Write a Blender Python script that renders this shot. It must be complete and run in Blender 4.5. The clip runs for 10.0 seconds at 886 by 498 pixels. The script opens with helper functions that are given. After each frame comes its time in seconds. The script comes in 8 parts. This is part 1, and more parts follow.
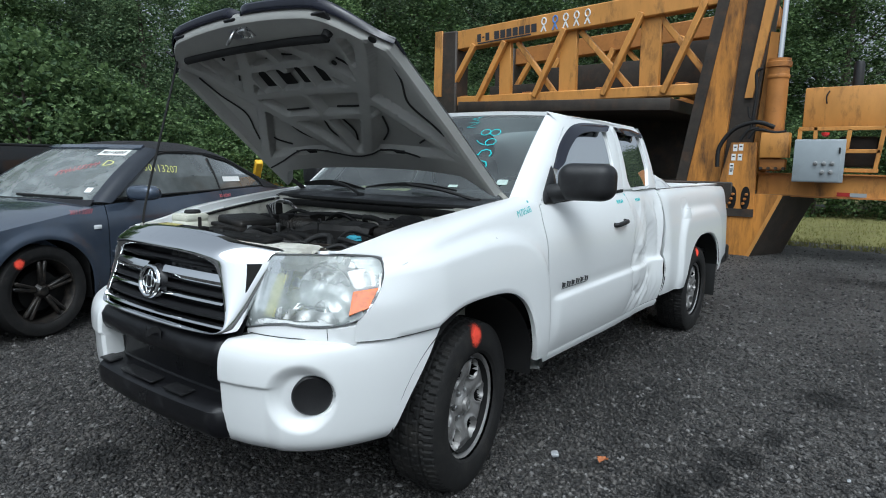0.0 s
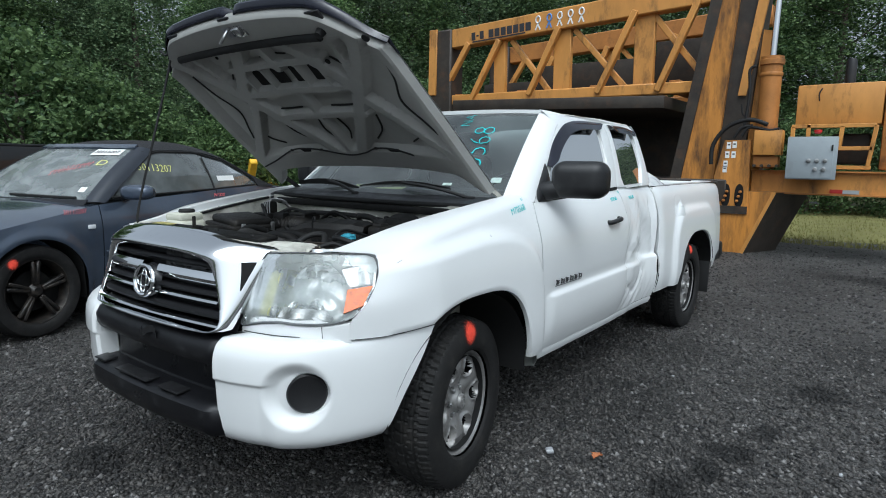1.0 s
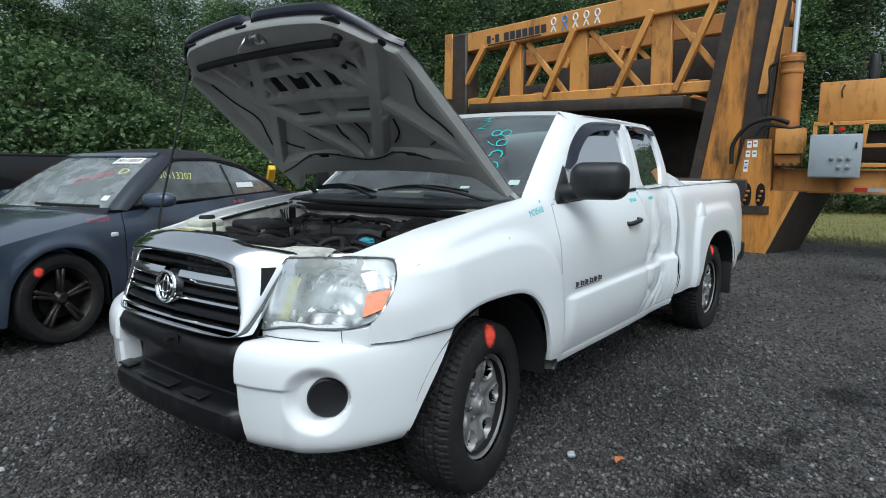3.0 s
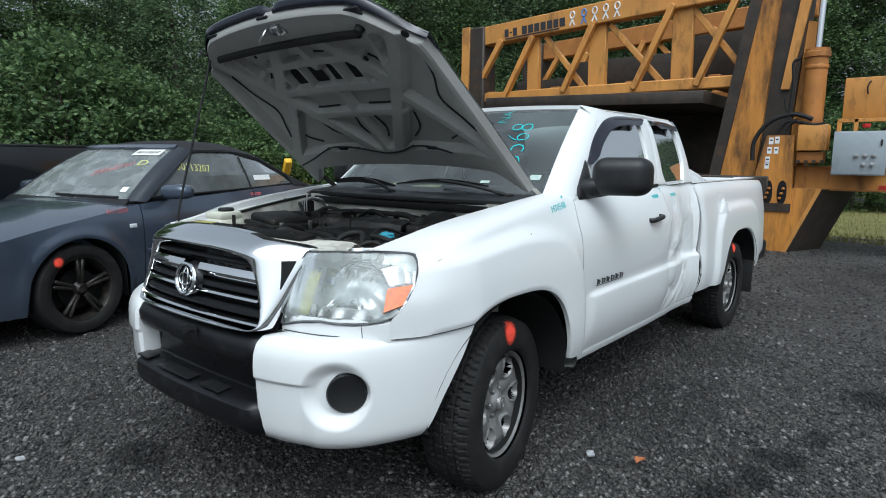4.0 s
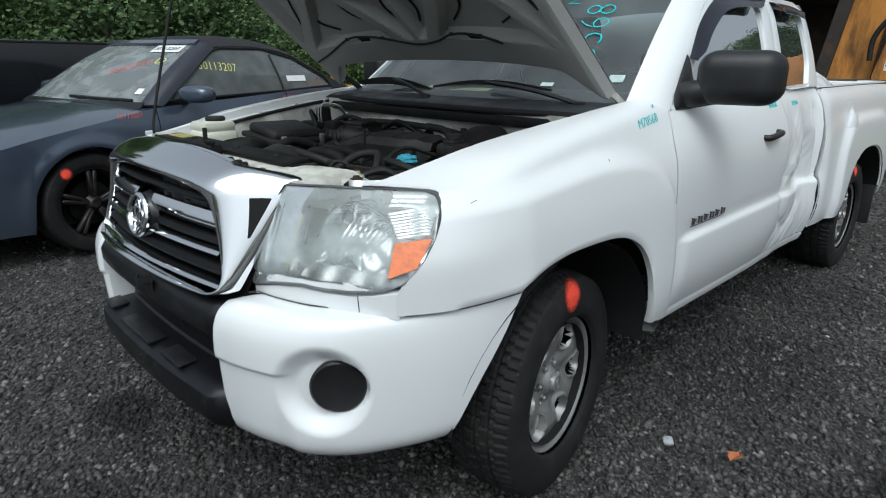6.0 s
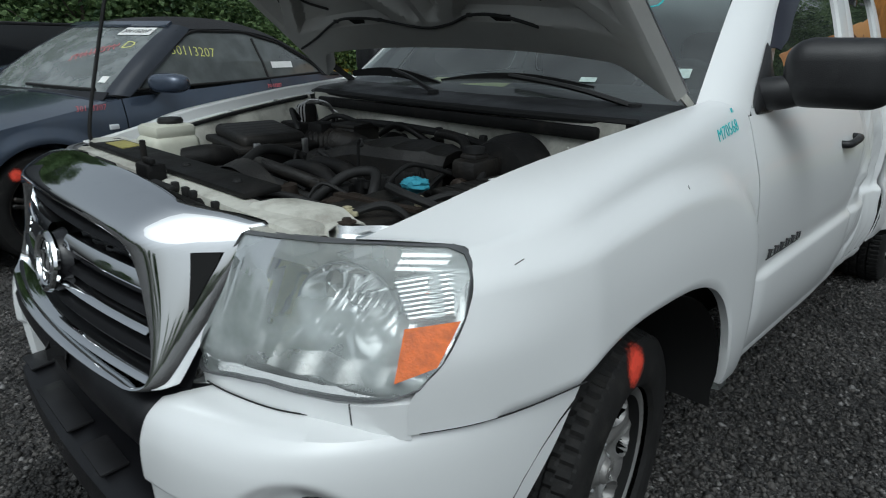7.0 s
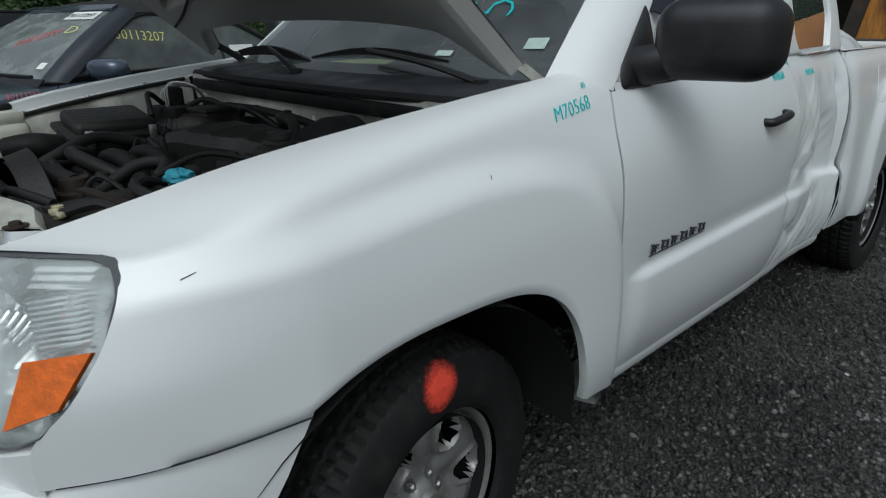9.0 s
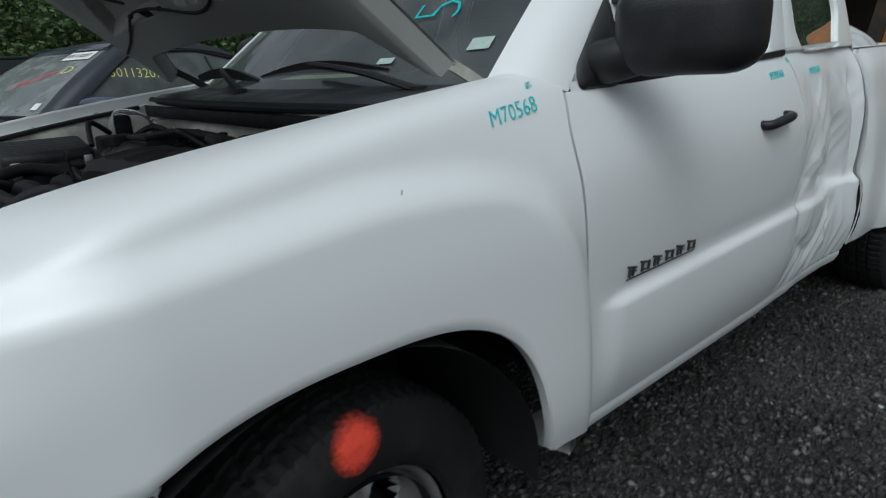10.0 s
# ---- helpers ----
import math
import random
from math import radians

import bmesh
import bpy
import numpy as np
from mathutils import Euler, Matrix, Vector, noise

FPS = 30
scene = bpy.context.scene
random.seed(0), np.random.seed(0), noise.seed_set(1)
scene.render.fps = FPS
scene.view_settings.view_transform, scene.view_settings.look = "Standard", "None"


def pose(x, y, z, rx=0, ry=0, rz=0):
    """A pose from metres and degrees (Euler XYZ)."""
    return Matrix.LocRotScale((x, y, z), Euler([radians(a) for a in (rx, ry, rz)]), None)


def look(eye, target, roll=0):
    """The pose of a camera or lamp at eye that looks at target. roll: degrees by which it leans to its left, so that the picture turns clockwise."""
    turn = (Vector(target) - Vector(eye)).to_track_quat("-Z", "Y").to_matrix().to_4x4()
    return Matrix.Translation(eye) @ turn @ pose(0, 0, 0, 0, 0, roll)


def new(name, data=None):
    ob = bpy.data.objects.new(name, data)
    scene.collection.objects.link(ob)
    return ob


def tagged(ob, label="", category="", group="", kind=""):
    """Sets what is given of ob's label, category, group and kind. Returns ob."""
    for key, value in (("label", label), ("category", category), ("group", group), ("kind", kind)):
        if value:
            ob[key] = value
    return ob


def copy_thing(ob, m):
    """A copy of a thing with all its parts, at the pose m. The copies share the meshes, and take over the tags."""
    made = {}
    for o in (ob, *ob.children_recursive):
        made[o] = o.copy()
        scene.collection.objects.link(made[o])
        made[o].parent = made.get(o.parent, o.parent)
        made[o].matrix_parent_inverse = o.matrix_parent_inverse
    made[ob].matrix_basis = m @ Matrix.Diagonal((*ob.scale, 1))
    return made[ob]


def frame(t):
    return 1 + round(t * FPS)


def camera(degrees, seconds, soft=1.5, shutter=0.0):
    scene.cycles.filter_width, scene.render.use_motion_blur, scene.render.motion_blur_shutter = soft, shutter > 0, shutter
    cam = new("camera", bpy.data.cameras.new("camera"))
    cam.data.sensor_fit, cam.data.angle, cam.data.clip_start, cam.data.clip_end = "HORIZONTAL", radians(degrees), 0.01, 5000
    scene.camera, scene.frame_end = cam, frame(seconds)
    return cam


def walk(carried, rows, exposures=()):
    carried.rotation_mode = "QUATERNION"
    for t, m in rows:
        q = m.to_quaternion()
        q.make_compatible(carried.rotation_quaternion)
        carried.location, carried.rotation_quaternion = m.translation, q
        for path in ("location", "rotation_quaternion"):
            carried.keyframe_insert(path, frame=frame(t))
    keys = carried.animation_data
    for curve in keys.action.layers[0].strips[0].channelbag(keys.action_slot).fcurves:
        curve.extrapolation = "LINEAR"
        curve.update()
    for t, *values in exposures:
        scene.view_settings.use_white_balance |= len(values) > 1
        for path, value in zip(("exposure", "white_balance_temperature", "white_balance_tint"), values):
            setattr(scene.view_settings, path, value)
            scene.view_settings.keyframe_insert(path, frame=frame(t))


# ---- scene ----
cam = camera(71.6, 10.0, soft=1.0, shutter=0.3)
PATH = [
    (0, (2.218, -2.007, 1.342), (1.019, -0.43, 1.063), 1.0),
    (0.5, (2.226, -2.009, 1.342), (1.037, -0.423, 1.071), 0.6),
    (1, (2.228, -2.011, 1.34), (1.041, -0.426, 1.057), 0.8),
    (1.5, (2.225, -2.008, 1.341), (1.042, -0.419, 1.069), 0.5),
    (2, (2.222, -2.007, 1.338), (1.023, -0.428, 1.072), 0.2),
    (2.5, (2.224, -2.009, 1.337), (1.011, -0.441, 1.073), -0.1),
    (4, (2.18, -2.002, 1.335), (0.914, -0.48, 1.046), 0.4),
    (4.5, (2.137, -1.994, 1.33), (0.866, -0.485, 1.002), 0.5),
    (4.7, (2.124, -1.997, 1.3), (0.816, -0.543, 0.883), 0.2),
    (4.8, (2.104, -1.978, 1.278), (0.792, -0.559, 0.763), 0.0),
    (4.9, (2.09, -1.965, 1.269), (0.767, -0.58, 0.694), -0.3),
    (5, (2.077, -1.937, 1.265), (0.744, -0.569, 0.672), -0.6),
    (5.2, (2.041, -1.868, 1.25), (0.704, -0.517, 0.625), -1.2),
    (5.5, (1.958, -1.676, 1.266), (0.615, -0.316, 0.676), -1.2),
    (5.7, (1.904, -1.577, 1.286), (0.538, -0.238, 0.701), 0.4),
    (6.8, (1.447, -1.199, 1.325), (0.108, 0.16, 0.723), 0.2),
    (7, (1.405, -1.157, 1.32), (0.074, 0.195, 0.687), 0.8),
    (7.5, (1.411, -1.083, 1.315), (0.137, 0.32, 0.677), 1.1),
    (8, (1.509, -0.88, 1.307), (0.222, 0.536, 0.727), 0.6),
    (8.5, (1.59, -0.716, 1.314), (0.177, 0.558, 0.699), 0.6),
    (9, (1.602, -0.673, 1.292), (0.227, 0.609, 0.61), -0.4),
    (9.5, (1.61, -0.591, 1.255), (0.152, 0.594, 0.57), -6.0),
    (10, (1.603, -0.416, 1.225), (0.143, 0.816, 0.635), -3.1),
]
walk(cam, [(t, look(eye, target, roll)) for t, eye, target, roll in PATH],
     exposures=[(0, 0.09, 5680, 3), (4.5, 0.10, 5700, 3), (5.2, 0.07, 5750, 3), (5.7, 0.03, 5800, 3), (7.0, -0.53, 5850, 2), (8.0, -0.62, 5850, 2), (9.0, -0.71, 5850, 2), (10.0, -0.70, 5800, 2)])

# ---- daylight: overcast sky, soft high sun ----
SUN_EL, SUN_AZ = 58, 138
world = bpy.data.worlds.new("overcast_sky")
scene.world = world
world.use_nodes = True
wn = world.node_tree
wn.nodes.clear()
sky = wn.nodes.new("ShaderNodeTexSky")
sky.sky_type = "NISHITA"
sky.sun_disc = False
sky.sun_elevation, sky.sun_rotation = radians(SUN_EL), radians(SUN_AZ)
sky.air_density, sky.dust_density, sky.ozone_density = 1.0, 7.0, 1.0
pale = wn.nodes.new("ShaderNodeHueSaturation")
pale.inputs["Saturation"].default_value = 0.22
wback = wn.nodes.new("ShaderNodeBackground")
wback.inputs["Strength"].default_value = 0.15
wout = wn.nodes.new("ShaderNodeOutputWorld")
wn.links.new(sky.outputs[0], pale.inputs["Color"])
wn.links.new(pale.outputs[0], wback.inputs["Color"])
wn.links.new(wback.outputs[0], wout.inputs["Surface"])

sun = new("sun", bpy.data.lights.new("sun", "SUN"))
sun.data.energy, sun.data.angle, sun.data.color = 0.7, radians(75), (1.0, 0.97, 0.92)
sun_way = Vector((math.sin(radians(SUN_AZ)) * math.cos(radians(SUN_EL)), math.cos(radians(SUN_AZ)) * math.cos(radians(SUN_EL)), math.sin(radians(SUN_EL))))
sun.matrix_world = look(sun_way * 30, (0, 0, 0))


# ---- materials ----
def mat(name, color, rough=0.5, metal=0.0, var=0.0, scale=8.0, bump=0.0, bscale=60.0, spec=0.5, coat=0.0,
        dirt=None, dirt_amt=0.0, dirt_scale=3.0, dirt_from=0.52, dirt_to=0.72, rvar=0.0, rand=0.0, trans=0.0, ior=1.45, alpha=1.0, stretch=None):
    """A surface with colour variation at two scales, optional dirt patches, roughness variation and fine relief."""
    m = bpy.data.materials.new(name)
    m.use_nodes = True
    nt = m.node_tree
    n, l = nt.nodes, nt.links
    b = n["Principled BSDF"]
    b.inputs["Roughness"].default_value = rough
    b.inputs["Metallic"].default_value = metal
    b.inputs["Specular IOR Level"].default_value = spec
    b.inputs["Coat Weight"].default_value = coat
    b.inputs["Coat Roughness"].default_value = 0.05
    b.inputs["Transmission Weight"].default_value = trans
    b.inputs["IOR"].default_value = ior
    b.inputs["Alpha"].default_value = alpha
    b.inputs["Base Color"].default_value = (*color, 1)
    tc = n.new("ShaderNodeTexCoord")
    src = tc.outputs["Object"]
    if stretch:
        mp = n.new("ShaderNodeMapping")
        mp.inputs["Scale"].default_value = stretch
        l.new(src, mp.inputs["Vector"])
        src = mp.outputs["Vector"]
    out = None
    if var > 0:
        t1 = n.new("ShaderNodeTexNoise")
        t1.inputs["Scale"].default_value = scale
        t1.inputs["Detail"].default_value = 8
        t1.inputs["Roughness"].default_value = 0.65
        l.new(src, t1.inputs["Vector"])
        ramp = n.new("ShaderNodeMapRange")
        ramp.inputs["From Min"].default_value, ramp.inputs["From Max"].default_value = 0.3, 0.7
        ramp.inputs["To Min"].default_value, ramp.inputs["To Max"].default_value = 1 - var, 1 + var
        l.new(t1.outputs["Fac"], ramp.inputs["Value"])
        mul = n.new("ShaderNodeVectorMath")
        mul.operation = "SCALE"
        mul.inputs[0].default_value = color
        l.new(ramp.outputs[0], mul.inputs["Scale"])
        out = mul.outputs[0]
    if rand > 0:
        oi = n.new("ShaderNodeObjectInfo")
        rr = n.new("ShaderNodeMapRange")
        rr.inputs["To Min"].default_value, rr.inputs["To Max"].default_value = 1 - rand, 1 + rand
        l.new(oi.outputs["Random"], rr.inputs["Value"])
        m2 = n.new("ShaderNodeVectorMath")
        m2.operation = "SCALE"
        m2.inputs[0].default_value = color
        if out:
            l.new(out, m2.inputs[0])
        l.new(rr.outputs[0], m2.inputs["Scale"])
        out = m2.outputs[0]
    if dirt:
        t2 = n.new("ShaderNodeTexNoise")
        t2.inputs["Scale"].default_value = dirt_scale
        t2.inputs["Detail"].default_value = 10
        t2.inputs["Roughness"].default_value = 0.7
        l.new(src, t2.inputs["Vector"])
        r2 = n.new("ShaderNodeMapRange")
        r2.inputs["From Min"].default_value, r2.inputs["From Max"].default_value = dirt_from, dirt_to
        r2.inputs["To Max"].default_value = dirt_amt
        l.new(t2.outputs["Fac"], r2.inputs["Value"])
        mx = n.new("ShaderNodeMix")
        mx.data_type = "RGBA"
        mx.inputs["A"].default_value = (*color, 1)
        mx.inputs["B"].default_value = (*dirt, 1)
        if out:
            l.new(out, mx.inputs["A"])
        l.new(r2.outputs[0], mx.inputs["Factor"])
        out = mx.outputs["Result"]
    if out:
        l.new(out, b.inputs["Base Color"])
    if rvar > 0:
        t3 = n.new("ShaderNodeTexNoise")
        t3.inputs["Scale"].default_value = scale * 0.7
        t3.inputs["Detail"].default_value = 6
        l.new(src, t3.inputs["Vector"])
        r3 = n.new("ShaderNodeMapRange")
        r3.inputs["From Min"].default_value, r3.inputs["From Max"].default_value = 0.3, 0.7
        r3.inputs["To Min"].default_value, r3.inputs["To Max"].default_value = max(0.0, rough - rvar), min(1, rough + rvar)
        l.new(t3.outputs["Fac"], r3.inputs["Value"])
        l.new(r3.outputs[0], b.inputs["Roughness"])
    if bump > 0:
        t4 = n.new("ShaderNodeTexNoise")
        t4.inputs["Scale"].default_value = bscale
        t4.inputs["Detail"].default_value = 5
        l.new(src, t4.inputs["Vector"])
        bp = n.new("ShaderNodeBump")
        bp.inputs["Strength"].default_value = bump
        bp.inputs["Distance"].default_value = 0.01
        l.new(t4.outputs["Fac"], bp.inputs["Height"])
        l.new(bp.outputs[0], b.inputs["Normal"])
    return m


WHITE = mat("white_paint", (0.745, 0.757, 0.755), 0.30, var=0.012, scale=1.2, coat=0.5)
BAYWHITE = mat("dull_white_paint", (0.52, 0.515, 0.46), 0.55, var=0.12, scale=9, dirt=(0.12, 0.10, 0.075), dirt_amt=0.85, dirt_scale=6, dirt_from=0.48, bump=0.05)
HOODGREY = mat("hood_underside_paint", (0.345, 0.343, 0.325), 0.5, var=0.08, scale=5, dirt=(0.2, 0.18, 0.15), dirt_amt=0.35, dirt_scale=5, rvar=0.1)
CHROME = mat("chrome", (0.86, 0.87, 0.88), 0.045, metal=1.0, rvar=0.02, scale=6, dirt=(0.4, 0.39, 0.37), dirt_amt=0.06, dirt_scale=14)
CHROMEDULL = mat("worn_bright_metal", (0.42, 0.42, 0.42), 0.35, metal=0.9, var=0.2, scale=20, rvar=0.12, dirt=(0.12, 0.1, 0.08), dirt_amt=0.6, dirt_scale=18)
BLACKPL = mat("black_textured_plastic", (0.013, 0.013, 0.014), 0.40, var=0.25, scale=12, bump=0.12, bscale=350, dirt=(0.06, 0.06, 0.06), dirt_amt=0.3, dirt_scale=9, rvar=0.12)
BLACKGL = mat("black_smooth_plastic", (0.012, 0.012, 0.014), 0.22, var=0.2, scale=8, rvar=0.08)
NAVYPL = mat("smoked_dark_plastic", (0.012, 0.013, 0.022), 0.12, var=0.2, scale=8, rvar=0.05)
BAYBLACK = mat("dusty_black_engine_parts", (0.006, 0.0058, 0.0056), 0.6, var=0.45, scale=14, bump=0.15, bscale=150, spec=0.3, dirt=(0.04, 0.035, 0.03), dirt_amt=0.5, dirt_scale=10, rvar=0.15)
BAYDUST = mat("dust_covered_plastic", (0.0085, 0.0078, 0.007), 0.55, var=0.4, scale=16, bump=0.2, bscale=120, dirt=(0.045, 0.037, 0.029), dirt_amt=0.6, dirt_scale=9, dirt_from=0.48)
BAYRUST = mat("brown_oxidised_metal", (0.034, 0.025, 0.019), 0.6, metal=0.3, var=0.4, scale=20, bump=0.25, bscale=120, dirt=(0.02, 0.016, 0.013), dirt_amt=0.8, dirt_scale=12)
RUBBER = mat("dusty_tyre_rubber", (0.0135, 0.0132, 0.013), 0.7, var=0.3, scale=18, bump=0.15, bscale=220, dirt=(0.06, 0.054, 0.046), dirt_amt=0.35, dirt_scale=9, spec=0.35)
GASKET = mat("grey_rubber_gasket", (0.11, 0.113, 0.117), 0.5, var=0.2, scale=30)
BADGEGREY = mat("dark_grey_badge", (0.085, 0.085, 0.09), 0.35, metal=0.6, var=0.2, scale=40)
GRILLEBLACK = mat("dark_grille_plastic", (0.006, 0.006, 0.007), 0.5, var=0.3, scale=12, spec=0.25, rvar=0.1)
VALANCE = mat("scuffed_black_bumper_plastic", (0.0055, 0.0055, 0.0068), 0.36, var=0.3, scale=10, bump=0.1, bscale=300, dirt=(0.06, 0.06, 0.062), dirt_amt=0.4, dirt_scale=7, dirt_from=0.60, rvar=0.12)
SEAL = mat("black_seal", (0.01, 0.01, 0.01), 0.7, var=0.2, scale=20)
# near-black: the shade in holes, hollows and undersides is put into this colour
GAP = mat("shade_black", (0.006, 0.006, 0.006), 0.9, var=0.2, scale=5)
RIMSTEEL = mat("silver_painted_steel", (0.285, 0.28, 0.272), 0.38, metal=0.45, var=0.12, scale=14, rvar=0.1, dirt=(0.1, 0.08, 0.065), dirt_amt=0.75, dirt_scale=16)
AMBER = mat("amber_plastic", (0.62, 0.115, 0.001), 0.22, var=0.30, scale=45, bump=0.12, bscale=200, coat=0.3)
YELLOWED = mat("yellowed_reflector", (0.46, 0.43, 0.10), 0.5, metal=0.0, var=0.25, scale=25, bump=0.3, bscale=60)
REFLECT = mat("silver_reflector", (0.82, 0.83, 0.83), 0.16, metal=1.0, var=0.05, scale=20, rvar=0.08)
TEALINK = mat("teal_paint_pen", (0.03, 0.50, 0.52), 0.5, var=0.15, scale=60)
YELINK = mat("yellow_paint_pen", (0.72, 0.72, 0.2), 0.5, var=0.15, scale=60)
REDINK = mat("red_paint_pen", (0.60, 0.11, 0.12), 0.5, var=0.2, scale=60)
REDSPRAY = mat("fluorescent_red_spray", (0.95, 0.09, 0.05), 0.6, var=0.15, scale=40)


def soft_edge(m):
    """Lets sprayed paint thin out, speckled, towards the edge of its patch."""
    n, l = m.node_tree.nodes, m.node_tree.links
    tc, sub, ln, nz = n.new("ShaderNodeTexCoord"), n.new("ShaderNodeVectorMath"), n.new("ShaderNodeVectorMath"), n.new("ShaderNodeTexNoise")
    flat, add, r = n.new("ShaderNodeVectorMath"), n.new("ShaderNodeMath"), n.new("ShaderNodeMapRange")
    sub.operation, flat.operation, ln.operation, add.operation = "SUBTRACT", "MULTIPLY", "LENGTH", "MULTIPLY_ADD"
    sub.inputs[1].default_value, flat.inputs[1].default_value = (0.5, 0.5, 0.5), (0.0, 1.0, 1.0)
    nz.inputs["Scale"].default_value, nz.inputs["Detail"].default_value = 130, 6
    add.inputs[1].default_value = 0.22
    r.inputs["From Min"].default_value, r.inputs["From Max"].default_value = 0.36, 0.60
    r.inputs["To Min"].default_value, r.inputs["To Max"].default_value = 1.0, 0.0
    l.new(tc.outputs["Generated"], sub.inputs[0])
    l.new(sub.outputs[0], flat.inputs[0])
    l.new(flat.outputs[0], ln.inputs[0])
    l.new(tc.outputs["Object"], nz.inputs["Vector"])
    l.new(nz.outputs["Fac"], add.inputs[0])
    l.new(ln.outputs["Value"], add.inputs[2])
    l.new(add.outputs[0], r.inputs["Value"])
    l.new(r.outputs[0], n["Principled BSDF"].inputs["Alpha"])


soft_edge(REDSPRAY)
PAPER = mat("white_paper", (0.78, 0.78, 0.76), 0.7, var=0.05, scale=30)
INKDARK = mat("dark_print", (0.03, 0.03, 0.035), 0.6, var=0.1, scale=30)
CLOTHTOP = mat("black_canvas", (0.016, 0.016, 0.018), 0.9, var=0.3, scale=25, bump=0.25, bscale=400, dirt=(0.05, 0.05, 0.05), dirt_amt=0.4)
AUDIPAINT = mat("dark_blue_grey_paint", (0.070, 0.090, 0.128), 0.22, metal=0.40, var=0.10, scale=5, coat=1.0, rvar=0.06, dirt=(0.09, 0.09, 0.095), dirt_amt=0.3, dirt_scale=4)
AUDIDARK = mat("dark_pillar_paint", (0.022, 0.026, 0.035), 0.3, var=0.15, scale=8, coat=0.5)
CARBLACK = mat("black_car_paint", (0.010, 0.011, 0.013), 0.2, var=0.15, scale=4, coat=0.8, rvar=0.05)
YELLOW = mat("yellow_machine_paint", (0.55, 0.255, 0.06), 0.5, var=0.14, scale=2.5, dirt=(0.09, 0.045, 0.022), dirt_amt=0.9, dirt_scale=2.6, stretch=(1.5, 1.5, 0.55), bump=0.08, bscale=40, rvar=0.12)
STAINED = mat("oil_streaked_yellow_paint", (0.52, 0.22, 0.04), 0.5, var=0.2, scale=2.5, dirt=(0.035, 0.022, 0.015), dirt_amt=0.95, dirt_scale=2.0, dirt_from=0.43, dirt_to=0.66, bump=0.12, bscale=40, rvar=0.15, stretch=(2.2, 2.2, 0.45))
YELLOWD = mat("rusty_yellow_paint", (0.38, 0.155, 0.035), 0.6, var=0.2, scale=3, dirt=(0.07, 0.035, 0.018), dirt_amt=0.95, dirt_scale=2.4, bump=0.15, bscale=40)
DARKSTEEL = mat("oily_dark_steel", (0.035, 0.028, 0.022), 0.6, var=0.4, scale=4, dirt=(0.10, 0.05, 0.025), dirt_amt=0.6, dirt_scale=3, bump=0.2, bscale=30)
GREYBOX = mat("grey_enamel", (0.30, 0.335, 0.355), 0.4, var=0.05, scale=5, dirt=(0.2, 0.19, 0.17), dirt_amt=0.3, dirt_scale=6)
SEAT = mat("grey_cloth", (0.06, 0.06, 0.065), 0.9, var=0.15, scale=60, bump=0.2, bscale=300)
DASH = mat("dark_dashboard", (0.035, 0.035, 0.038), 0.7, var=0.1, scale=30, bump=0.1, bscale=300)
TEALRAG = mat("blue_cloth", (0.045, 0.25, 0.33), 0.8, var=0.25, scale=30, bump=0.3, bscale=80)
FROST = mat("translucent_white_plastic", (0.62, 0.62, 0.52), 0.45, var=0.08, scale=8, dirt=(0.3, 0.26, 0.18), dirt_amt=0.4)
WRAP = mat("clear_plastic_wrap", (0.75, 0.76, 0.76), 0.18, var=0.05, scale=10, trans=0.4)


def glass(name, tint, rough=0.0, haze_sheen=0.0, least=0.0, ior=1.5):
    m = bpy.data.materials.new(name)
    m.use_nodes = True
    nt = m.node_tree
    n, l = nt.nodes, nt.links
    n.clear()
    out = n.new("ShaderNodeOutputMaterial")
    tr = n.new("ShaderNodeBsdfTransparent")
    tr.inputs["Color"].default_value = (*tint, 1)
    gl = n.new("ShaderNodeBsdfGlossy")
    gl.inputs["Roughness"].default_value = rough
    fr = n.new("ShaderNodeFresnel")
    fr.inputs["IOR"].default_value = ior
    mx = n.new("ShaderNodeMixShader")
    l.new(fr.outputs[0], mx.inputs["Fac"])
    l.new(tr.outputs[0], mx.inputs[1])
    l.new(gl.outputs[0], mx.inputs[2])
    last = mx
    if haze_sheen > 0:
        df = n.new("ShaderNodeBsdfDiffuse")
        df.inputs["Color"].default_value = (0.68, 0.74, 0.73, 1)
        tc = n.new("ShaderNodeTexCoord")
        nz = n.new("ShaderNodeTexNoise")
        nz.inputs["Scale"].default_value = 7
        nz.inputs["Detail"].default_value = 4
        rg = n.new("ShaderNodeMapRange")
        rg.inputs["From Min"].default_value, rg.inputs["From Max"].default_value = 0.35, 0.7
        rg.inputs["To Max"].default_value = haze_sheen
        rg.inputs["To Min"].default_value = least
        l.new(tc.outputs["Object"], nz.inputs["Vector"])
        l.new(nz.outputs["Fac"], rg.inputs["Value"])
        m2 = n.new("ShaderNodeMixShader")
        l.new(rg.outputs[0], m2.inputs["Fac"])
        l.new(mx.outputs[0], m2.inputs[1])
        l.new(df.outputs[0], m2.inputs[2])
        last = m2
    l.new(last.outputs[0], out.inputs["Surface"])
    return m


# in the window glasses the diffuse haze is dust and stands in for reflected sky
GLASS = glass("window_glass", (0.50, 0.60, 0.60), 0.0, 0.10, 0.04, 2.05)
GLASSDARK = glass("tinted_glass", (0.055, 0.065, 0.065), 0.0, 0.04, 0.015, 1.85)
GLASSSIDE = glass("grey_green_car_glass", (0.16, 0.20, 0.195), 0.0, 0.17, 0.11, 1.25)
GLASSCAR = glass("green_car_glass", (0.45, 0.58, 0.56), 0.0, 0.30, 0.15, 2.2)
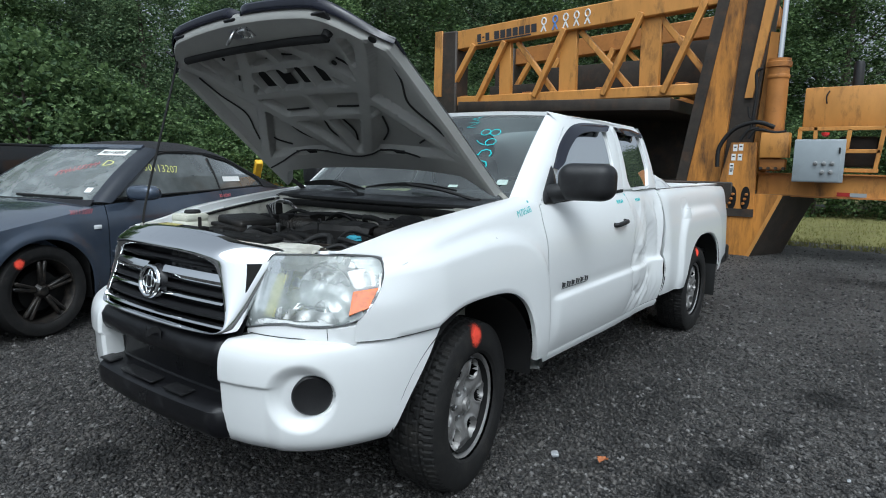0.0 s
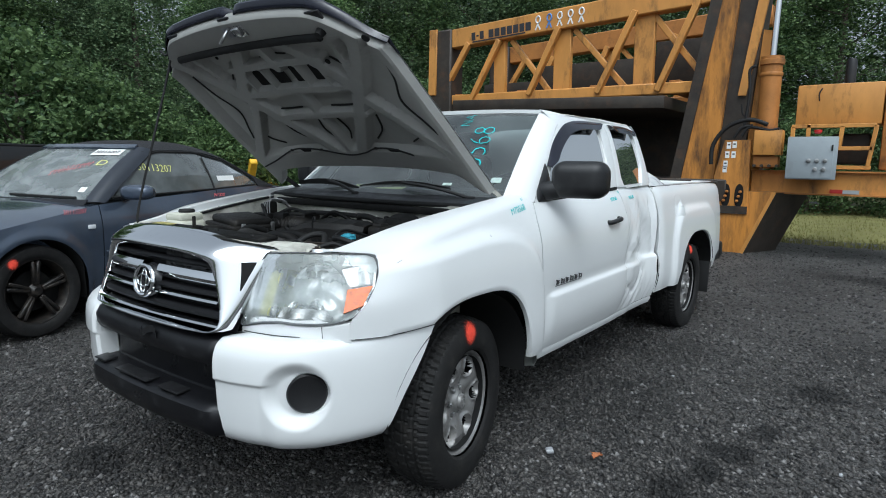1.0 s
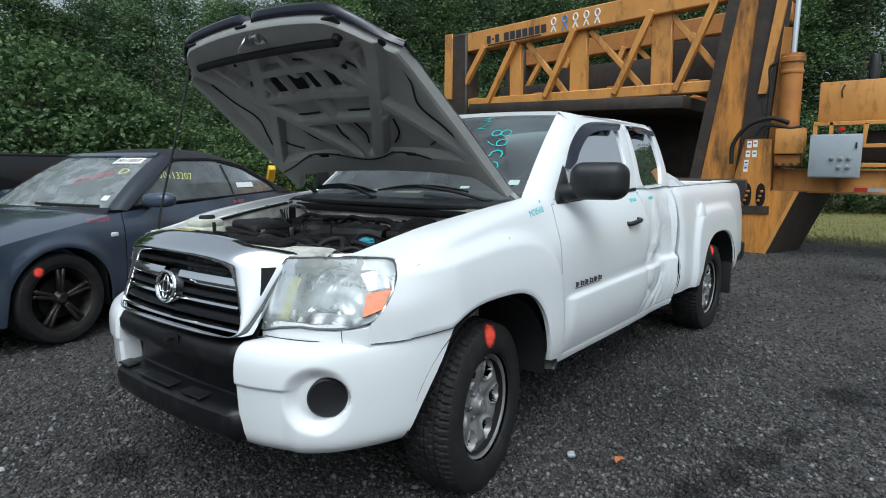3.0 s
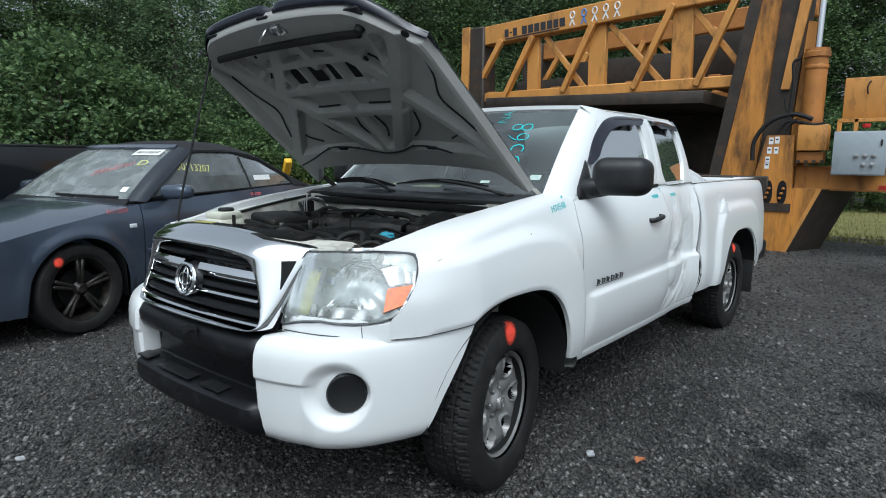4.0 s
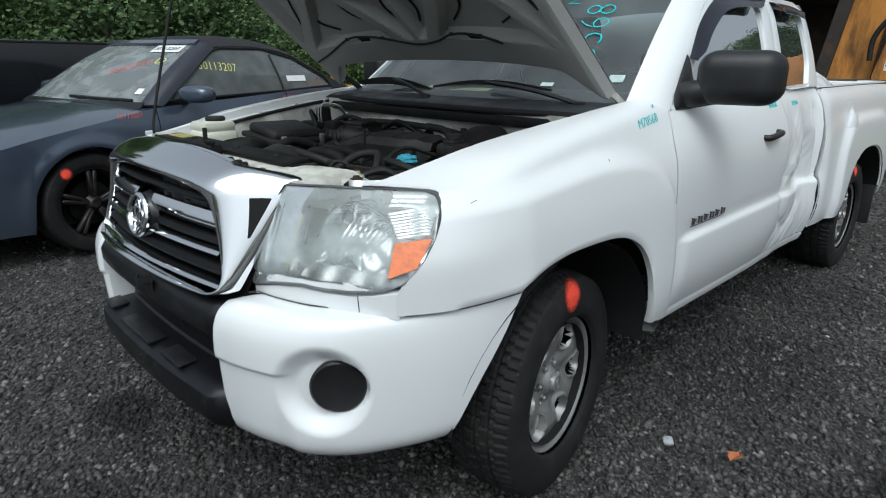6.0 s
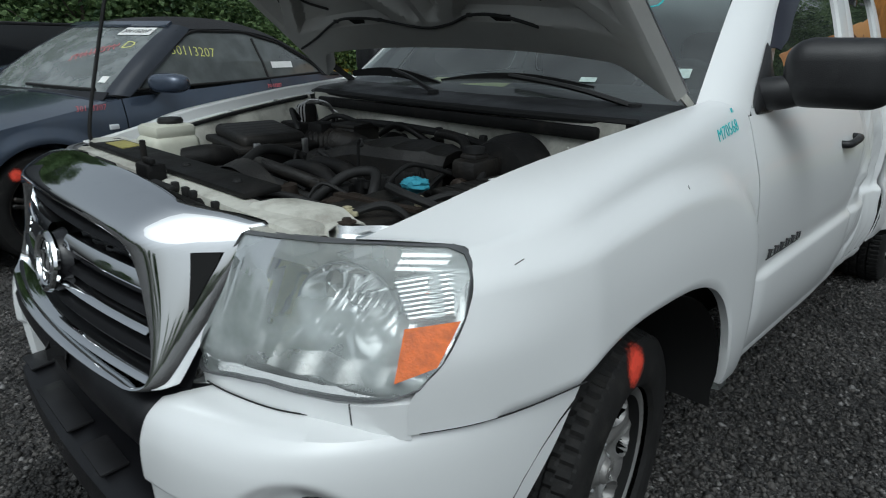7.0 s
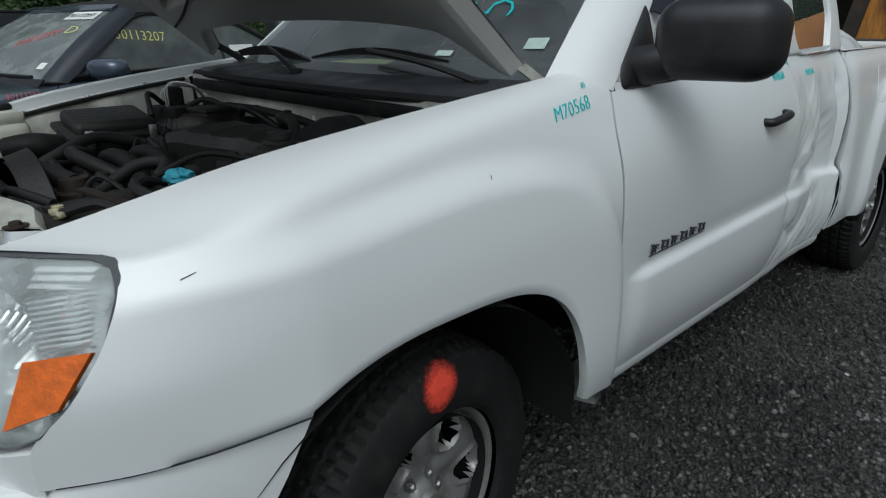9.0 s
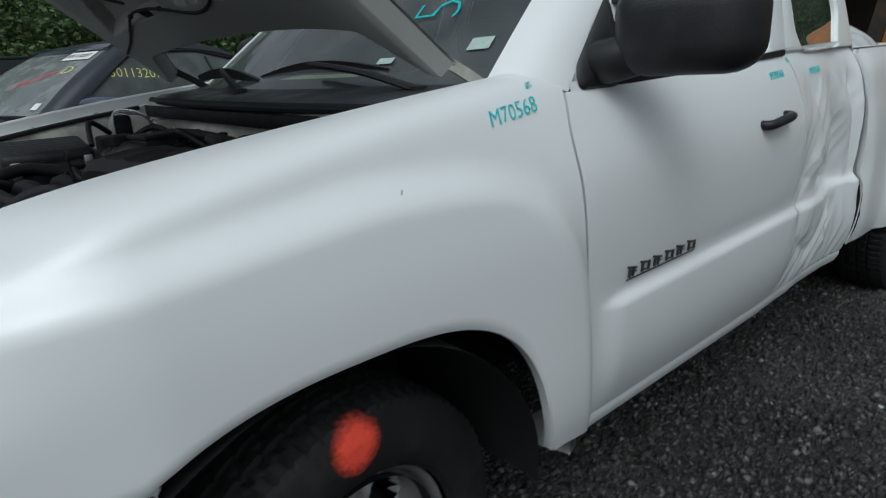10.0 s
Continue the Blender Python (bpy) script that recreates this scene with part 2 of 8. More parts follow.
GLASSLAMP = glass("hazy_lamp_lens", (0.97, 0.98, 0.97), 0.05, 0.50, 0.14)


# ---- mesh helpers ----
def smooth(a, b, x):
    t = max(0.0, min(1.0, (x - a) / (b - a)))
    return t * t * (3 - 2 * t)


def interp(x, xs, ys):
    return float(np.interp(x, xs, ys))


def spline(x, xs, ys):
    """Smooth (Catmull-Rom) curve through a few stations."""
    n = len(xs)
    if x <= xs[0]:
        return ys[0]
    if x >= xs[-1]:
        return ys[-1]
    i = max(j for j in range(n - 1) if xs[j] <= x)
    h = xs[i + 1] - xs[i]
    t = (x - xs[i]) / h
    m0 = (ys[i + 1] - ys[i - 1]) / (xs[i + 1] - xs[i - 1]) if i > 0 else (ys[i + 1] - ys[i]) / h
    m1 = (ys[i + 2] - ys[i]) / (xs[i + 2] - xs[i]) if i + 2 < n else (ys[i + 1] - ys[i]) / h
    t2, t3 = t * t, t * t * t
    return (2 * t3 - 3 * t2 + 1) * ys[i] + (t3 - 2 * t2 + t) * h * m0 + (3 * t2 - 2 * t3) * ys[i + 1] + (t3 - t2) * h * m1


def steps(a, b, n):
    return [a + (b - a) * i / n for i in range(n + 1)]


def sheet(rows, thick=0.0, wrap=False, keep=None):
    """Quads over rows of points; with a thickness the sheet gets a back and edges. keep(i, j) drops faces."""
    nr, nc = len(rows), len(rows[0])
    v = [Vector(p) for r in rows for p in r]
    f = []
    for i in range(nr - 1):
        for j in range(nc if wrap else nc - 1):
            if keep is None or keep(i, j):
                k = (j + 1) % nc
                f.append((i * nc + j, i * nc + k, (i + 1) * nc + k, (i + 1) * nc + j))
    if thick:
        nrm = [Vector() for _ in v]
        for q in f:
            d = (v[q[2]] - v[q[0]]).cross(v[q[3]] - v[q[1]])
            for a in q:
                nrm[a] += d
        base = len(v)
        v += [p - (n.normalized() if n.length else Vector((0, 0, 1))) * thick for p, n in zip(v[:base], nrm)]
        edges = {}
        for q in f:
            for a, b in zip(q, q[1:] + q[:1]):
                edges[(a, b)] = True
        back = [tuple(base + a for a in reversed(q)) for q in f]
        rim = [(b, a, base + a, base + b) for (a, b) in edges if (b, a) not in edges]
        f = f + back + rim
    return v, f


def join(*parts):
    v, f = [], []
    for pv, pf in parts:
        o = len(v)
        v += [Vector(p) for p in pv]
        f += [tuple(o + a for a in q) for q in pf]
    return v, f


def moved(m, vf):
    return [m @ Vector(p) for p in vf[0]], vf[1]


def flipx(vf):
    return [Vector((-p[0], p[1], p[2])) for p in vf[0]], [tuple(reversed(q)) for q in vf[1]]


def block(sx, sy, sz, m=None, bevel=0.0, seg=2):
    """A box with bevelled edges, centred, as verts and faces."""
    bm = bmesh.new()
    bmesh.ops.create_cube(bm, size=1)
    bmesh.ops.scale(bm, vec=(sx, sy, sz), verts=bm.verts)
    if bevel:
        bmesh.ops.bevel(bm, geom=bm.edges[:], offset=bevel, segments=seg, profile=0.5, affect="EDGES")
    bm.verts.index_update()
    v = [p.co.copy() for p in bm.verts]
    f = [tuple(p.index for p in q.verts) for q in bm.faces]
    bm.free()
    return moved(m, (v, f)) if m else (v, f)


def beam(a, b, w, h, up=(0, 0, 1), bevel=0.0):
    """A bar of section w x h from a to b."""
    a, b = Vector(a), Vector(b)
    d = (b - a)
    z = d.normalized()
    x = z.cross(Vector(up))
    x = x.normalized() if x.length > 1e-4 else Vector((1, 0, 0))
    y = x.cross(z)
    m = Matrix((x, y, z)).transposed().to_4x4()
    m.translation = (a + b) / 2
    return block(w, h, d.length, m, bevel, 1)


def tube(pts, r, n=8, close=True):
    pts = [Vector(p) for p in pts]
    rows = []
    prev = None
    for i, p in enumerate(pts):
        d = (pts[min(i + 1, len(pts) - 1)] - pts[max(i - 1, 0)]).normalized()
        a = prev if prev is not None else (Vector((0, 0, 1)) if abs(d.z) < 0.9 else Vector((1, 0, 0)))
        x = (a - d * a.dot(d)).normalized()
        prev = x
        y = d.cross(x)
        rr = r[i] if isinstance(r, (list, tuple)) else r
        rows.append([p + (x * math.cos(t) + y * math.sin(t)) * rr for t in [2 * math.pi * k / n for k in range(n)]])
    v, f = sheet(rows, wrap=True)
    if close:
        f = f + [tuple(reversed(range(n))), tuple(range(len(v) - n, len(v)))]
    return v, f


def bend(pts, n=6):
    """Smooth path through points."""
    out = []
    pts = [Vector(p) for p in pts]
    for i in range(len(pts) - 1):
        p0, p1, p2, p3 = pts[max(i - 1, 0)], pts[i], pts[i + 1], pts[min(i + 2, len(pts) - 1)]
        for k in range(n):
            t = k / n
            out.append(0.5 * ((2 * p1) + (p2 - p0) * t + (2 * p0 - 5 * p1 + 4 * p2 - p3) * t * t + (3 * p1 - p0 - 3 * p2 + p3) * t ** 3))
    return out + [pts[-1]]


def lathe(profile, n=48, m=None, cap=True):
    """Turns (radius, height) pairs about z."""
    rows = [[Vector((r * math.cos(2 * math.pi * k / n), r * math.sin(2 * math.pi * k / n), h)) for k in range(n)] for r, h in profile]
    v, f = sheet(rows, wrap=True)
    if cap:
        f = f + [tuple(reversed(range(n))), tuple(range(len(v) - n, len(v)))]
    return moved(m, (v, f)) if m else (v, f)


def along(loop, n):
    """n points evenly spaced along a closed polyline."""
    loop = [Vector(p) for p in loop]
    seg = [(loop[(i + 1) % len(loop)] - loop[i]).length for i in range(len(loop))]
    tot, out, i, acc = sum(seg), [], 0, 0.0
    for k in range(n):
        s = tot * k / n
        while acc + seg[i] < s:
            acc += seg[i]
            i += 1
        out.append(loop[i].lerp(loop[(i + 1) % len(loop)], (s - acc) / seg[i]))
    return out


def rounded(poly, r, n=4):
    """Rounds the corners of a closed polygon (2D or 3D points)."""
    p = [Vector(q) for q in poly]
    out = []
    for i in range(len(p)):
        a, b, c = p[i - 1], p[i], p[(i + 1) % len(p)]
        ra = r[i] if isinstance(r, (list, tuple)) else r
        u, w = (a - b), (c - b)
        k = min(ra, u.length * 0.45, w.length * 0.45)
        s, e = b + u.normalized() * k, b + w.normalized() * k
        for j in range(n + 1):
            t = j / n
            out.append(s * (1 - t) ** 2 + b * 2 * t * (1 - t) + e * t * t)
    return out


def part(name, vf, material, parent=None, label="", angle=38, flat=False):
    """Links verts and faces as one mesh object under a thing or a part."""
    me = bpy.data.meshes.new(name)
    me.from_pydata([tuple(p) for p in vf[0]], [], [tuple(q) for q in vf[1]])
    me.materials.append(material)
    if not flat:
        me.shade_smooth()
        me.set_sharp_from_angle(angle=radians(angle))
    ob = new(name, me)
    if parent:
        ob.parent = parent
    if label:
        ob["label"] = label
    return ob


def thing(name, label, category, m=None, group="", kind=""):
    ob = new(name)
    if m:
        ob.matrix_basis = m
    return tagged(ob, label, category, group, kind)


def wrapped(text, size, put, slant=0.0, thin=0.0):
    """Lettering laid onto a surface: put(s, t, h) gives the place s along, t up and h proud."""
    cu = bpy.data.curves.new("t", "FONT")
    cu.body, cu.size, cu.extrude, cu.resolution_u = text, size, 0.0005, 2
    cu.offset = -thin * size
    tmp = bpy.data.objects.new("t", cu)
    me = bpy.data.meshes.new_from_object(tmp)
    bpy.data.objects.remove(tmp)
    return [put(p.co.x + slant * p.co.y, p.co.y, 0.0015 + p.co.z) for p in me.vertices], [tuple(q.vertices) for q in me.polygons]


# ---- ground ----
GRAVEL = bpy.data.materials.new("dark_crushed_gravel")
GRAVEL.use_nodes = True
_n, _l = GRAVEL.node_tree.nodes, GRAVEL.node_tree.links
_b = _n["Principled BSDF"]
_tc = _n.new("ShaderNodeTexCoord")


def tex(kind, scale, detail=2.0, **kw):
    t = _n.new(kind)
    t.inputs["Scale"].default_value = scale
    if "Detail" in t.inputs:
        t.inputs["Detail"].default_value = detail
    _l.new(_tc.outputs["Object"], t.inputs["Vector"])
    return t


_v1, _v2 = tex("ShaderNodeTexVoronoi", 75), tex("ShaderNodeTexVoronoi", 160)
_n1, _n2 = tex("ShaderNodeTexNoise", 1.1, 8), tex("ShaderNodeTexNoise", 300, 4)
_r1 = _n.new("ShaderNodeValToRGB")
_r1.color_ramp.elements[0].position, _r1.color_ramp.elements[0].color = 0.0, (0.0125, 0.0117, 0.011, 1)
_r1.color_ramp.elements[1].position, _r1.color_ramp.elements[1].color = 1.0, (0.13, 0.125, 0.12, 1)
_e = _r1.color_ramp.elements.new(0.75)
_e.color = (0.058, 0.053, 0.049, 1)
_l.new(_v1.outputs["Color"], _r1.inputs["Fac"])
_m1 = _n.new("ShaderNodeMapRange")
_m1.inputs["From Min"].default_value, _m1.inputs["From Max"].default_value = 0.35, 0.68
_m1.inputs["To Min"].default_value, _m1.inputs["To Max"].default_value = 0.30, 0.78
_l.new(_n1.outputs["Fac"], _m1.inputs["Value"])
_v3 = tex("ShaderNodeTexVoronoi", 24)
_m3 = _n.new("ShaderNodeMapRange")
_m3.inputs["To Min"].default_value, _m3.inputs["To Max"].default_value = 0.6, 1.5
_sep = _n.new("ShaderNodeSeparateColor")
_l.new(_v3.outputs["Color"], _sep.inputs[0])
_l.new(_sep.outputs[0], _m3.inputs["Value"])
_mm = _n.new("ShaderNodeMath")
_mm.operation = "MULTIPLY"
_l.new(_m1.outputs[0], _mm.inputs[0])
_l.new(_m3.outputs[0], _mm.inputs[1])
_s1 = _n.new("ShaderNodeVectorMath")
_s1.operation = "SCALE"
_l.new(_r1.outputs["Color"], _s1.inputs[0])
_l.new(_mm.outputs[0], _s1.inputs["Scale"])


# oil spots; the last two, broad and weak, paint shade and damp beside the truck
OIL_SHADE = ((1.55, 0.48, 0.11, 0.17), (1.62, 0.74, 0.08, 0.15), (1.69, 1.02, 0.13, 0.14), (1.78, 1.34, 0.06, 0.16), (1.93, 2.12, 0.16, 0.20), (-0.54, -0.86, 0.20, 0.14), (2.6, 6.8, 1.3, 0.4), (0.3, -1.1, 0.5, 0.2), (1.02, 1.3, 0.36, 0.8), (1.0, 2.4, 0.33, 0.5))


def oil(nt, colour, target):
    """Dark oily spots with ragged edges and painted shade beside the truck, the same for the ground sheet and the loose
    stones.
    """
    n, l = nt.nodes, nt.links
    tc = n.new("ShaderNodeTexCoord")
    nz = n.new("ShaderNodeTexNoise")
    nz.inputs["Scale"].default_value, nz.inputs["Detail"].default_value = 4.5, 6
    l.new(tc.outputs["Object"], nz.inputs["Vector"])
    wob = n.new("ShaderNodeVectorMath")
    wob.operation = "MULTIPLY_ADD"
    wob.inputs[1].default_value = (0.16, 0.16, 0.0)
    l.new(nz.outputs["Color"], wob.inputs[0])
    l.new(tc.outputs["Object"], wob.inputs[2])
    keep = None
    for x, y, rx, ry in OIL_SHADE:
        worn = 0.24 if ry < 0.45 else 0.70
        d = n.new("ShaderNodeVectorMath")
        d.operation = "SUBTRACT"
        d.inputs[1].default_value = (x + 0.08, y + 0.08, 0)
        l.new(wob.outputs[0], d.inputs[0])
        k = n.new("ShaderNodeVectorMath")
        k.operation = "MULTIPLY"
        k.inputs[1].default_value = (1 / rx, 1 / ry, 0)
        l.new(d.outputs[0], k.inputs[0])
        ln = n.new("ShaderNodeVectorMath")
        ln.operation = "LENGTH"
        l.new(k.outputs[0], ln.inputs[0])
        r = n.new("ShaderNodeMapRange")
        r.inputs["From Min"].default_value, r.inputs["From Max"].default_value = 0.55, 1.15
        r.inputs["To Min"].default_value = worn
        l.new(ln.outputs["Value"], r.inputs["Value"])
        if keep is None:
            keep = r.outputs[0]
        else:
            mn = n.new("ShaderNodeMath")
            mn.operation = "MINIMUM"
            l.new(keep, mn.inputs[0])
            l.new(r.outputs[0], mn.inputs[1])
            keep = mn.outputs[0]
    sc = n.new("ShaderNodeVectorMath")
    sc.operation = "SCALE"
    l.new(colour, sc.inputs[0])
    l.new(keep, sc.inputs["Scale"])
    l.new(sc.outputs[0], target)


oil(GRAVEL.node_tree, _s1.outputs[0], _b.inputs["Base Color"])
_b.inputs["Roughness"].default_value = 0.58
_add = _n.new("ShaderNodeMath")
_add.operation = "MULTIPLY_ADD"
_add.inputs[1].default_value = 0.5
_l.new(_v2.outputs["Distance"], _add.inputs[0])
_l.new(_v1.outputs["Distance"], _add.inputs[2])
_bp = _n.new("ShaderNodeBump")
_bp.inputs["Strength"].default_value, _bp.inputs["Distance"].default_value = 0.9, 0.012
_bp.invert = True
_l.new(_add.outputs[0], _bp.inputs["Height"])
_l.new(_bp.outputs[0], _b.inputs["Normal"])
STONE = mat("gravel_stone", (0.075, 0.075, 0.077), 0.7, var=0.25, scale=60, bump=0.3, bscale=150)
_sn, _sl = STONE.node_tree.nodes, STONE.node_tree.links
_geo = _sn.new("ShaderNodeNewGeometry")
_rr = _sn.new("ShaderNodeValToRGB")
_rr.color_ramp.elements[0].color = (0.012, 0.012, 0.013, 1)
_rr.color_ramp.elements[1].color = (0.20, 0.195, 0.19, 1)
for _p, _c in ((0.5, 0.042), (0.9, 0.100)):
    _x = _rr.color_ramp.elements.new(_p)
    _x.color = (_c * 1.07, _c, _c * 0.93, 1)
_sl.new(_geo.outputs["Random Per Island"], _rr.inputs["Fac"])
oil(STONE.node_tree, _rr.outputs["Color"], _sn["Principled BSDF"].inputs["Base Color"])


def ground_z(x, y):
    near = math.exp(-((x - 0.5) / 6) ** 2 - (y / 7) ** 2)
    return 0.010 * noise.noise(Vector((x * 0.9, y * 0.9, 0.3))) * near - 0.006 + (0.03 * noise.noise(Vector((x * 0.15, y * 0.15, 3)))) * (1 - near)


def lines(near0, near1, n, far):
    a = steps(near0, near1, n)
    return [-far, -far * 0.4, -far * 0.2, -25, -15, near0 - 3] + a + [near1 + 3, near1 + 8, near1 + 18, far * 0.4, far]


xs, ys = lines(-5, 4, 90, 400), lines(-4, 11, 110, 400)
ground = part("ground", sheet([[(x, y, ground_z(x, y)) for x in xs] for y in ys]), GRAVEL, None)
tagged(ground, "dark crushed gravel yard with scattered stones", "ground", kind="structure")

# loose angular stones, too many to count
def stones(n, place, size, seed, name, label):
    r = np.random.RandomState(seed)
    base = np.array([(1, 0, 0), (0, 1, 0), (-1, 0, 0), (0, -1, 0), (0.1, 0.1, 1), (0, 0, -0.6)], float)
    tris = np.array([(0, 1, 4), (1, 2, 4), (2, 3, 4), (3, 0, 4), (1, 0, 5), (2, 1, 5), (3, 2, 5), (0, 3, 5)])
    x, y = place(r, n)
    k = size[0] + (size[1] - size[0]) * r.rand(n) ** 2.3
    sv = base[None] * (1 + 0.45 * (r.rand(n, 6, 1) - 0.5)) + 0.28 * (r.rand(n, 6, 3) - 0.5)
    sv[:, :, 2] *= (0.45 + 0.4 * r.rand(n))[:, None]
    a = r.rand(n) * 6.283
    ca, sa = np.cos(a)[:, None], np.sin(a)[:, None]
    gz = np.array([ground_z(p, q) for p, q in zip(x, y)])
    co = np.empty((n, 6, 3))
    co[:, :, 0] = (sv[:, :, 0] * ca - sv[:, :, 1] * sa) * k[:, None] + x[:, None]
    co[:, :, 1] = (sv[:, :, 0] * sa + sv[:, :, 1] * ca) * k[:, None] + y[:, None]
    co[:, :, 2] = sv[:, :, 2] * k[:, None] + (gz + k * 0.18)[:, None]
    f = (tris[None] + (np.arange(n) * 6)[:, None, None]).reshape(-1, 3)
    me = bpy.data.meshes.new(name)
    me.vertices.add(n * 6)
    me.vertices.foreach_set("co", co.ravel())
    me.loops.add(f.size)
    me.loops.foreach_set("vertex_index", f.ravel().astype(np.int32))
    me.polygons.add(len(f))
    me.polygons.foreach_set("loop_start", np.arange(0, f.size, 3, dtype=np.int32))
    me.update(calc_edges=True)
    me.validate()
    me.materials.append(STONE)
    return tagged(new(name, me), label, "gravel", kind="stuff")


def near_place(r, n):
    return -3.0 + 6.4 * r.beta(2.0, 2.0, n), -2.3 + 6.2 * r.beta(1.7, 2.3, n)


def far_place(r, n):
    return -6.5 + 12.5 * r.beta(2.2, 2.2, n), -4.0 + 14.5 * r.beta(2.0, 2.2, n)


stones(120000, near_place, (0.004, 0.0155), 5, "gravel", "loose dark grey angular gravel on the yard")
stones(60000, far_place, (0.006, 0.022), 6, "gravel", "loose dark grey angular gravel on the yard")


# single pale stones and a dry leaf
PALE = mat("pale_stone", (0.42, 0.43, 0.45), 0.7, var=0.2, scale=90, bump=0.3, bscale=120)
for x, y, k in ((1.008, 0.474, 0.021), (-0.89, -1.23, 0.018), (-0.07, -1.39, 0.014), (1.29, 0.04, 0.013), (2.12, 1.05, 0.009), (1.15, 1.9, 0.008)):
    v, f = block(2 * k, 1.5 * k, 0.9 * k, pose(0, 0, 0, 8, 5, x * 300), 0.25 * k, 1)
    v = [p + Vector((noise.noise(p * 60 + Vector((x, y, 0))), noise.noise(p * 60 + Vector((y, x, 3))), 0)) * k * 0.35 for p in v]
    tagged(part("pale_stone", moved(Matrix.Translation((x, y, ground_z(x, y) + 0.4 * k + 0.006)), (v, f)), PALE), "single pale stone lying on the dark gravel", "stone", "pale stones on the gravel")
LEAF = mat("dry_orange_leaf", (0.36, 0.13, 0.05), 0.8, var=0.25, scale=40)
rows = []
for i in range(9):
    t = i / 8
    w = 0.022 * math.sin(math.pi * min(1, t * 0.9 + 0.08)) ** 0.8 * (1 + 0.35 * math.sin(i * 2.6))
    rows.append([(1.22 + w * s + 0.006 * t, 0.49 + 0.065 * t, 0.022 + 0.012 * abs(s) + 0.005 * math.sin(t * 5)) for s in (-1, -0.5, 0, 0.5, 1)])
tagged(part("leaf", sheet(rows, 0.0008), LEAF), "dry curled orange leaf on the gravel", "leaf")


# ---- the white pickup truck: front axle at y = 0, nose towards -y, driver's side at +x ----
truck = thing("pickup_truck", "white pickup truck with raised hood and dented side on gravel", "pickup truck")
R_ARCH, WB, R_TYRE = 0.488, 3.235, 0.345


def door_x(z):
    return spline(z, [0.36, 0.42, 0.50, 0.60, 0.685, 0.76, 0.88, 0.97, 1.03, 1.09, 1.13, 1.17, 1.21],
                  [0.832, 0.860, 0.879, 0.887, 0.888, 0.889, 0.892, 0.886, 0.872, 0.850, 0.831, 0.806, 0.775])


def door_bulge(y, z):
    """Raised lower part of the doors: a crisp step on top, rounded at the front end."""
    zc = 0.700 + 0.012 * (y - 0.6)
    top = 1 - smooth(zc - 0.016, zc + 0.012, z)
    tuck = 0.005 * math.exp(-((z - zc - 0.022) / 0.035) ** 2) * smooth(0.60, 0.72, y)
    return 0.015 * top * smooth(0.605, 0.70, y) * smooth(0.38, 0.60, z) * smooth(2.34, 2.26, y) - tuck


def fender_x(z):
    return spline(z, [0.36, 0.42, 0.50, 0.60, 0.70, 0.80, 0.90, 0.98, 1.04, 1.09, 1.13, 1.17, 1.21],
                  [0.835, 0.868, 0.888, 0.893, 0.890, 0.886, 0.880, 0.868, 0.856, 0.842, 0.826, 0.803, 0.775])


def flare(y, z, yc, top, half):
    """The raised blister round a wheel: full inside a rounded box, gone outside it."""
    dy = abs(y - yc) / half
    dz = (z - 0.33) / (top - 0.33)
    d = (max(dy, 0) ** 5 + max(dz, 0) ** 5) ** 0.2
    return 1 - smooth(0.935, 1.025, d)


def side_x(y, z):
    """Half width of the body at a place along the side."""
    k = smooth(0.35, 0.62, y)
    x = fender_x(z) * (1 - k) + door_x(z) * k
    if y > 2.2:
        k = smooth(2.2, 2.45, y)
        x = door_x(z) * (1 - k) + (fender_x(z) + 0.012 * smooth(1.0, 1.15, z)) * k
    if 0.6 < y < 2.4:
        x += door_bulge(y, z)
    x += 0.035 * flare(y if y > -0.2 else y * 0.62 - 0.076, z, -0.09, 1.055 - 0.10 * max(0, 0.06 - y), 0.655)
    x += 0.030 * flare(y, z, WB, 1.02, 0.62)
    d = max(0.0, -0.26 - y)
    x -= 0.58 * d ** 1.45
    if y < -0.3:
        x += smooth(-0.3, -0.56, y) * spline(z, [0.75, 0.86, 0.92, 0.955, 0.99, 1.03], [0.018, 0.024, 0.011, 0.002, 0.001, -0.002])
    if y > 3.6:
        x -= 0.05 * ((y - 3.6) / 0.7) ** 2
    return x


def arch_z(y, yc, low):
    d = abs(y - yc)
    r, e = (0.408, 3.1) if yc == 0 and y > 0 else (R_ARCH, 2.6)
    if d >= r:
        return low
    return max(low, 0.335 + R_ARCH * (1 - (d / r) ** e) ** (1 / e) * 0.985)


def hood_edge(y):
    """Inner top edge of the front fender: x and z."""
    return (spline(y, [-0.62, -0.45, -0.2, 0.1, 0.46], [0.668, 0.682, 0.707, 0.735, 0.745]),
            spline(y, [-0.62, -0.45, -0.2, 0.1, 0.46], [1.030, 1.062, 1.108, 1.150, 1.192]))


def seam_y(z):
    """The joint between front fender and door."""
    return spline(z, [0.40, 0.55, 0.75, 0.98, 1.08, 1.19], [0.598, 0.574, 0.567, 0.554, 0.553, 0.590])


def lamp_edge_y(z):
    """Front edge of the fender along the headlamp and down to the bumper."""
    return spline(z, [0.70, 0.755, 0.805, 0.828, 0.84, 0.86, 0.89, 0.92, 0.955, 0.99, 1.016, 1.03], [-0.622, -0.622, -0.621, -0.610, -0.597, -0.577, -0.553, -0.530, -0.509, -0.489, -0.479, -0.470])


def bumper_top(y):
    return spline(y, [-0.66, -0.5, -0.293], [0.752, 0.748, 0.757])


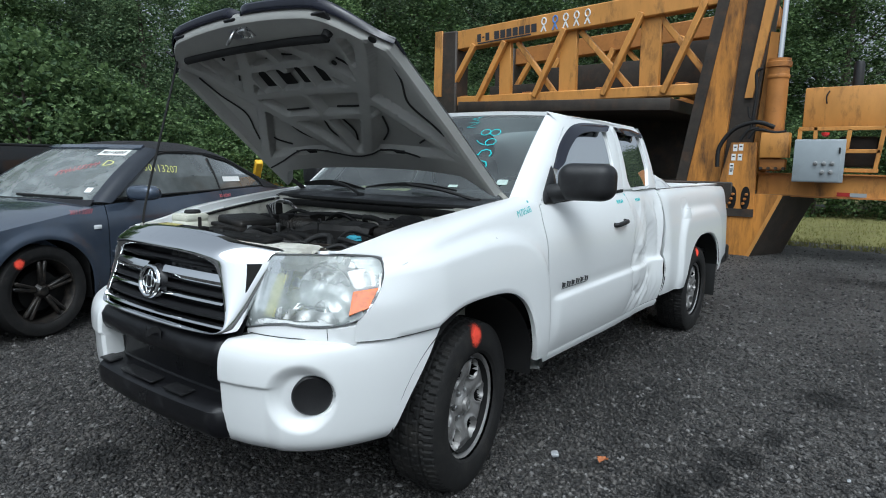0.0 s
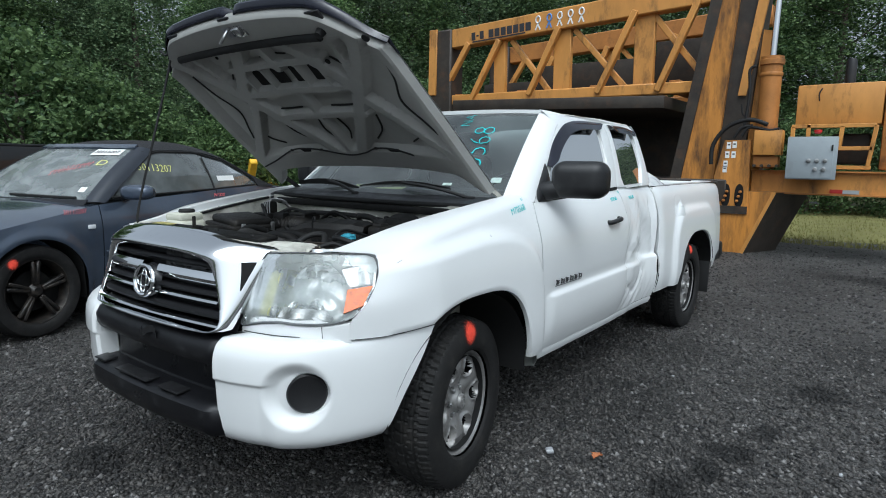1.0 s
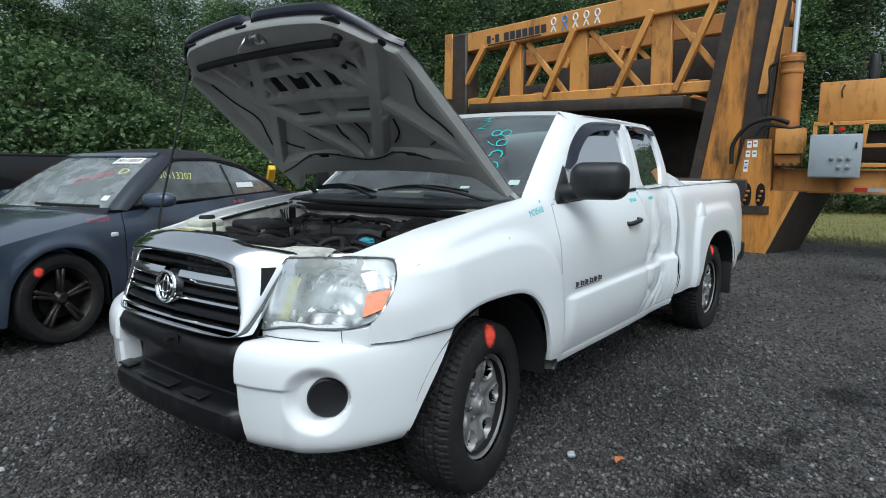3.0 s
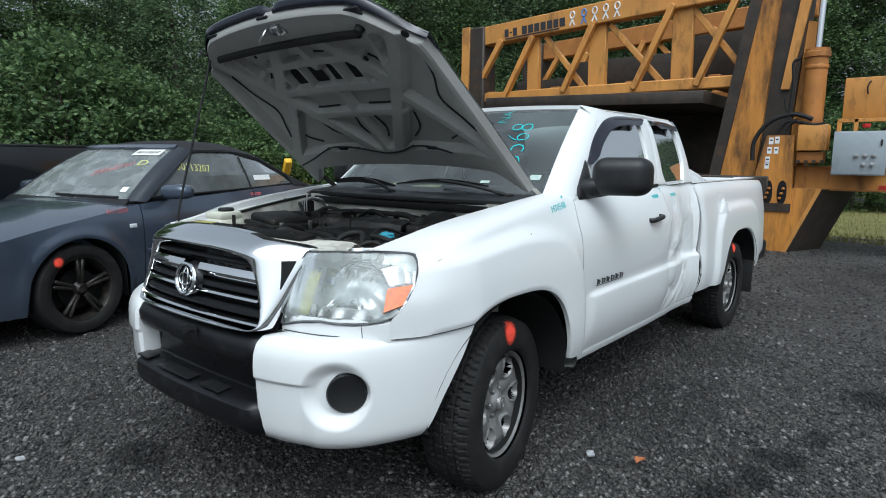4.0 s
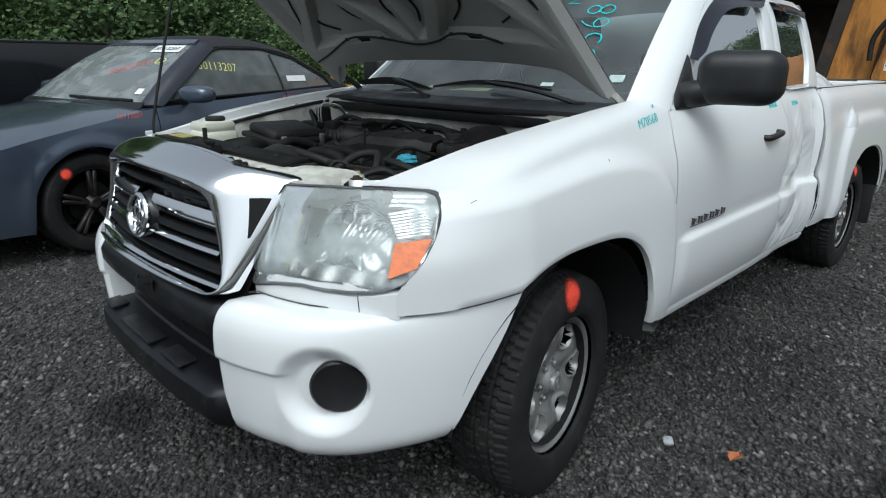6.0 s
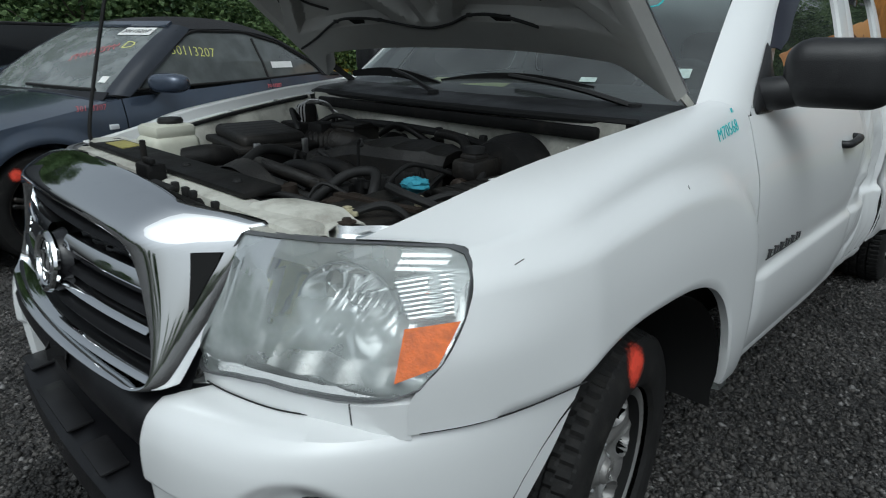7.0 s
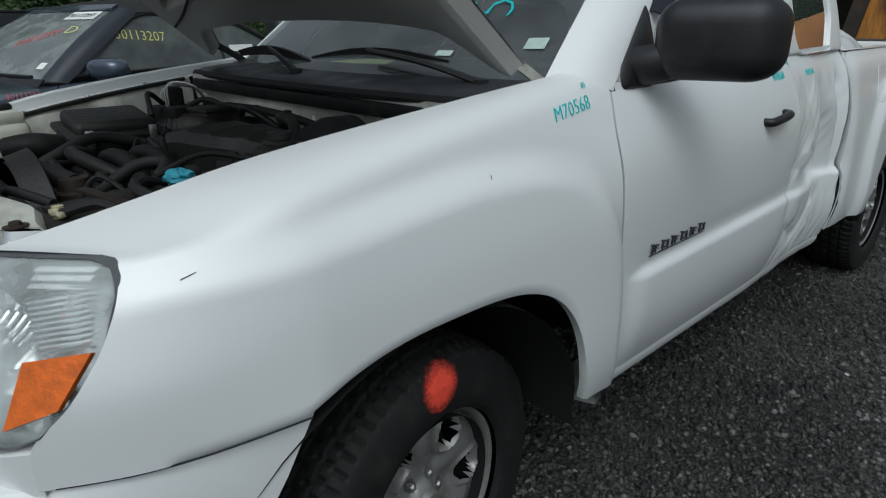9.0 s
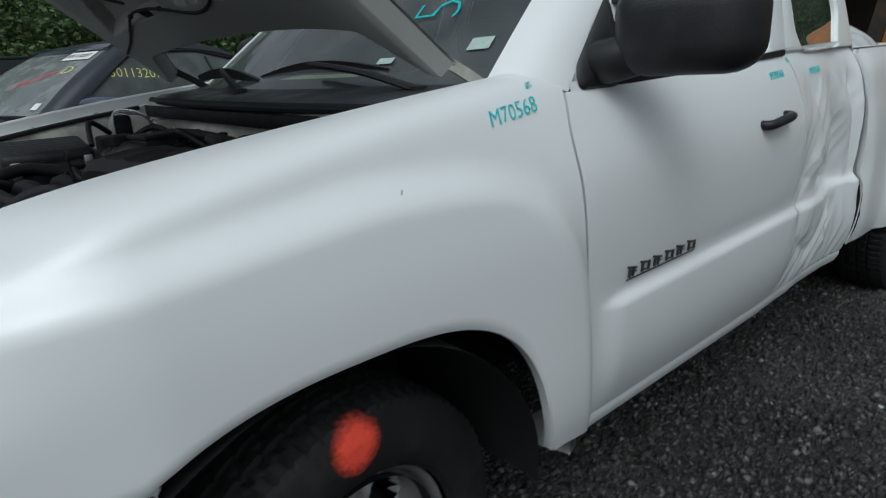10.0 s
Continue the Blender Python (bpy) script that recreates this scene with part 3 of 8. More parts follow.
def fascia_y(x, z):
    """Surface of lamp and filler panel."""
    x = abs(x)
    lean = (0.37 + 0.4 * smooth(0.6, 0.8, x)) * (max(z, 0.825) - 0.9)
    return spline(x, [0.36, 0.43, 0.5, 0.6, 0.68, 0.75, 0.80, 0.85], [-0.755, -0.745, -0.735, -0.705, -0.66, -0.615, -0.57, -0.52]) + lean - (0.05 + 0.3 * smooth(0.6, 0.75, x)) * (min(z, 0.825) - 0.825)


def fender():
    rows = []
    arch = [0.4079 * math.sin(math.pi / 2 * i / 40) for i in range(41)]
    for y0 in steps(-0.64, -0.02, 44) + arch + steps(0.414, 0.555, 10):
        low = bumper_top(y0) if y0 < -0.29 else arch_z(y0, 0, 0.445 - 0.02 * smooth(0.41, 0.55, y0))
        xi, zi = hood_edge(min(y0, 0.46))
        v = smooth(-0.25, -0.64, y0)
        zsh = zi - 0.055 + 0.039 * smooth(-0.15, -0.64, y0) ** 2
        col = []
        m = 30
        for j in range(m + 1):
            t = j / m
            if t < 0.78:
                z = low + (zsh - low) * (t / 0.78)
                y = y0
                x = side_x(y, z)
            else:
                k = (t - 0.78) / 0.22
                xs = side_x(y0, zsh)
                slope = (side_x(y0, zsh) - side_x(y0, zsh - 0.02)) / 0.02
                cz = zi - 0.004
                cx = xs + slope * (cz - zsh) * 0.85
                x = xs * (1 - k) ** 2 + cx * 2 * k * (1 - k) + xi * k * k
                z = zsh * (1 - k) ** 2 + cz * 2 * k * (1 - k) + zi * k * k
                y = y0
            w = smooth(-0.2, 0.555, y0)
            ya = y + (seam_y(z) - 0.555) * w ** 2
            if v > 0:
                if t < 0.78:
                    ya = ya + (lamp_edge_y(z) + 0.64) * v
                    x = side_x(ya, z)
                else:
                    ys = y0 + (lamp_edge_y(zsh) + 0.64) * v
                    xs = side_x(ys, zsh)
                    slope = (xs - side_x(ys, zsh - 0.03)) / 0.03
                    cx = xs + slope * (cz - zsh) * 0.85
                    x = xs * (1 - k) ** 2 + cx * 2 * k * (1 - k) + xi * k * k
                    e = lamp_edge_y(zsh)
                    e += (fascia_y(x, 1.030) + 0.004 - e) * smooth(0.0, 0.6, k)
                    ya = ya + (e + 0.64) * v
            if -R_ARCH < y0 < 0.408 and j == 0:
                x -= 0.006
            col.append((x, ya, z))
        if -0.29 < y0 < 0.412:
            col.insert(0, (col[0][0] - 0.020, col[0][1], col[0][2] + 0.001))
        else:
            col.insert(0, (col[0][0] - 0.002, col[0][1], col[0][2] + 0.0005))
        # return flange into the engine bay
        col.append((col[-1][0] - 0.006, col[-1][1], col[-1][2] - 0.006))
        col.append((col[-2][0] - 0.008, col[-1][1], col[-2][2] - 0.035))
        col.append((col[-3][0] - 0.045, col[-1][1], col[-3][2] - 0.037))
        rows.append(col)
    return sheet(rows)


def liner(yc):
    """Dark inner wheel well."""
    rows = []
    for i in range(25):
        a = math.pi * i / 24
        y, z = yc - math.cos(a) * ((0.402 if yc == 0 and a > math.pi / 2 else R_ARCH - 0.006)), 0.385 + math.sin(a) * (R_ARCH - 0.056)
        rows.append([(x, y, z) for x in (side_x(y, max(z, 0.45)) - 0.012, 0.80, 0.62, 0.45)])
    return sheet(rows)


def lip(yc, a0, a1):
    """Rolled edge of a wheel arch."""
    rows = []
    for i in range(41):
        s = i / 40
        y = yc + (a1 - (a1 - a0) * (1 - s) ** 2 if abs(a0) < abs(a1) * 0.9 else a1 * math.sin((s - 0.5) * math.pi))
        z = arch_z(y, yc, 0.40)
        x = side_x(y, z)
        n = Vector((yc - y, 0.335 - z)).normalized()
        rows.append([(x - 0.0055, y - 0.004 * n.x, z - 0.004 * n.y), (x - 0.0065, y + 0.005 * n.x, z + 0.005 * n.y), (x - 0.010, y + 0.009 * n.x, z + 0.009 * n.y), (x - 0.016, y + 0.008 * n.x, z + 0.008 * n.y)])
    return sheet(rows)


def dent(y, z):
    """How far the side is pushed in behind the driver's door."""
    a = 0.055 * math.exp(-((y - 2.10) / 0.16) ** 2 - ((z - 0.80) / 0.30) ** 2)
    b = 0.016 * math.exp(-((y - 1.90) / 0.22) ** 2 - ((z - 0.50) / 0.12) ** 2)
    c = 0.008 * math.exp(-((y - 1.72 - 0.25 * (z - 0.8)) / 0.05) ** 2 - ((z - 0.82) / 0.2) ** 2)
    # folded sheet metal: straight creases that meet at points
    def fold(y0, z0, y1, z1, w, amp):
        dy, dz = y1 - y0, z1 - z0
        t = max(0.0, min(1.0, ((y - y0) * dy + (z - z0) * dz) / (dy * dy + dz * dz)))
        d = math.hypot(y - y0 - t * dy, z - z0 - t * dz)
        return amp * max(0.0, 1 - d / w) * (0.35 + 0.65 * math.sin(math.pi * min(1.0, 0.12 + t * 0.8)))
    n = fold(1.76, 1.13, 1.90, 0.90, 0.11, 0.022) - fold(1.90, 0.90, 1.76, 0.76, 0.09, 0.018) + fold(1.98, 1.08, 2.12, 0.80, 0.10, 0.030)
    n += fold(1.72, 0.80, 2.10, 0.745, 0.06, 0.022) - fold(2.06, 1.10, 2.20, 0.86, 0.06, 0.022) + fold(2.20, 1.15, 2.25, 0.75, 0.05, 0.040)
    n += fold(1.70, 0.44, 1.99, 0.66, 0.035, 0.011) - fold(1.80, 0.44, 2.04, 0.665, 0.030, 0.013) + fold(1.92, 0.46, 2.08, 0.64, 0.04, 0.014) + fold(1.66, 0.60, 1.86, 0.52, 0.03, 0.009) - fold(2.00, 0.62, 2.04, 0.50, 0.025, 0.012)
    n += fold(1.62, 0.47, 1.80, 0.60, 0.04, 0.016) - fold(1.56, 0.45, 1.70, 0.54, 0.03, 0.008) + fold(1.84, 0.86, 1.96, 0.80, 0.03, 0.016)
    n += 0.009 * abs(noise.noise(Vector((y * 15 - z * 8, z * 7, 4.1)))) + 0.006 * noise.noise(Vector((y * 6, z * 5, 1.3)))
    w = smooth(1.50, 1.75, y) * smooth(1.17, 1.05, z)
    return a + b + c + 0.65 * n * w


def panel(y0f, y1f, z0f, z1f, ny, nz, side=True, inset=0.004, front=0.006):
    """A body panel between two upright edges and two level ones, with its edges turned in."""
    rows = []
    for i in range(ny + 1):
        t = i / ny
        col = []
        for j in range(nz + 1):
            s = j / nz
            z = 0
            for _ in range(2):
                ya = y0f(z) + (y1f(z) - y0f(z)) * t
                z = z0f(ya) + (z1f(ya) - z0f(ya)) * s
            y = y0f(z) + (y1f(z) - y0f(z)) * t
            x = side_x(y, z) - (dent(y, z) if side and 1.4 < y < 2.32 else 0)
            col.append((x, y, z))
        rows.append(col)
    turn = lambda c, d: [(p[0] - 0.02, p[1] + d, p[2]) for p in c]
    return sheet([turn(rows[0], front * 0.3)] + rows + [turn(rows[-1], -front * 0.3)])


BELT = lambda y: 1.150 + 0.045 * smooth(0.55, 2.2, y)
SILL = lambda y: 0.425
DOOR_R = lambda z: 1.665 + 0.02 * smooth(0.6, 1.1, z)
CAB_R = lambda z: 2.275


def bed_panel():
    rows = []
    n = 80
    for i in range(n + 1):
        y = 2.30 + (4.27 - 2.30) * i / n
        low = arch_z(y, WB, 0.44 + 0.10 * smooth(3.7, 4.2, y))
        top = 1.185
        col = []
        for j in range(27):
            s = j / 26
            z = low + (top - low) * s
            x = side_x(y, z)
            if z > top - 0.03:
                x -= 0.02 * ((z - top + 0.03) / 0.03) ** 2
            if y > 4.2:
                x -= 0.03 * ((y - 4.2) / 0.07) ** 2
            x -= 0.03 * math.exp(-((y - 2.33) / 0.05) ** 2) * math.exp(-((z - 0.85) / 0.28) ** 2)
            col.append((x, y, z))
        col += [(col[-1][0] - 0.015, y, top + 0.004), (col[-1][0] - 0.07, y, top + 0.002), (col[-1][0] - 0.072, y, 0.62)]
        rows.append(col)
    rows.insert(0, [(p[0] - 0.05, p[1] - 0.001, p[2]) for p in rows[0]])
    rows.append([(p[0] - 0.10, p[1] + 0.004, p[2]) for p in rows[-1]])
    return sheet(rows)


def cab_x(z):
    """Half width of the greenhouse."""
    return spline(z, [1.12, 1.2, 1.35, 1.5, 1.575, 1.615], [0.825, 0.800, 0.758, 0.705, 0.668, 0.635])


def on_cab(y, z, out=0.0):
    return Vector((cab_x(z) + out, y, z))


for side, tag in ((0, "driver's side"), (1, "passenger's side")):
    mk = (lambda vf: vf) if side == 0 else flipx
    part("front_fender", mk(fender()), WHITE, truck)
    part("wheel_arch_lip", mk(lip(WB, -0.476, 0.476)), WHITE, truck)
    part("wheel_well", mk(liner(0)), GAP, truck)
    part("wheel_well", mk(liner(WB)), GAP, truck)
    part("front_door", mk(panel(lambda z: seam_y(z) + 0.007, lambda z: DOOR_R(z) - 0.002, SILL, BELT, 60, 110, side == 0)), WHITE, truck)
    part("rear_door", mk(panel(lambda z: DOOR_R(z) + 0.002, CAB_R, SILL, BELT, 110, 120, side == 0)), WHITE, truck, "crumpled white rear access door" if side == 0 else "")
    part("bed_side", mk(bed_panel()), WHITE, truck)
    # rocker below the doors
    rock = []
    for i in range(41):
        y = 0.53 + (2.27 - 0.53) * i / 40
        dn = dent(y, 0.43) * 0.8 if side == 0 and y > 1.4 else 0
        rock.append([(side_x(y, 0.43) - 0.006 - dn, y, 0.422), (side_x(y, 0.40) + 0.008 - dn, y, 0.405), (side_x(y, 0.38) + 0.004 - dn, y, 0.375), (0.80 - dn, y, 0.355), (0.70, y, 0.36)])
    part("rocker", mk(sheet(rock)), WHITE, truck)
    # dark joint between bumper and fender
    pts = [(side_x(y, bumper_top(y) + 0.001) - 0.0012, y, bumper_top(y) + 0.0005) for y in steps(-0.605, -0.295, 16)]
    part("bumper_joint", mk(tube(pts, 0.0016, 5)), SEAL, truck)

# torn dark seam between the crumpled door and the bed
part("torn_seam", tube([(side_x(2.287, z) - 0.008 - 0.012 * abs(noise.noise(Vector((0, z * 14, 2)))), 2.287 + 0.006 * noise.noise(Vector((1, z * 12, 4))), z) for z in steps(0.44, 0.70, 14)], [0.004 + 0.009 * math.sin(math.pi * i / 14) for i in range(15)], 8), GAP, truck)


# ---- front of the truck: bumper, valance, grille, headlamps ----
BPX = [(0.425, -0.895), (0.52, -0.875), (0.62, -0.838), (0.70, -0.786), (0.765, -0.715), (0.815, -0.625), (0.855, -0.525), (0.885, -0.41), (0.905, -0.285)]


def bumper_plan(s):
    """Place and outward direction on the bumper's widest line, s from 0 (inner end) to 1 (wheel arch)."""
    n = len(BPX) - 1
    ss = [i / n for i in range(n + 1)]
    at = lambda q: Vector((spline(q, ss, [p[0] for p in BPX]), spline(q, ss, [p[1] for p in BPX])))
    d = at(min(1, s + 0.01)) - at(max(0, s - 0.01))
    return at(s), Vector((d.y, -d.x)).normalized()


BLEN = [0.0]
for q in range(400):
    BLEN.append(BLEN[-1] + (bumper_plan((q + 1) / 400)[0] - bumper_plan(q / 400)[0]).length)


def bumper_piece():
    rows = []
    ns = 150
    zs = steps(0.385, 0.70, 88) + [0.71, 0.72, 0.728, 0.735, 0.741, 0.746, 0.750, 0.753]
    fog = interp(0.742, [bumper_plan(q / 400)[0].x for q in range(401)], BLEN)
    for i in range(ns + 1):
        u = i / ns
        col = []
        for z0 in zs:
            s = u * interp(z0, [0.385, 0.45, 0.56, 0.66, 0.753], [0.775, 0.815, 0.885, 0.95, 1.0])
            p, o = bumper_plan(s)
            topz = spline(s, [0, 0.08, 0.2, 0.5, 0.8, 1], [0.738, 0.747, 0.748, 0.747, 0.748, 0.757])
            z = 0.385 + (z0 - 0.385) * (topz - 0.385) / (0.753 - 0.385)
            z -= 0.024 * smooth(0.54, 0.385, z)
            d = spline(z0, [0.385, 0.40, 0.43, 0.48, 0.56, 0.64, 0.69, 0.72, 0.74, 0.753], [0.085, 0.05, 0.022, 0.010, 0.003, 0.0, 0.003, 0.012, 0.026, 0.050])
            if z0 > 0.64:
                d *= (1 - s ** 3) * (1 - 0.5 * smooth(0.2, 0.55, s))
            d += 0.010 * smooth(0.612, 0.598, z) * smooth(0.66, 0.60, p.x)
            # fog lamp recess: a wide dish with the round hole off its middle
            al = interp(s, [q / 400 for q in range(401)], BLEN)
            r2 = math.hypot(al - fog + 0.042, (z - 0.572) * 1.02)
            d += 0.034 * smooth(0.126, 0.066, r2)
            d += 0.05 * smooth(0.071, 0.065, math.hypot(al - fog, z - 0.576))
            d += 0.014 * smooth(0.02, 0.0, s) ** 2
            col.append((p.x - o.x * d, p.y - o.y * d, z))
        col.append((p.x - o.x * (d + 0.03), p.y - o.y * (d + 0.03), z + 0.001))
        col.append((p.x - o.x * (d + 0.12), p.y - o.y * (d + 0.12), z - 0.004))
        rows.append(col)
    inner = [(p[0] - 0.004, p[1] + 0.07, p[2]) for p in rows[0]]
    edge = [(p[0] - 0.012, p[1] + 0.002, p[2]) for p in rows[-1]]
    return sheet([inner] + rows + [edge])


LAMP = [(0.482, 1.018), (0.60, 1.026), (0.70, 1.024), (0.775, 1.021), (0.797, 1.011), (0.814, 0.985), (0.832, 0.92), (0.831, 0.86), (0.818, 0.828), (0.79, 0.811),
        (0.75, 0.801), (0.70, 0.793), (0.645, 0.792), (0.592, 0.797), (0.52, 0.788), (0.431, 0.768), (0.427, 0.82), (0.433, 0.89), (0.452, 0.958)]


def lamp_at(x, z, back=0.0):
    return Vector((x - back * 0.25, fascia_y(x, z) + back, z))


def filler():
    """White strip between lamp and bumper."""
    rows = []
    for i in range(33):
        x = 0.428 + (0.800 - 0.428) * i / 32
        zt = interp(x, [0.42, 0.431, 0.52, 0.592, 0.645, 0.70, 0.75, 0.80], [0.768, 0.768, 0.788, 0.797, 0.792, 0.793, 0.801, 0.813]) - 0.006
        row = []
        for j in range(8):
            z = min(0.742 + (zt - 0.742) * j / 6, zt + 0.008)
            p = lamp_at(x, z, 0.004 if j < 7 else 0.020)
            e = lamp_at(0.800, z, 0.004)
            yl = lamp_edge_y(z) + 0.006
            k = smooth(0.60, 0.80, x)
            row.append(p + (Vector((side_x(yl, z) - 0.0008, yl, z)) - e) * k)
        rows.append(row)
    return sheet(rows)


def filler_seam():
    """Upright joint between filler and fender."""
    return tube([lamp_at(0.722, z, 0.003) + (Vector((side_x(lamp_edge_y(z), z), lamp_edge_y(z) + 0.006, z)) - lamp_at(0.800, z, 0.004)) * smooth(0.60, 0.80, 0.722) for z in steps(0.752, 0.792, 5)], 0.0013, 5)


def grille_y(x, z):
    return -0.872 + 0.26 * x * x + 0.22 * (z - 0.885)


def full(half):
    """A closed outline from the half with x >= 0, listed from the top middle round to the bottom middle."""
    return half + [(-x, z) for x, z in reversed(half) if x > 0]


def headlamp(mk):
    shell = along([(a, b, 0) for a, b in LAMP], 72)
    lamp = part("headlamp", mk(sheet([[lamp_at(0.64 + (p.x - 0.64) * k, 0.905 + (p.y - 0.905) * k, b) for p in shell] for b, k in ((0.10, 0.88), (0.03, 0.95), (0.008, 0.985))], wrap=True)), REFLECT, truck, "hazy headlamp with amber corner reflector")
    loop = along([(a, b, 0) for a, b in LAMP], 96)
    cx, cz = 0.64, 0.905
    # lens: rings from outline to middle
    rows = []
    for k in range(9):
        t = k / 8
        rows.append([lamp_at(cx + (p.x - cx) * (1 - t), cz + (p.y - cz) * (1 - t), -0.012 * (1 - (1 - t) ** 3) + 0.003) for p in loop])
    lens = part("lens", mk(sheet(rows[:-1], wrap=True)), GLASSLAMP, lamp)
    v, f = sheet([rows[-2], [rows[-1][0]] * len(loop)], wrap=True)
    part("lens_centre", mk((v, f)), GLASSLAMP, lamp)
    # dark gasket round the lens
    rim = [[lamp_at(cx + (p.x - cx) * a, cz + (p.y - cz) * a, b) for p in loop] for a, b in ((1.012, 0.012), (1.008, 0.003), (1.001, -0.003), (0.990, 0.000), (0.984, 0.03))]
    part("gasket", mk(sheet(rim, wrap=True)), GASKET, lamp)
    # back wall
    rows = [[lamp_at(cx + (p.x - cx) * a, cz + (p.y - cz) * a, 0.10 + 0.01 * math.sin(p.x * 60)) for p in loop] for a in (1.0, 0.75, 0.5, 0.25, 0.02)]
    part("reflector_wall", mk(sheet(rows, wrap=True)), REFLECT, lamp)
    # main bowl, facing forward
    bowl = [(0.012, 0.075), (0.03, 0.072), (0.05, 0.060), (0.07, 0.038), (0.082, 0.012), (0.087, -0.004), (0.092, -0.004), (0.094, 0.03)]
    bm = Matrix.Translation(lamp_at(0.668, 0.900, 0.058)) @ pose(0, 0, 0, 90, 0, 30)
    v, f = lathe([(r, -h) for r, h in bowl], 72, bm, cap=False)
    part("bowl_reflector", mk((v, f)), REFLECT, lamp)
    flutes = []
    for k in range(8):
        x = 0.628 + 0.0125 * k
        flutes.append(beam(lamp_at(x - 0.004, 0.858 + 0.002 * k, 0.052), lamp_at(x + 0.016, 0.935, 0.066), 0.0075, 0.012, (0, 1, 0), 0.003))
    for k, fl in enumerate(flutes):
        part("flute", mk(fl), REFLECT, lamp)
    part("bulb_shade", mk(moved(Matrix.Translation(lamp_at(0.668, 0.900, 0.07)) @ pose(0, 0, 0, 90, 0, 30), lathe([(0.001, 0.03), (0.014, 0.028), (0.02, 0.01), (0.02, -0.03)], 24))), CHROME, lamp)
    # inner yellowed reflector
    rows = [[lamp_at(0.440 + 0.110 * i / 6 + 0.014 * j / 8, 0.806 + 0.150 * j / 8, 0.003 + 0.004 * math.sin(math.pi * i / 6)) for i in range(7)] for j in range(9)]
    part("side_reflector", mk(sheet(rows, 0.004)), YELLOWED, lamp, "yellowed inner reflector")
    part("divider", mk(sheet([[lamp_at(0.556 + 0.008 * j / 4, 0.80 + 0.17 * j / 4, b) for b in (0.002, 0.03)] for j in range(5)], 0.003)), CHROMEDULL, lamp)
    # lower bezel with folds
    rows = [[lamp_at(0.56 + 0.20 * i / 20, 0.803 + 0.030 * j / 4, 0.035 + 0.03 * j / 4 + 0.006 * math.sin(i * 0.9)) for i in range(21)] for j in range(5)]
    part("lower_bezel", mk(sheet(rows, 0.002)), CHROMEDULL, lamp)
    # corner turn lamp: ribbed clear cover and amber block
    cor = [(0.728, 0.972), (0.792, 0.988), (0.816, 0.922), (0.772, 0.912)]
    def patch(q, u, w, b):
        a, bb, c, d = [Vector((x, z)) for x, z in q]
        p = (a.lerp(bb, u)).lerp(d.lerp(c, u), w)
        return lamp_at(p.x, p.y, b)
    rows = [[patch(cor, i / 12, j / 40, 0.007 + 0.004 * math.cos(j * math.pi / 2)) for i in range(13)] for j in range(41)]
    part("corner_flutes", mk(sheet(rows, 0.002)), REFLECT, lamp)
    part("corner_bulb", mk(moved(Matrix.Translation(lamp_at(0.772, 0.952, 0.016)), lathe([(0.001, -0.012), (0.009, -0.008), (0.009, 0.006), (0.001, 0.012)], 16))), AMBER, lamp)
    amb = [(0.772, 0.909), (0.828, 0.921), (0.827, 0.860), (0.79, 0.838)]
    rows = [[patch(amb, i / 10, j / 10, -0.0055) for i in range(11)] for j in range(11)]
    part("amber_reflector", mk(sheet(rows, 0.01)), AMBER, lamp)
    rows = [[lamp_at(0.725 + 0.055 * i / 16, 1.014 - 0.03 * j / 6 - 0.10 * (i / 16 > 2), 0.007 + 0.003 * (j % 2)) for i in range(17)] for j in range(7)]
    part("upper_bezel", mk(sheet(rows, 0.002)), REFLECT, lamp)
    rows = []
    for j in range(24):
        z = 0.994 - 0.073 * j / 23
        x1 = interp(z, [0.92, 0.99, 1.016], [0.818, 0.803, 0.786])
        rows.append([lamp_at(x1 - 0.038 * (1 - i / 4), z, 0.005 + 0.004 * (j % 2)) for i in range(5)])
    part("edge_flutes", mk(sheet(rows, 0.002)), REFLECT, lamp)
    return lamp


for side in (0, 1):
    mk = (lambda vf: vf) if side == 0 else flipx
    bump = part("bumper_corner", mk(bumper_piece()), WHITE, truck, "white painted bumper corner with round fog lamp hole")
    p, o = bumper_plan(0.465)
    fm = Matrix.Translation((0.742 - 0.040 * o.x, -0.748 - 0.040 * o.y, 0.575)) @ Matrix((Vector((-o.y, o.x, 0)), Vector((0, 0, 1)), Vector((o.x, o.y, 0)))).transposed().to_4x4()
    part("fog_cover", mk(lathe([(0.001, 0.004), (0.03, 0.006), (0.052, 0.008), (0.062, 0.010), (0.0675, 0.004)], 40, fm)), BLACKPL, bump, "black round fog lamp blank")
    part("filler_panel", mk(filler()), WHITE, truck)
    pts = [lamp_at(x, 0.7490, 0.0015) for x in steps(0.44, 0.772, 16)]
    part("filler_joint", mk(tube(pts, 0.0015, 5)), SEAL, truck)
    part("filler_joint", mk(filler_seam()), SEAL, truck)
    headlamp(mk)

# chrome surround
HOLE = full([(0.0, 1.006), (0.12, 1.005), (0.24, 0.998), (0.315, 0.985), (0.35, 0.955), (0.392, 0.865), (0.432, 0.758), (0.30, 0.762), (0.15, 0.768), (0.0, 0.770)])
OUTER = full([(0.0, 1.083), (0.15, 1.080), (0.30, 1.068), (0.40, 1.050), (0.486, 1.027), (0.487, 1.026), (0.487, 1.024), (0.484, 0.99), (0.466, 0.90), (0.450, 0.79), (0.438, 0.744), (0.0, 0.748)])


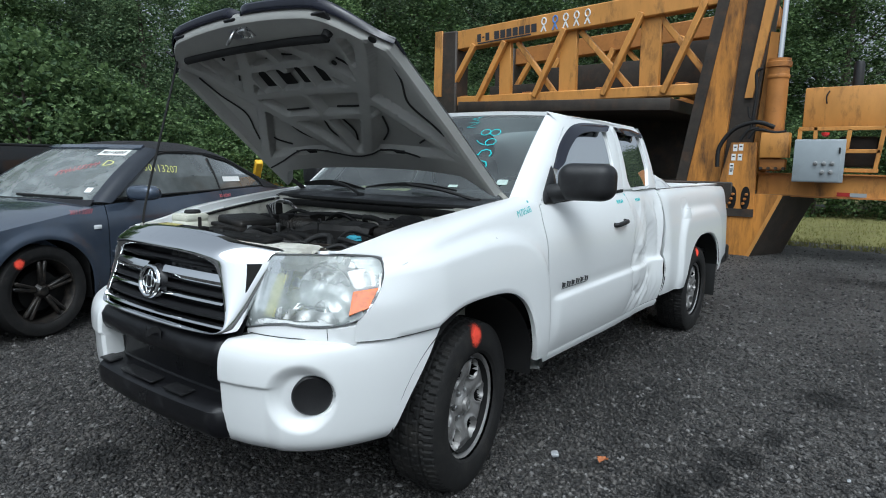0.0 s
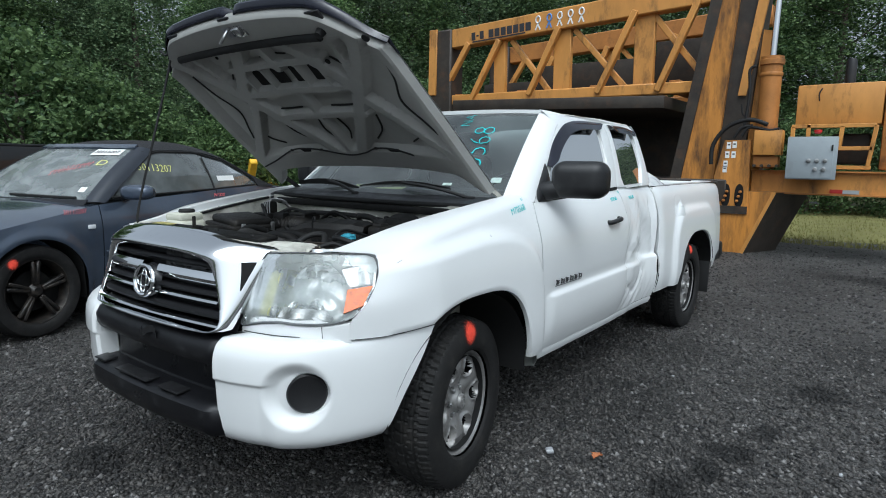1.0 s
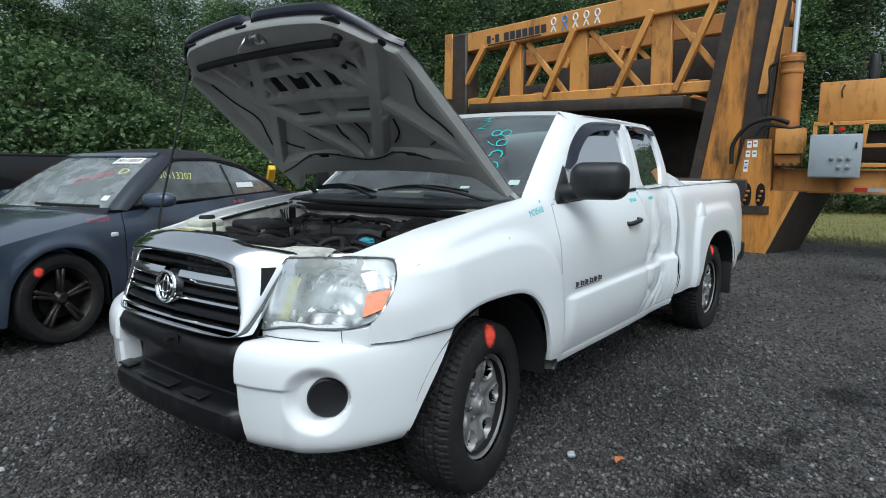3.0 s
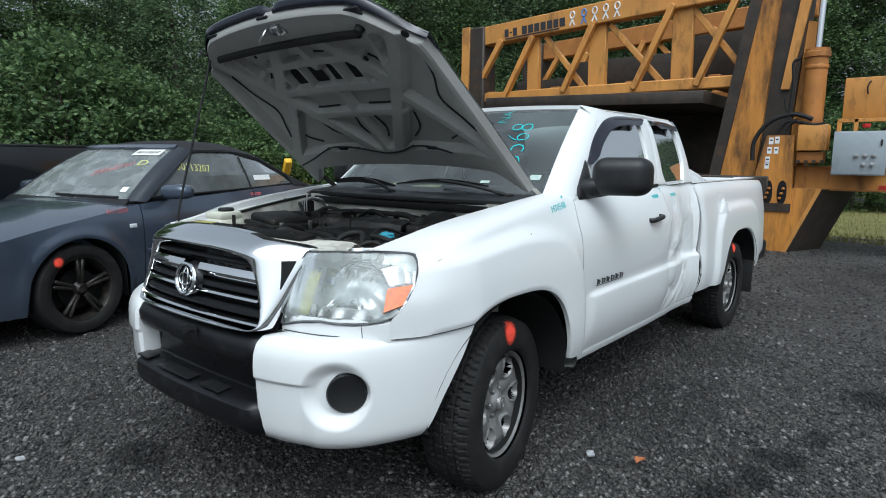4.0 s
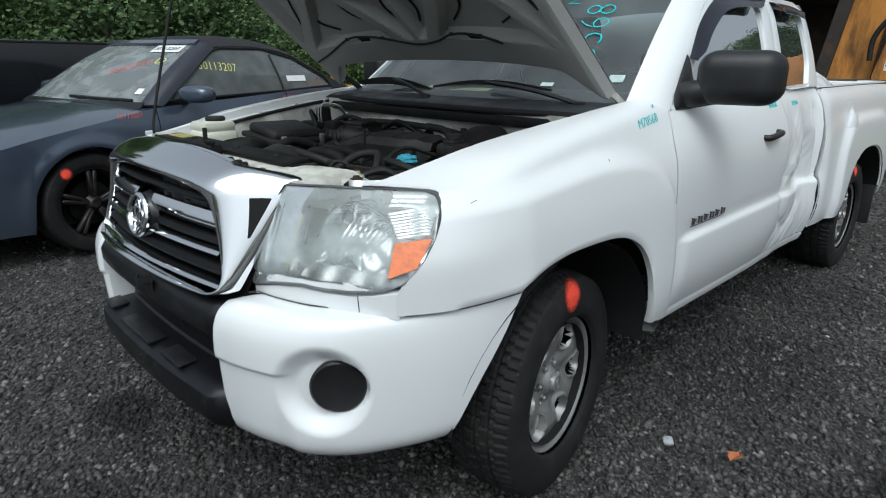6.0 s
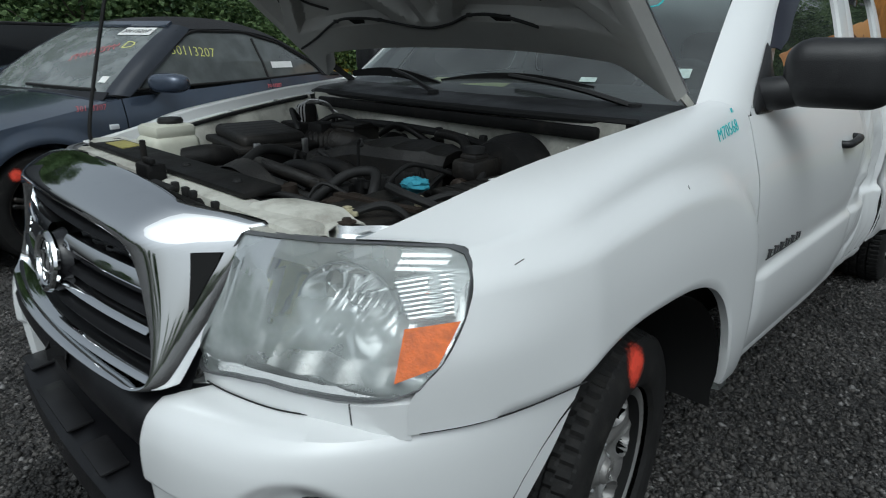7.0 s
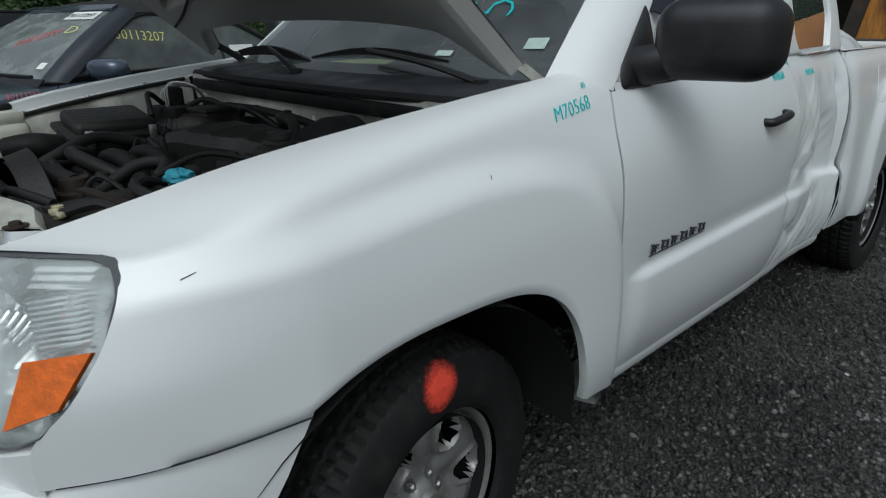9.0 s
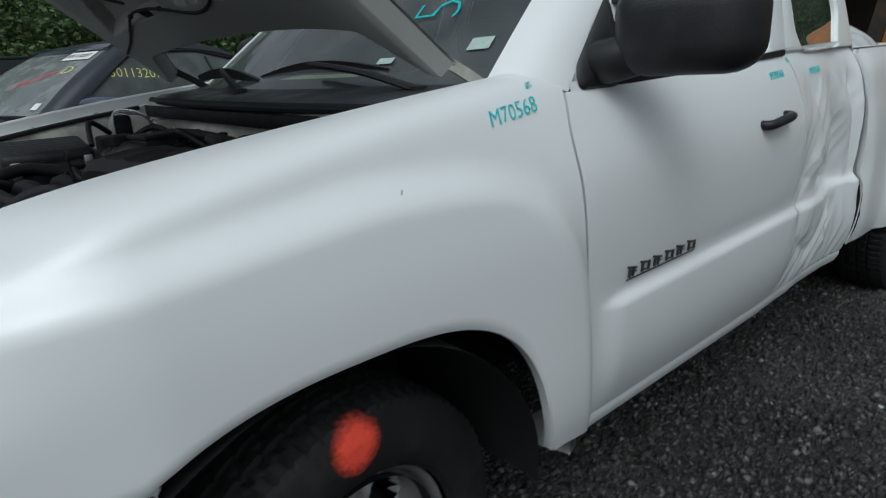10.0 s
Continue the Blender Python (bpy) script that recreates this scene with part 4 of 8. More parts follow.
def matched(outer, inner, n=240):
    """Pairs points of two loops by their direction from the middle."""
    def at(loop, ang):
        d = Vector((math.cos(ang), math.sin(ang) / 2.4))
        far = 0.0
        for i in range(len(loop)):
            p, q = loop[i - 1] - mid, loop[i] - mid
            e = q - p
            det = d.x * -e.y + d.y * e.x
            if abs(det) > 1e-9:
                u, w = (p.x * -e.y + p.y * e.x) / det, (d.x * p.y - d.y * p.x) / det
                if u > far and -1e-6 <= w <= 1 + 1e-6:
                    far = u
        return (mid + d * far).to_3d()
    mid = Vector((0, 0.885))
    a, b = [Vector(p) for p in outer], [Vector(p) for p in inner]
    for _ in range(5):
        a, b = [[q for i in range(len(lp)) for q in (lp[i - 1].lerp(lp[i], 0.25), lp[i - 1].lerp(lp[i], 0.75))] for lp in (a, b)]
    return [(at(a, math.pi - 2 * math.pi * k / n), at(b, math.pi - 2 * math.pi * k / n)) for k in range(n)]


def corner(x, z):
    """How far the surround sweeps back towards the lamps, leaning more as it does."""
    k = smooth(0.34, 0.495, abs(x))
    return 0.065 * k ** 1.3 + 0.32 * (z - 0.90) * k


pairs = matched(OUTER, HOLE)
rows = []
for t, push in ((0.0, 0.020), (0.02, 0.004), (0.08, -0.003), (0.2, -0.011), (0.36, -0.018), (0.5, -0.021), (0.64, -0.022), (0.76, -0.020), (0.86, -0.015), (0.93, -0.007), (0.97, 0.002), (0.99, 0.012), (1.0, 0.022), (1.0, 0.06)):
    row = []
    for a, b in pairs:
        p = a.lerp(b, t)
        up = smooth(0.985, 1.085, p.y)
        row.append((p.x, grille_y(p.x, p.y) + push + 0.055 * up ** 1.9 + corner(p.x, p.y), p.y))
    rows.append(row)
surround = part("grille_surround", sheet(rows, wrap=True), CHROME, truck, "bright chrome grille surround")
for s in (1, -1):
    rows = []
    for z in steps(0.987, 0.895, 10):
        xl, xr = interp(z, [0.895, 0.987], [0.456, 0.436]), interp(z, [0.895, 0.965, 0.987], [0.459, 0.470, 0.472])
        rows.append([(s * x, grille_y(x, z) - 0.0245 + corner(x, z) + 0.055 * smooth(0.985, 1.085, z) ** 1.9, z) for x in steps(xl, xr, 5)])
    part("side_slot", sheet(rows, 0.002), GAP, surround)
# grille insert
rows = [[(x, grille_y(x, z) + 0.05 + corner(x, z), z) for x in steps(-0.44, 0.44, 24)] for z in steps(0.74, 1.015, 10)]
grille = part("grille", sheet(rows), GRILLEBLACK, truck, "dark grille with chrome crossbars")


def grille_bar(z, h, x0, x1, push, mat_, name):
    rows = []
    for i in range(41):
        x = x0 + (x1 - x0) * i / 40
        zz = z + 0.008 * (1 - (x / 0.42) ** 2)
        g = grille_y(x, zz)
        rows.append([(x, g + 0.045, zz + h / 2), (x, g + push + 0.006, zz + h / 2), (x, g + push, zz + h * 0.35), (x, g + push - 0.006, zz), (x, g + push, zz - h * 0.35), (x, g + push + 0.006, zz - h / 2), (x, g + 0.045, zz - h / 2)])
    return part(name, sheet(rows), mat_, grille)


for a, b in ((-0.36, -0.055), (0.055, 0.375)):
    grille_bar(0.922, 0.046, a, b, 0.004, CHROME, "crossbar")
    grille_bar(0.848, 0.016, a * 1.06, b * 1.06, 0.002, CHROME, "crossbar")
    grille_bar(0.872, 0.022, a * 1.06, b * 1.06, 0.014, GRILLEBLACK, "crossbar")
grille_bar(0.966, 0.022, -0.35, 0.35, 0.014, GRILLEBLACK, "crossbar")
grille_bar(0.806, 0.030, -0.405, 0.41, 0.012, GRILLEBLACK, "crossbar")
grille_bar(0.774, 0.014, -0.42, 0.425, -0.006, CHROME, "crossbar")
part("broken_edge", sheet([[(x, grille_y(x, 0.98) + 0.03 + 0.012 * noise.noise(Vector((x * 30, z * 30, 2))), z - 0.02 * abs(noise.noise(Vector((x * 25, 0, 1)))) * (z < 0.97)) for z in (0.955, 0.975, 1.0)] for x in steps(0.06, 0.34, 24)], 0.002), BLACKPL, grille)
# oval badge: plain rings
bm = Matrix.Translation((0, grille_y(0, 0.888) - 0.012, 0.888)) @ pose(0, 0, 0, 90 - 10, 0, 0)
ov = lambda rx, rz, r: tube([(rx * math.cos(t), rz * math.sin(t), 0) for t in [2 * math.pi * k / 40 for k in range(41)]], r, 8, False)
part("oval_badge", join(moved(bm, ov(0.064, 0.055, 0.0085)), moved(bm @ pose(0, 0, 0.002), ov(0.042, 0.022, 0.0032)), moved(bm @ pose(0, 0, 0.002), ov(0.018, 0.043, 0.0032))), CHROME, grille, "chrome oval badge")
part("badge_back", moved(bm, lathe([(0.001, -0.004), (0.058, -0.006), (0.07, -0.03)], 40)), BLACKGL, grille)

# black valance between the bumper corners
rows = []
for i in range(49):
    x = -0.475 + 0.95 * i / 48
    y = -0.905 + 0.10 * x * x
    e = 0.05 * smooth(0.40, 0.475, abs(x))
    sag = 0.006 * noise.noise(Vector((x * 5, 0, 3)))
    rows.append([(x, y + d + e, z + sag * (z > 0.6)) for d, z in ((0.09, 0.745), (0.05, 0.742), (0.018, 0.728), (0.0, 0.70), (0.002, 0.665), (0.012, 0.645), (0.05, 0.638), (0.085, 0.63), (0.09, 0.58), (0.088, 0.52), (0.07, 0.505))])
valance = part("valance", sheet(rows), VALANCE, truck, "scuffed black plastic front valance")
rows = []
for i in range(49):
    x = -0.462 + 0.924 * i / 48
    y = -0.928 + 0.12 * x * x
    e = 0.05 * smooth(0.40, 0.462, abs(x))
    rows.append([(x, y + d + e, z) for d, z in ((0.12, 0.515), (0.06, 0.512), (0.02, 0.505), (0.0, 0.49), (-0.002, 0.45), (0.004, 0.415), (0.02, 0.396), (0.08, 0.385), (0.2, 0.38))])
lip_bar = part("lower_lip", sheet(rows), VALANCE, truck, "black lower bumper step")
for x, w in ((-0.36, 0.09), (-0.08, 0.24), (0.18, 0.13)):
    part("plate_mount", block(w, 0.055, 0.008, pose(x, -0.892 + 0.12 * x * x, 0.5165, 4, 0, 0), 0.003), BLACKPL, lip_bar)
part("torn_flap", sheet([[(0.02 + 0.09 * i / 6, -0.912 - 0.014 * math.sin(i), 0.70 + 0.012 * j - 0.01 * math.sin(i * 1.3)) for j in range(3)] for i in range(7)], 0.002), BLACKPL, valance)


# ---- raised hood ----
HA, HY, HZ = radians(38.5), 0.42, 1.19
HF, HN = Vector((0, -math.cos(HA), math.sin(HA))), Vector((0, math.sin(HA), math.cos(HA)))


def hood_at(x, v, h=0.0):
    return Vector((x, HY, HZ)) + HF * v + HN * h


def hood_len(x):
    a = abs(x)
    return 1.155 - 0.03 * (a / 0.5) ** 2 - 0.16 * smooth(0.42, 0.75, a) ** 1.3


def hood_half(v):
    return interp(v, [0, 0.5, 1.0], [0.745, 0.73, 0.70])


def hood_crown(x, v):
    return 0.045 - 0.055 * (abs(x) / 0.73) ** 2.4 - 0.035 * smooth(0.85, 1.16, v)


RIBS = [((0.64, 1.06), (0.385, 0.715), 0.040), ((0.14, 1.00), (0.385, 0.715), 0.042), ((-0.40, 0.725), (0.40, 0.725), 0.026), ((0.385, 0.72), (0.09, 0.31), 0.040),
        ((-0.31, 0.565), (0.31, 0.565), 0.024), ((0.0, 0.73), (0.0, 0.31), 0.026), ((0.37, 0.66), (0.68, 0.30), 0.034), ((0.385, 0.715), (0.46, 1.02), 0.022), ((0.0, 1.0), (0.0, 0.86), 0.03), ((-0.3, 0.885), (0.3, 0.885), 0.024),
        ((0.12, 0.87), (0.12, 0.72), 0.014), ((0.25, 0.87), (0.25, 0.72), 0.014)]


def rib(x, v):
    """1 on the pressed ribs and the border of the inner panel, 0 in the pans between them."""
    best = 0.0
    for (ax, av), (bx, bv), w in RIBS:
        for s in (1, -1):
            dx, dv = s * (bx - ax), bv - av
            t = max(0, min(1, ((x - s * ax) * dx + (v - av) * dv) / (dx * dx + dv * dv)))
            d = math.hypot(x - s * ax - t * dx, v - av - t * dv)
            best = max(best, 1 - smooth(w * 0.72, w * 1.12, d))
    edge = hood_half(v) - abs(x)
    best = max(best, 1 - smooth(0.055, 0.078, edge), 1 - smooth(0.305, 0.335, v), smooth(0.975, 1.01, v))
    return best


def hood_skins():
    top, und = [], []
    nu, nv = 128, 110
    for i in range(nu + 1):
        ct, cu = [], []
        for j in range(nv + 1):
            s = j / nv
            x = (-1 + 2 * i / nu)
            L = hood_len(x * 0.72)
            v0 = 0.175 - 0.12 * smooth(0.80, 1.0, abs(x))
            v = v0 + (L - v0) * s
            hx = x * hood_half(v)
            c = hood_crown(hx, v)
            ct.append(hood_at(hx, v, c))
            e = min(1, (1 - abs(x)) / 0.02, s / 0.012, (1 - s) / 0.012)
            k = rib(hx, v)
            cu.append(hood_at(hx * 0.997, v, c - 0.004 - 0.006 * min(1, e * 1.5) - 0.036 * k * min(1, e)))
        top.append(ct)
        und.append(cu)
    return sheet(top), sheet([list(reversed(r)) for r in und])


top, under = hood_skins()
hood = part("hood", top, WHITE, truck, "raised white hood with grey ribbed underside")
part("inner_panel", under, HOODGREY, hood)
# sealant beads along the pans
beads = [[(0.04, 0.985), (0.02, 0.93), (0.09, 0.91)], [(0.20, 0.985), (0.24, 0.92), (0.33, 0.87), (0.42, 0.775)], [(0.62, 0.88), (0.60, 0.75), (0.55, 0.62), (0.60, 0.50), (0.63, 0.43)],
         [(0.55, 0.96), (0.50, 0.87), (0.40, 0.78)], [(0.33, 0.62), (0.24, 0.60), (0.1, 0.60)], [(0.33, 0.53), (0.30, 0.44), (0.22, 0.37)], [(0.06, 0.53), (0.08, 0.44), (0.045, 0.37)], [(0.48, 0.50), (0.52, 0.42), (0.44, 0.36)]]
for b in beads:
    for s in (1, -1):
        pts = bend([hood_at(s * x, v, hood_crown(x, v) - 0.013 + 0.0015 * math.sin(v * 70)) for x, v in b], 8)
        part("sealant_bead", tube(pts, 0.0045, 6), SEAL, hood)
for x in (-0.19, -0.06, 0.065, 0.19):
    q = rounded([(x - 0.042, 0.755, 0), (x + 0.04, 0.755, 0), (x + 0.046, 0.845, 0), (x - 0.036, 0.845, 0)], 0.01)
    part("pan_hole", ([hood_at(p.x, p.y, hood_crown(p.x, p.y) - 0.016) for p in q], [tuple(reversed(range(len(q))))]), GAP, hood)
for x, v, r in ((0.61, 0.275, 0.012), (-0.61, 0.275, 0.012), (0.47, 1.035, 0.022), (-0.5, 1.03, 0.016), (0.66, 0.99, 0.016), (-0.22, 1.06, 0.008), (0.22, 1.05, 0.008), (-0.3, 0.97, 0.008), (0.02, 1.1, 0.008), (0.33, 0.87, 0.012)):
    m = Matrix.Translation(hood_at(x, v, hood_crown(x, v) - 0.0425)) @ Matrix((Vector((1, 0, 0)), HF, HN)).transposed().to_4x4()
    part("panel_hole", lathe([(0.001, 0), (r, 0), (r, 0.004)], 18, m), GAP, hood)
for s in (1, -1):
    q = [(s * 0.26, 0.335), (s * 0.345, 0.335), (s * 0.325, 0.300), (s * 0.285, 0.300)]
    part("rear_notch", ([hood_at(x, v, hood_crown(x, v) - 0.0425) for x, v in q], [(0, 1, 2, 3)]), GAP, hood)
part("washer_hose", tube(bend([hood_at(x, v, hood_crown(x, v) - 0.047) for x, v in ((-0.70, 0.235), (-0.58, 0.27), (-0.40, 0.335), (-0.29, 0.34), (-0.19, 0.325), (-0.02, 0.285), (0.1, 0.30), (0.2, 0.335), (0.31, 0.335), (0.42, 0.30))], 6), 0.0045, 8), SEAL, hood)
for x, v in ((-0.40, 0.335), (-0.19, 0.325), (0.2, 0.335)):
    part("hose_clip", block(0.018, 0.012, 0.012, Matrix.Translation(hood_at(x, v, hood_crown(x, v) - 0.046)), 0.003), SEAL, hood)
# weatherstrip bar, rubber stops, latch striker
part("weatherstrip", tube([hood_at(x, 1.015, hood_crown(x, 1.015) - 0.052) for x in steps(-0.50, 0.44, 14)], 0.017, 10), SEAL, hood)
for x, v in ((0.47, 1.04),):
    m = Matrix.Translation(hood_at(x, v, hood_crown(x, v) - 0.055)) @ Matrix((Vector((1, 0, 0)), HF, HN)).transposed().to_4x4()
    part("rubber_stop", lathe([(0.001, -0.02), (0.016, -0.018), (0.018, 0.0), (0.022, 0.02)], 20, m), SEAL, hood)
m0 = lambda x, v, h: hood_at(x, v, hood_crown(x, v) + h)
part("latch_plate", moved(Matrix.Translation(m0(0.0, 1.095, -0.046)) @ Matrix((Vector((1, 0, 0)), HF, HN)).transposed().to_4x4(), block(0.13, 0.055, 0.012, None, 0.005)), CHROMEDULL, hood)
part("striker", tube(bend([m0(-0.07, 1.09, -0.045), m0(-0.075, 1.085, -0.085), m0(-0.055, 1.09, -0.10), m0(-0.03, 1.105, -0.085), m0(-0.03, 1.11, -0.045)], 5), 0.006, 8), CHROMEDULL, hood, "bare metal latch striker")
part("safety_hook", moved(Matrix.Translation(m0(0.03, 1.10, -0.055)) @ Matrix((Vector((1, 0, 0)), HF, HN)).transposed().to_4x4(), block(0.05, 0.04, 0.03, None, 0.008)), CHROMEDULL, hood)
# smoked bug deflector along the front edge
rows = []
for i in range(65):
    x = -0.715 + 1.43 * i / 64
    L = hood_len(x)
    notch = 0.03 * math.exp(-(x / 0.03) ** 2)
    c = hood_crown(x, L)
    q = 1 - 0.75 * smooth(0.5, 0.715, abs(x))
    rows.append([hood_at(x, L - 0.07, c + 0.006), hood_at(x, L - 0.03, c + 0.018 * q), hood_at(x, L + 0.014 * q - notch, c + 0.026 * q), hood_at(x, L + 0.022 * q - notch, c + 0.020 * q), hood_at(x, L + 0.024 * q - notch, c + 0.008), hood_at(x, L + 0.012 * q - notch, c - 0.014), hood_at(x, L + 0.004 - notch, c - 0.018)])
part("bug_deflector", sheet(rows, 0.004), NAVYPL, hood, "dark smoked plastic bug deflector")
for x in (-0.42, 0.07 - 0.10, 0.48):
    part("deflector_clip", moved(Matrix.Translation(m0(x, hood_len(x) - 0.025, -0.030)) @ Matrix((Vector((1, 0, 0)), HF, HN)).transposed().to_4x4(), block(0.075, 0.055, 0.012, None, 0.006)), BLACKPL, hood)
# hinges and prop rod
for s in (1, -1):
    pts = [Vector((0.715 * s, 0.47, 1.165)), Vector((0.71 * s, 0.40, 1.205)), hood_at(0.695 * s, 0.10, -0.012), hood_at(0.68 * s, 0.20, 0.0)]
    rows = [[p + Vector((0.004 * s, 0, 0)) + o for o in (Vector((0, -0.009, -0.008)), Vector((0, 0.009, 0.008)))] for p in bend(pts, 6)]
    part("hinge_arm", sheet(rows, 0.006), BAYWHITE if s > 0 else BAYBLACK, hood)
    part("hinge_bolt", lathe([(0.001, 0.012), (0.011, 0.011), (0.012, 0.0)], 12, Matrix.Translation(hood_at(0.69 * s, 0.13, -0.02)) @ pose(0, 0, 0, 180, 0, 0)), CHROMEDULL, hood)
part("prop_rod", tube(bend([(-0.585, -0.60, 1.035), (-0.583, -0.585, 1.15), hood_at(-0.572, 1.02, -0.06), hood_at(-0.572, 1.055, -0.05), hood_at(-0.60, 1.075, -0.04)], 8), 0.0055, 8), SEAL, truck, "thin black hood prop rod")


# ---- cab of the truck ----
def ws_at(u, v, h=0.0):
    """Windshield: u from -1 to 1 across, v from 0 at the cowl to 1 at the roof."""
    half = 0.735 + (0.600 - 0.735) * v
    x = u * half
    y = (0.36 + 0.10 * u * u) + ((0.985 + 0.045 * u * u) - (0.36 + 0.10 * u * u)) * v
    z = 1.165 + (1.612 - 0.022 * u * u - 1.165 + 0.012 * u * u) * v + 0.03 * math.sin(math.pi * v) * 0.6 + 0.012 * u * u * (1 - v)
    return Vector((x, y - 0.6 * h, z + 0.8 * h))


def roof_at(u, w):
    """Roof: u across, w from the windshield to the back."""
    y0 = 0.985 + 0.045 * u * u
    y = y0 + (2.235 - y0) * w
    half = 0.600 + 0.062 * math.sin(min(1, w * 1.8) * math.pi / 2)
    x = u * half
    z = 1.612 + 0.056 * math.sin(math.pi * min(1, 0.08 + w * 0.92)) ** 0.7 * (1 - 0.25 * w) - (0.010 + 0.045 * min(1, w * 4) + 0.0) * abs(u) ** 3.0 * 1.0
    return Vector((x, y, z))


cab = part("roof", sheet([[roof_at(-1 + 2 * i / 40, j / 40) for i in range(41)] for j in range(41)], 0.02), WHITE, truck)
part("windshield", sheet([[ws_at(-0.985 + 1.97 * i / 32, 0.0 + j / 24) for i in range(33)] for j in range(25)]), GLASS, truck, "tinted windshield with teal writing").visible_shadow = False
# dark glass border
band = sheet([[ws_at(u, v, -0.002) for v in (0.965, 1.0)] for u in steps(-0.98, 0.98, 24)])
part("windshield_border", band, SEAL, truck)
low = sheet([[ws_at(u, v, -0.002) for v in (0.0, 0.06)] for u in steps(-0.98, 0.98, 24)])
part("windshield_border", low, SEAL, truck)

DOORGLASS = [(0.755, 1.160), (0.748, 1.195), (0.905, 1.376), (1.185, 1.541), (1.30, 1.565), (1.590, 1.583), (1.632, 1.552), (1.606, 1.354), (1.565, 1.200)]
QGLASS = [(1.775, 1.25), (1.805, 1.550), (1.83, 1.568), (2.165, 1.565), (2.19, 1.54), (2.19, 1.32), (2.125, 1.195), (1.815, 1.185)]
DOORFRAME = [(0.600, 1.150), (0.64, 1.20), (0.845, 1.395), (1.10, 1.565), (1.25, 1.606), (1.72, 1.616), (1.735, 1.50), (1.70, 1.30), (1.672, 1.196)]
QFRAME = [(1.676, 1.196), (1.704, 1.30), (1.739, 1.50), (1.724, 1.616), (2.20, 1.606), (2.262, 1.52), (2.275, 1.35), (2.275, 1.195)]


def frame_ring(outer, inner, out=0.0, inset=-0.022):
    ctr = Vector((sum(p[0] for p in inner) / len(inner), sum(p[1] for p in inner) / len(inner), 0))
    a, b = along([(y, z, 0) for y, z in outer], 800), along([tuple(p) for p in rounded([(y, z, 0) for y, z in inner], 0.03)], 800)
    n = 120
    ang = lambda p: math.atan2(p.y - ctr.y, p.x - ctr.x)
    near = lambda lst, t: min(lst, key=lambda p: abs((ang(p) - t + math.pi) % (2 * math.pi) - math.pi))
    ro, ri = [], []
    for k in range(n):
        t = 2 * math.pi * k / n
        ro.append(near(a, t))
        ri.append(near(b, t))
    rows = [[on_cab(p.x, p.y, out - 0.015) for p in ro], [on_cab(p.x, p.y, out) for p in ro], [on_cab(p.x, p.y, out + 0.004) for p in [o.lerp(i, 0.5) for o, i in zip(ro, ri)]], [on_cab(p.x, p.y, out) for p in ri], [on_cab(p.x, p.y, out + inset) for p in ri]]
    return sheet(rows, wrap=True)


def pane(poly, out=-0.012):
    ctr = Vector((sum(p[0] for p in poly) / len(poly), sum(p[1] for p in poly) / len(poly), 0))
    lp = along([tuple(p) for p in rounded([(y, z, 0) for y, z in poly], 0.03)], 64)
    rows = [[on_cab(ctr.x + (p.x - ctr.x) * k, ctr.y + (p.y - ctr.y) * k, out) for p in lp] for k in (1.03, 0.7, 0.4, 0.1, 0.001)]
    return sheet(rows, wrap=True)


def apillar():
    rows = []
    for i in range(25):
        v = -0.02 + 1.04 * i / 24
        a = ws_at(0.985, max(0, min(1, v)))
        b = Vector((interp(i, [0, 6, 14, 20, 24], [0.822, 0.795, 0.735, 0.675, 0.640]), interp(i, [0, 6, 14, 20, 24], [0.600, 0.720, 0.905, 1.06, 1.20]), interp(i, [0, 6, 14, 20, 24], [1.150, 1.275, 1.435, 1.545, 1.607])))
        b = on_cab(b.y - 0.004, b.z)
        mid = a.lerp(b, 0.45) + Vector((0.018, -0.012, 0.010))
        rows.append([a + Vector((-0.004, 0.01, -0.012)), a + Vector((0.002, -0.001, 0.004)), a.lerp(mid, 0.5) + Vector((0.003, -0.004, 0.003)), mid, mid.lerp(b, 0.55) + Vector((0.006, 0, 0.002)), b, b + Vector((-0.02, 0.004, 0))])
    return sheet(rows)


def visor(pts, wid):
    """Smoked rain visor over the top of a side window."""
    rows = []
    path = bend([(0, y, z) for y, z in pts], 6)
    for i, p in enumerate(path):
        d = (path[min(i + 1, len(path) - 1)] - path[max(i - 1, 0)]).normalized()
        nrm = Vector((0, d.z, -d.y))
        w = wid * (0.25 + 0.75 * smooth(0, 4, i) * smooth(0, 3, len(path) - 1 - i))
        q = [p + nrm * w * t for t in (0.0, 0.15, 0.5, 1.0)]
        rows.append([on_cab(a.y, a.z, o) for a, o in zip(q, (0.004, 0.016, 0.024, 0.030))])
    return sheet(rows, 0.003)


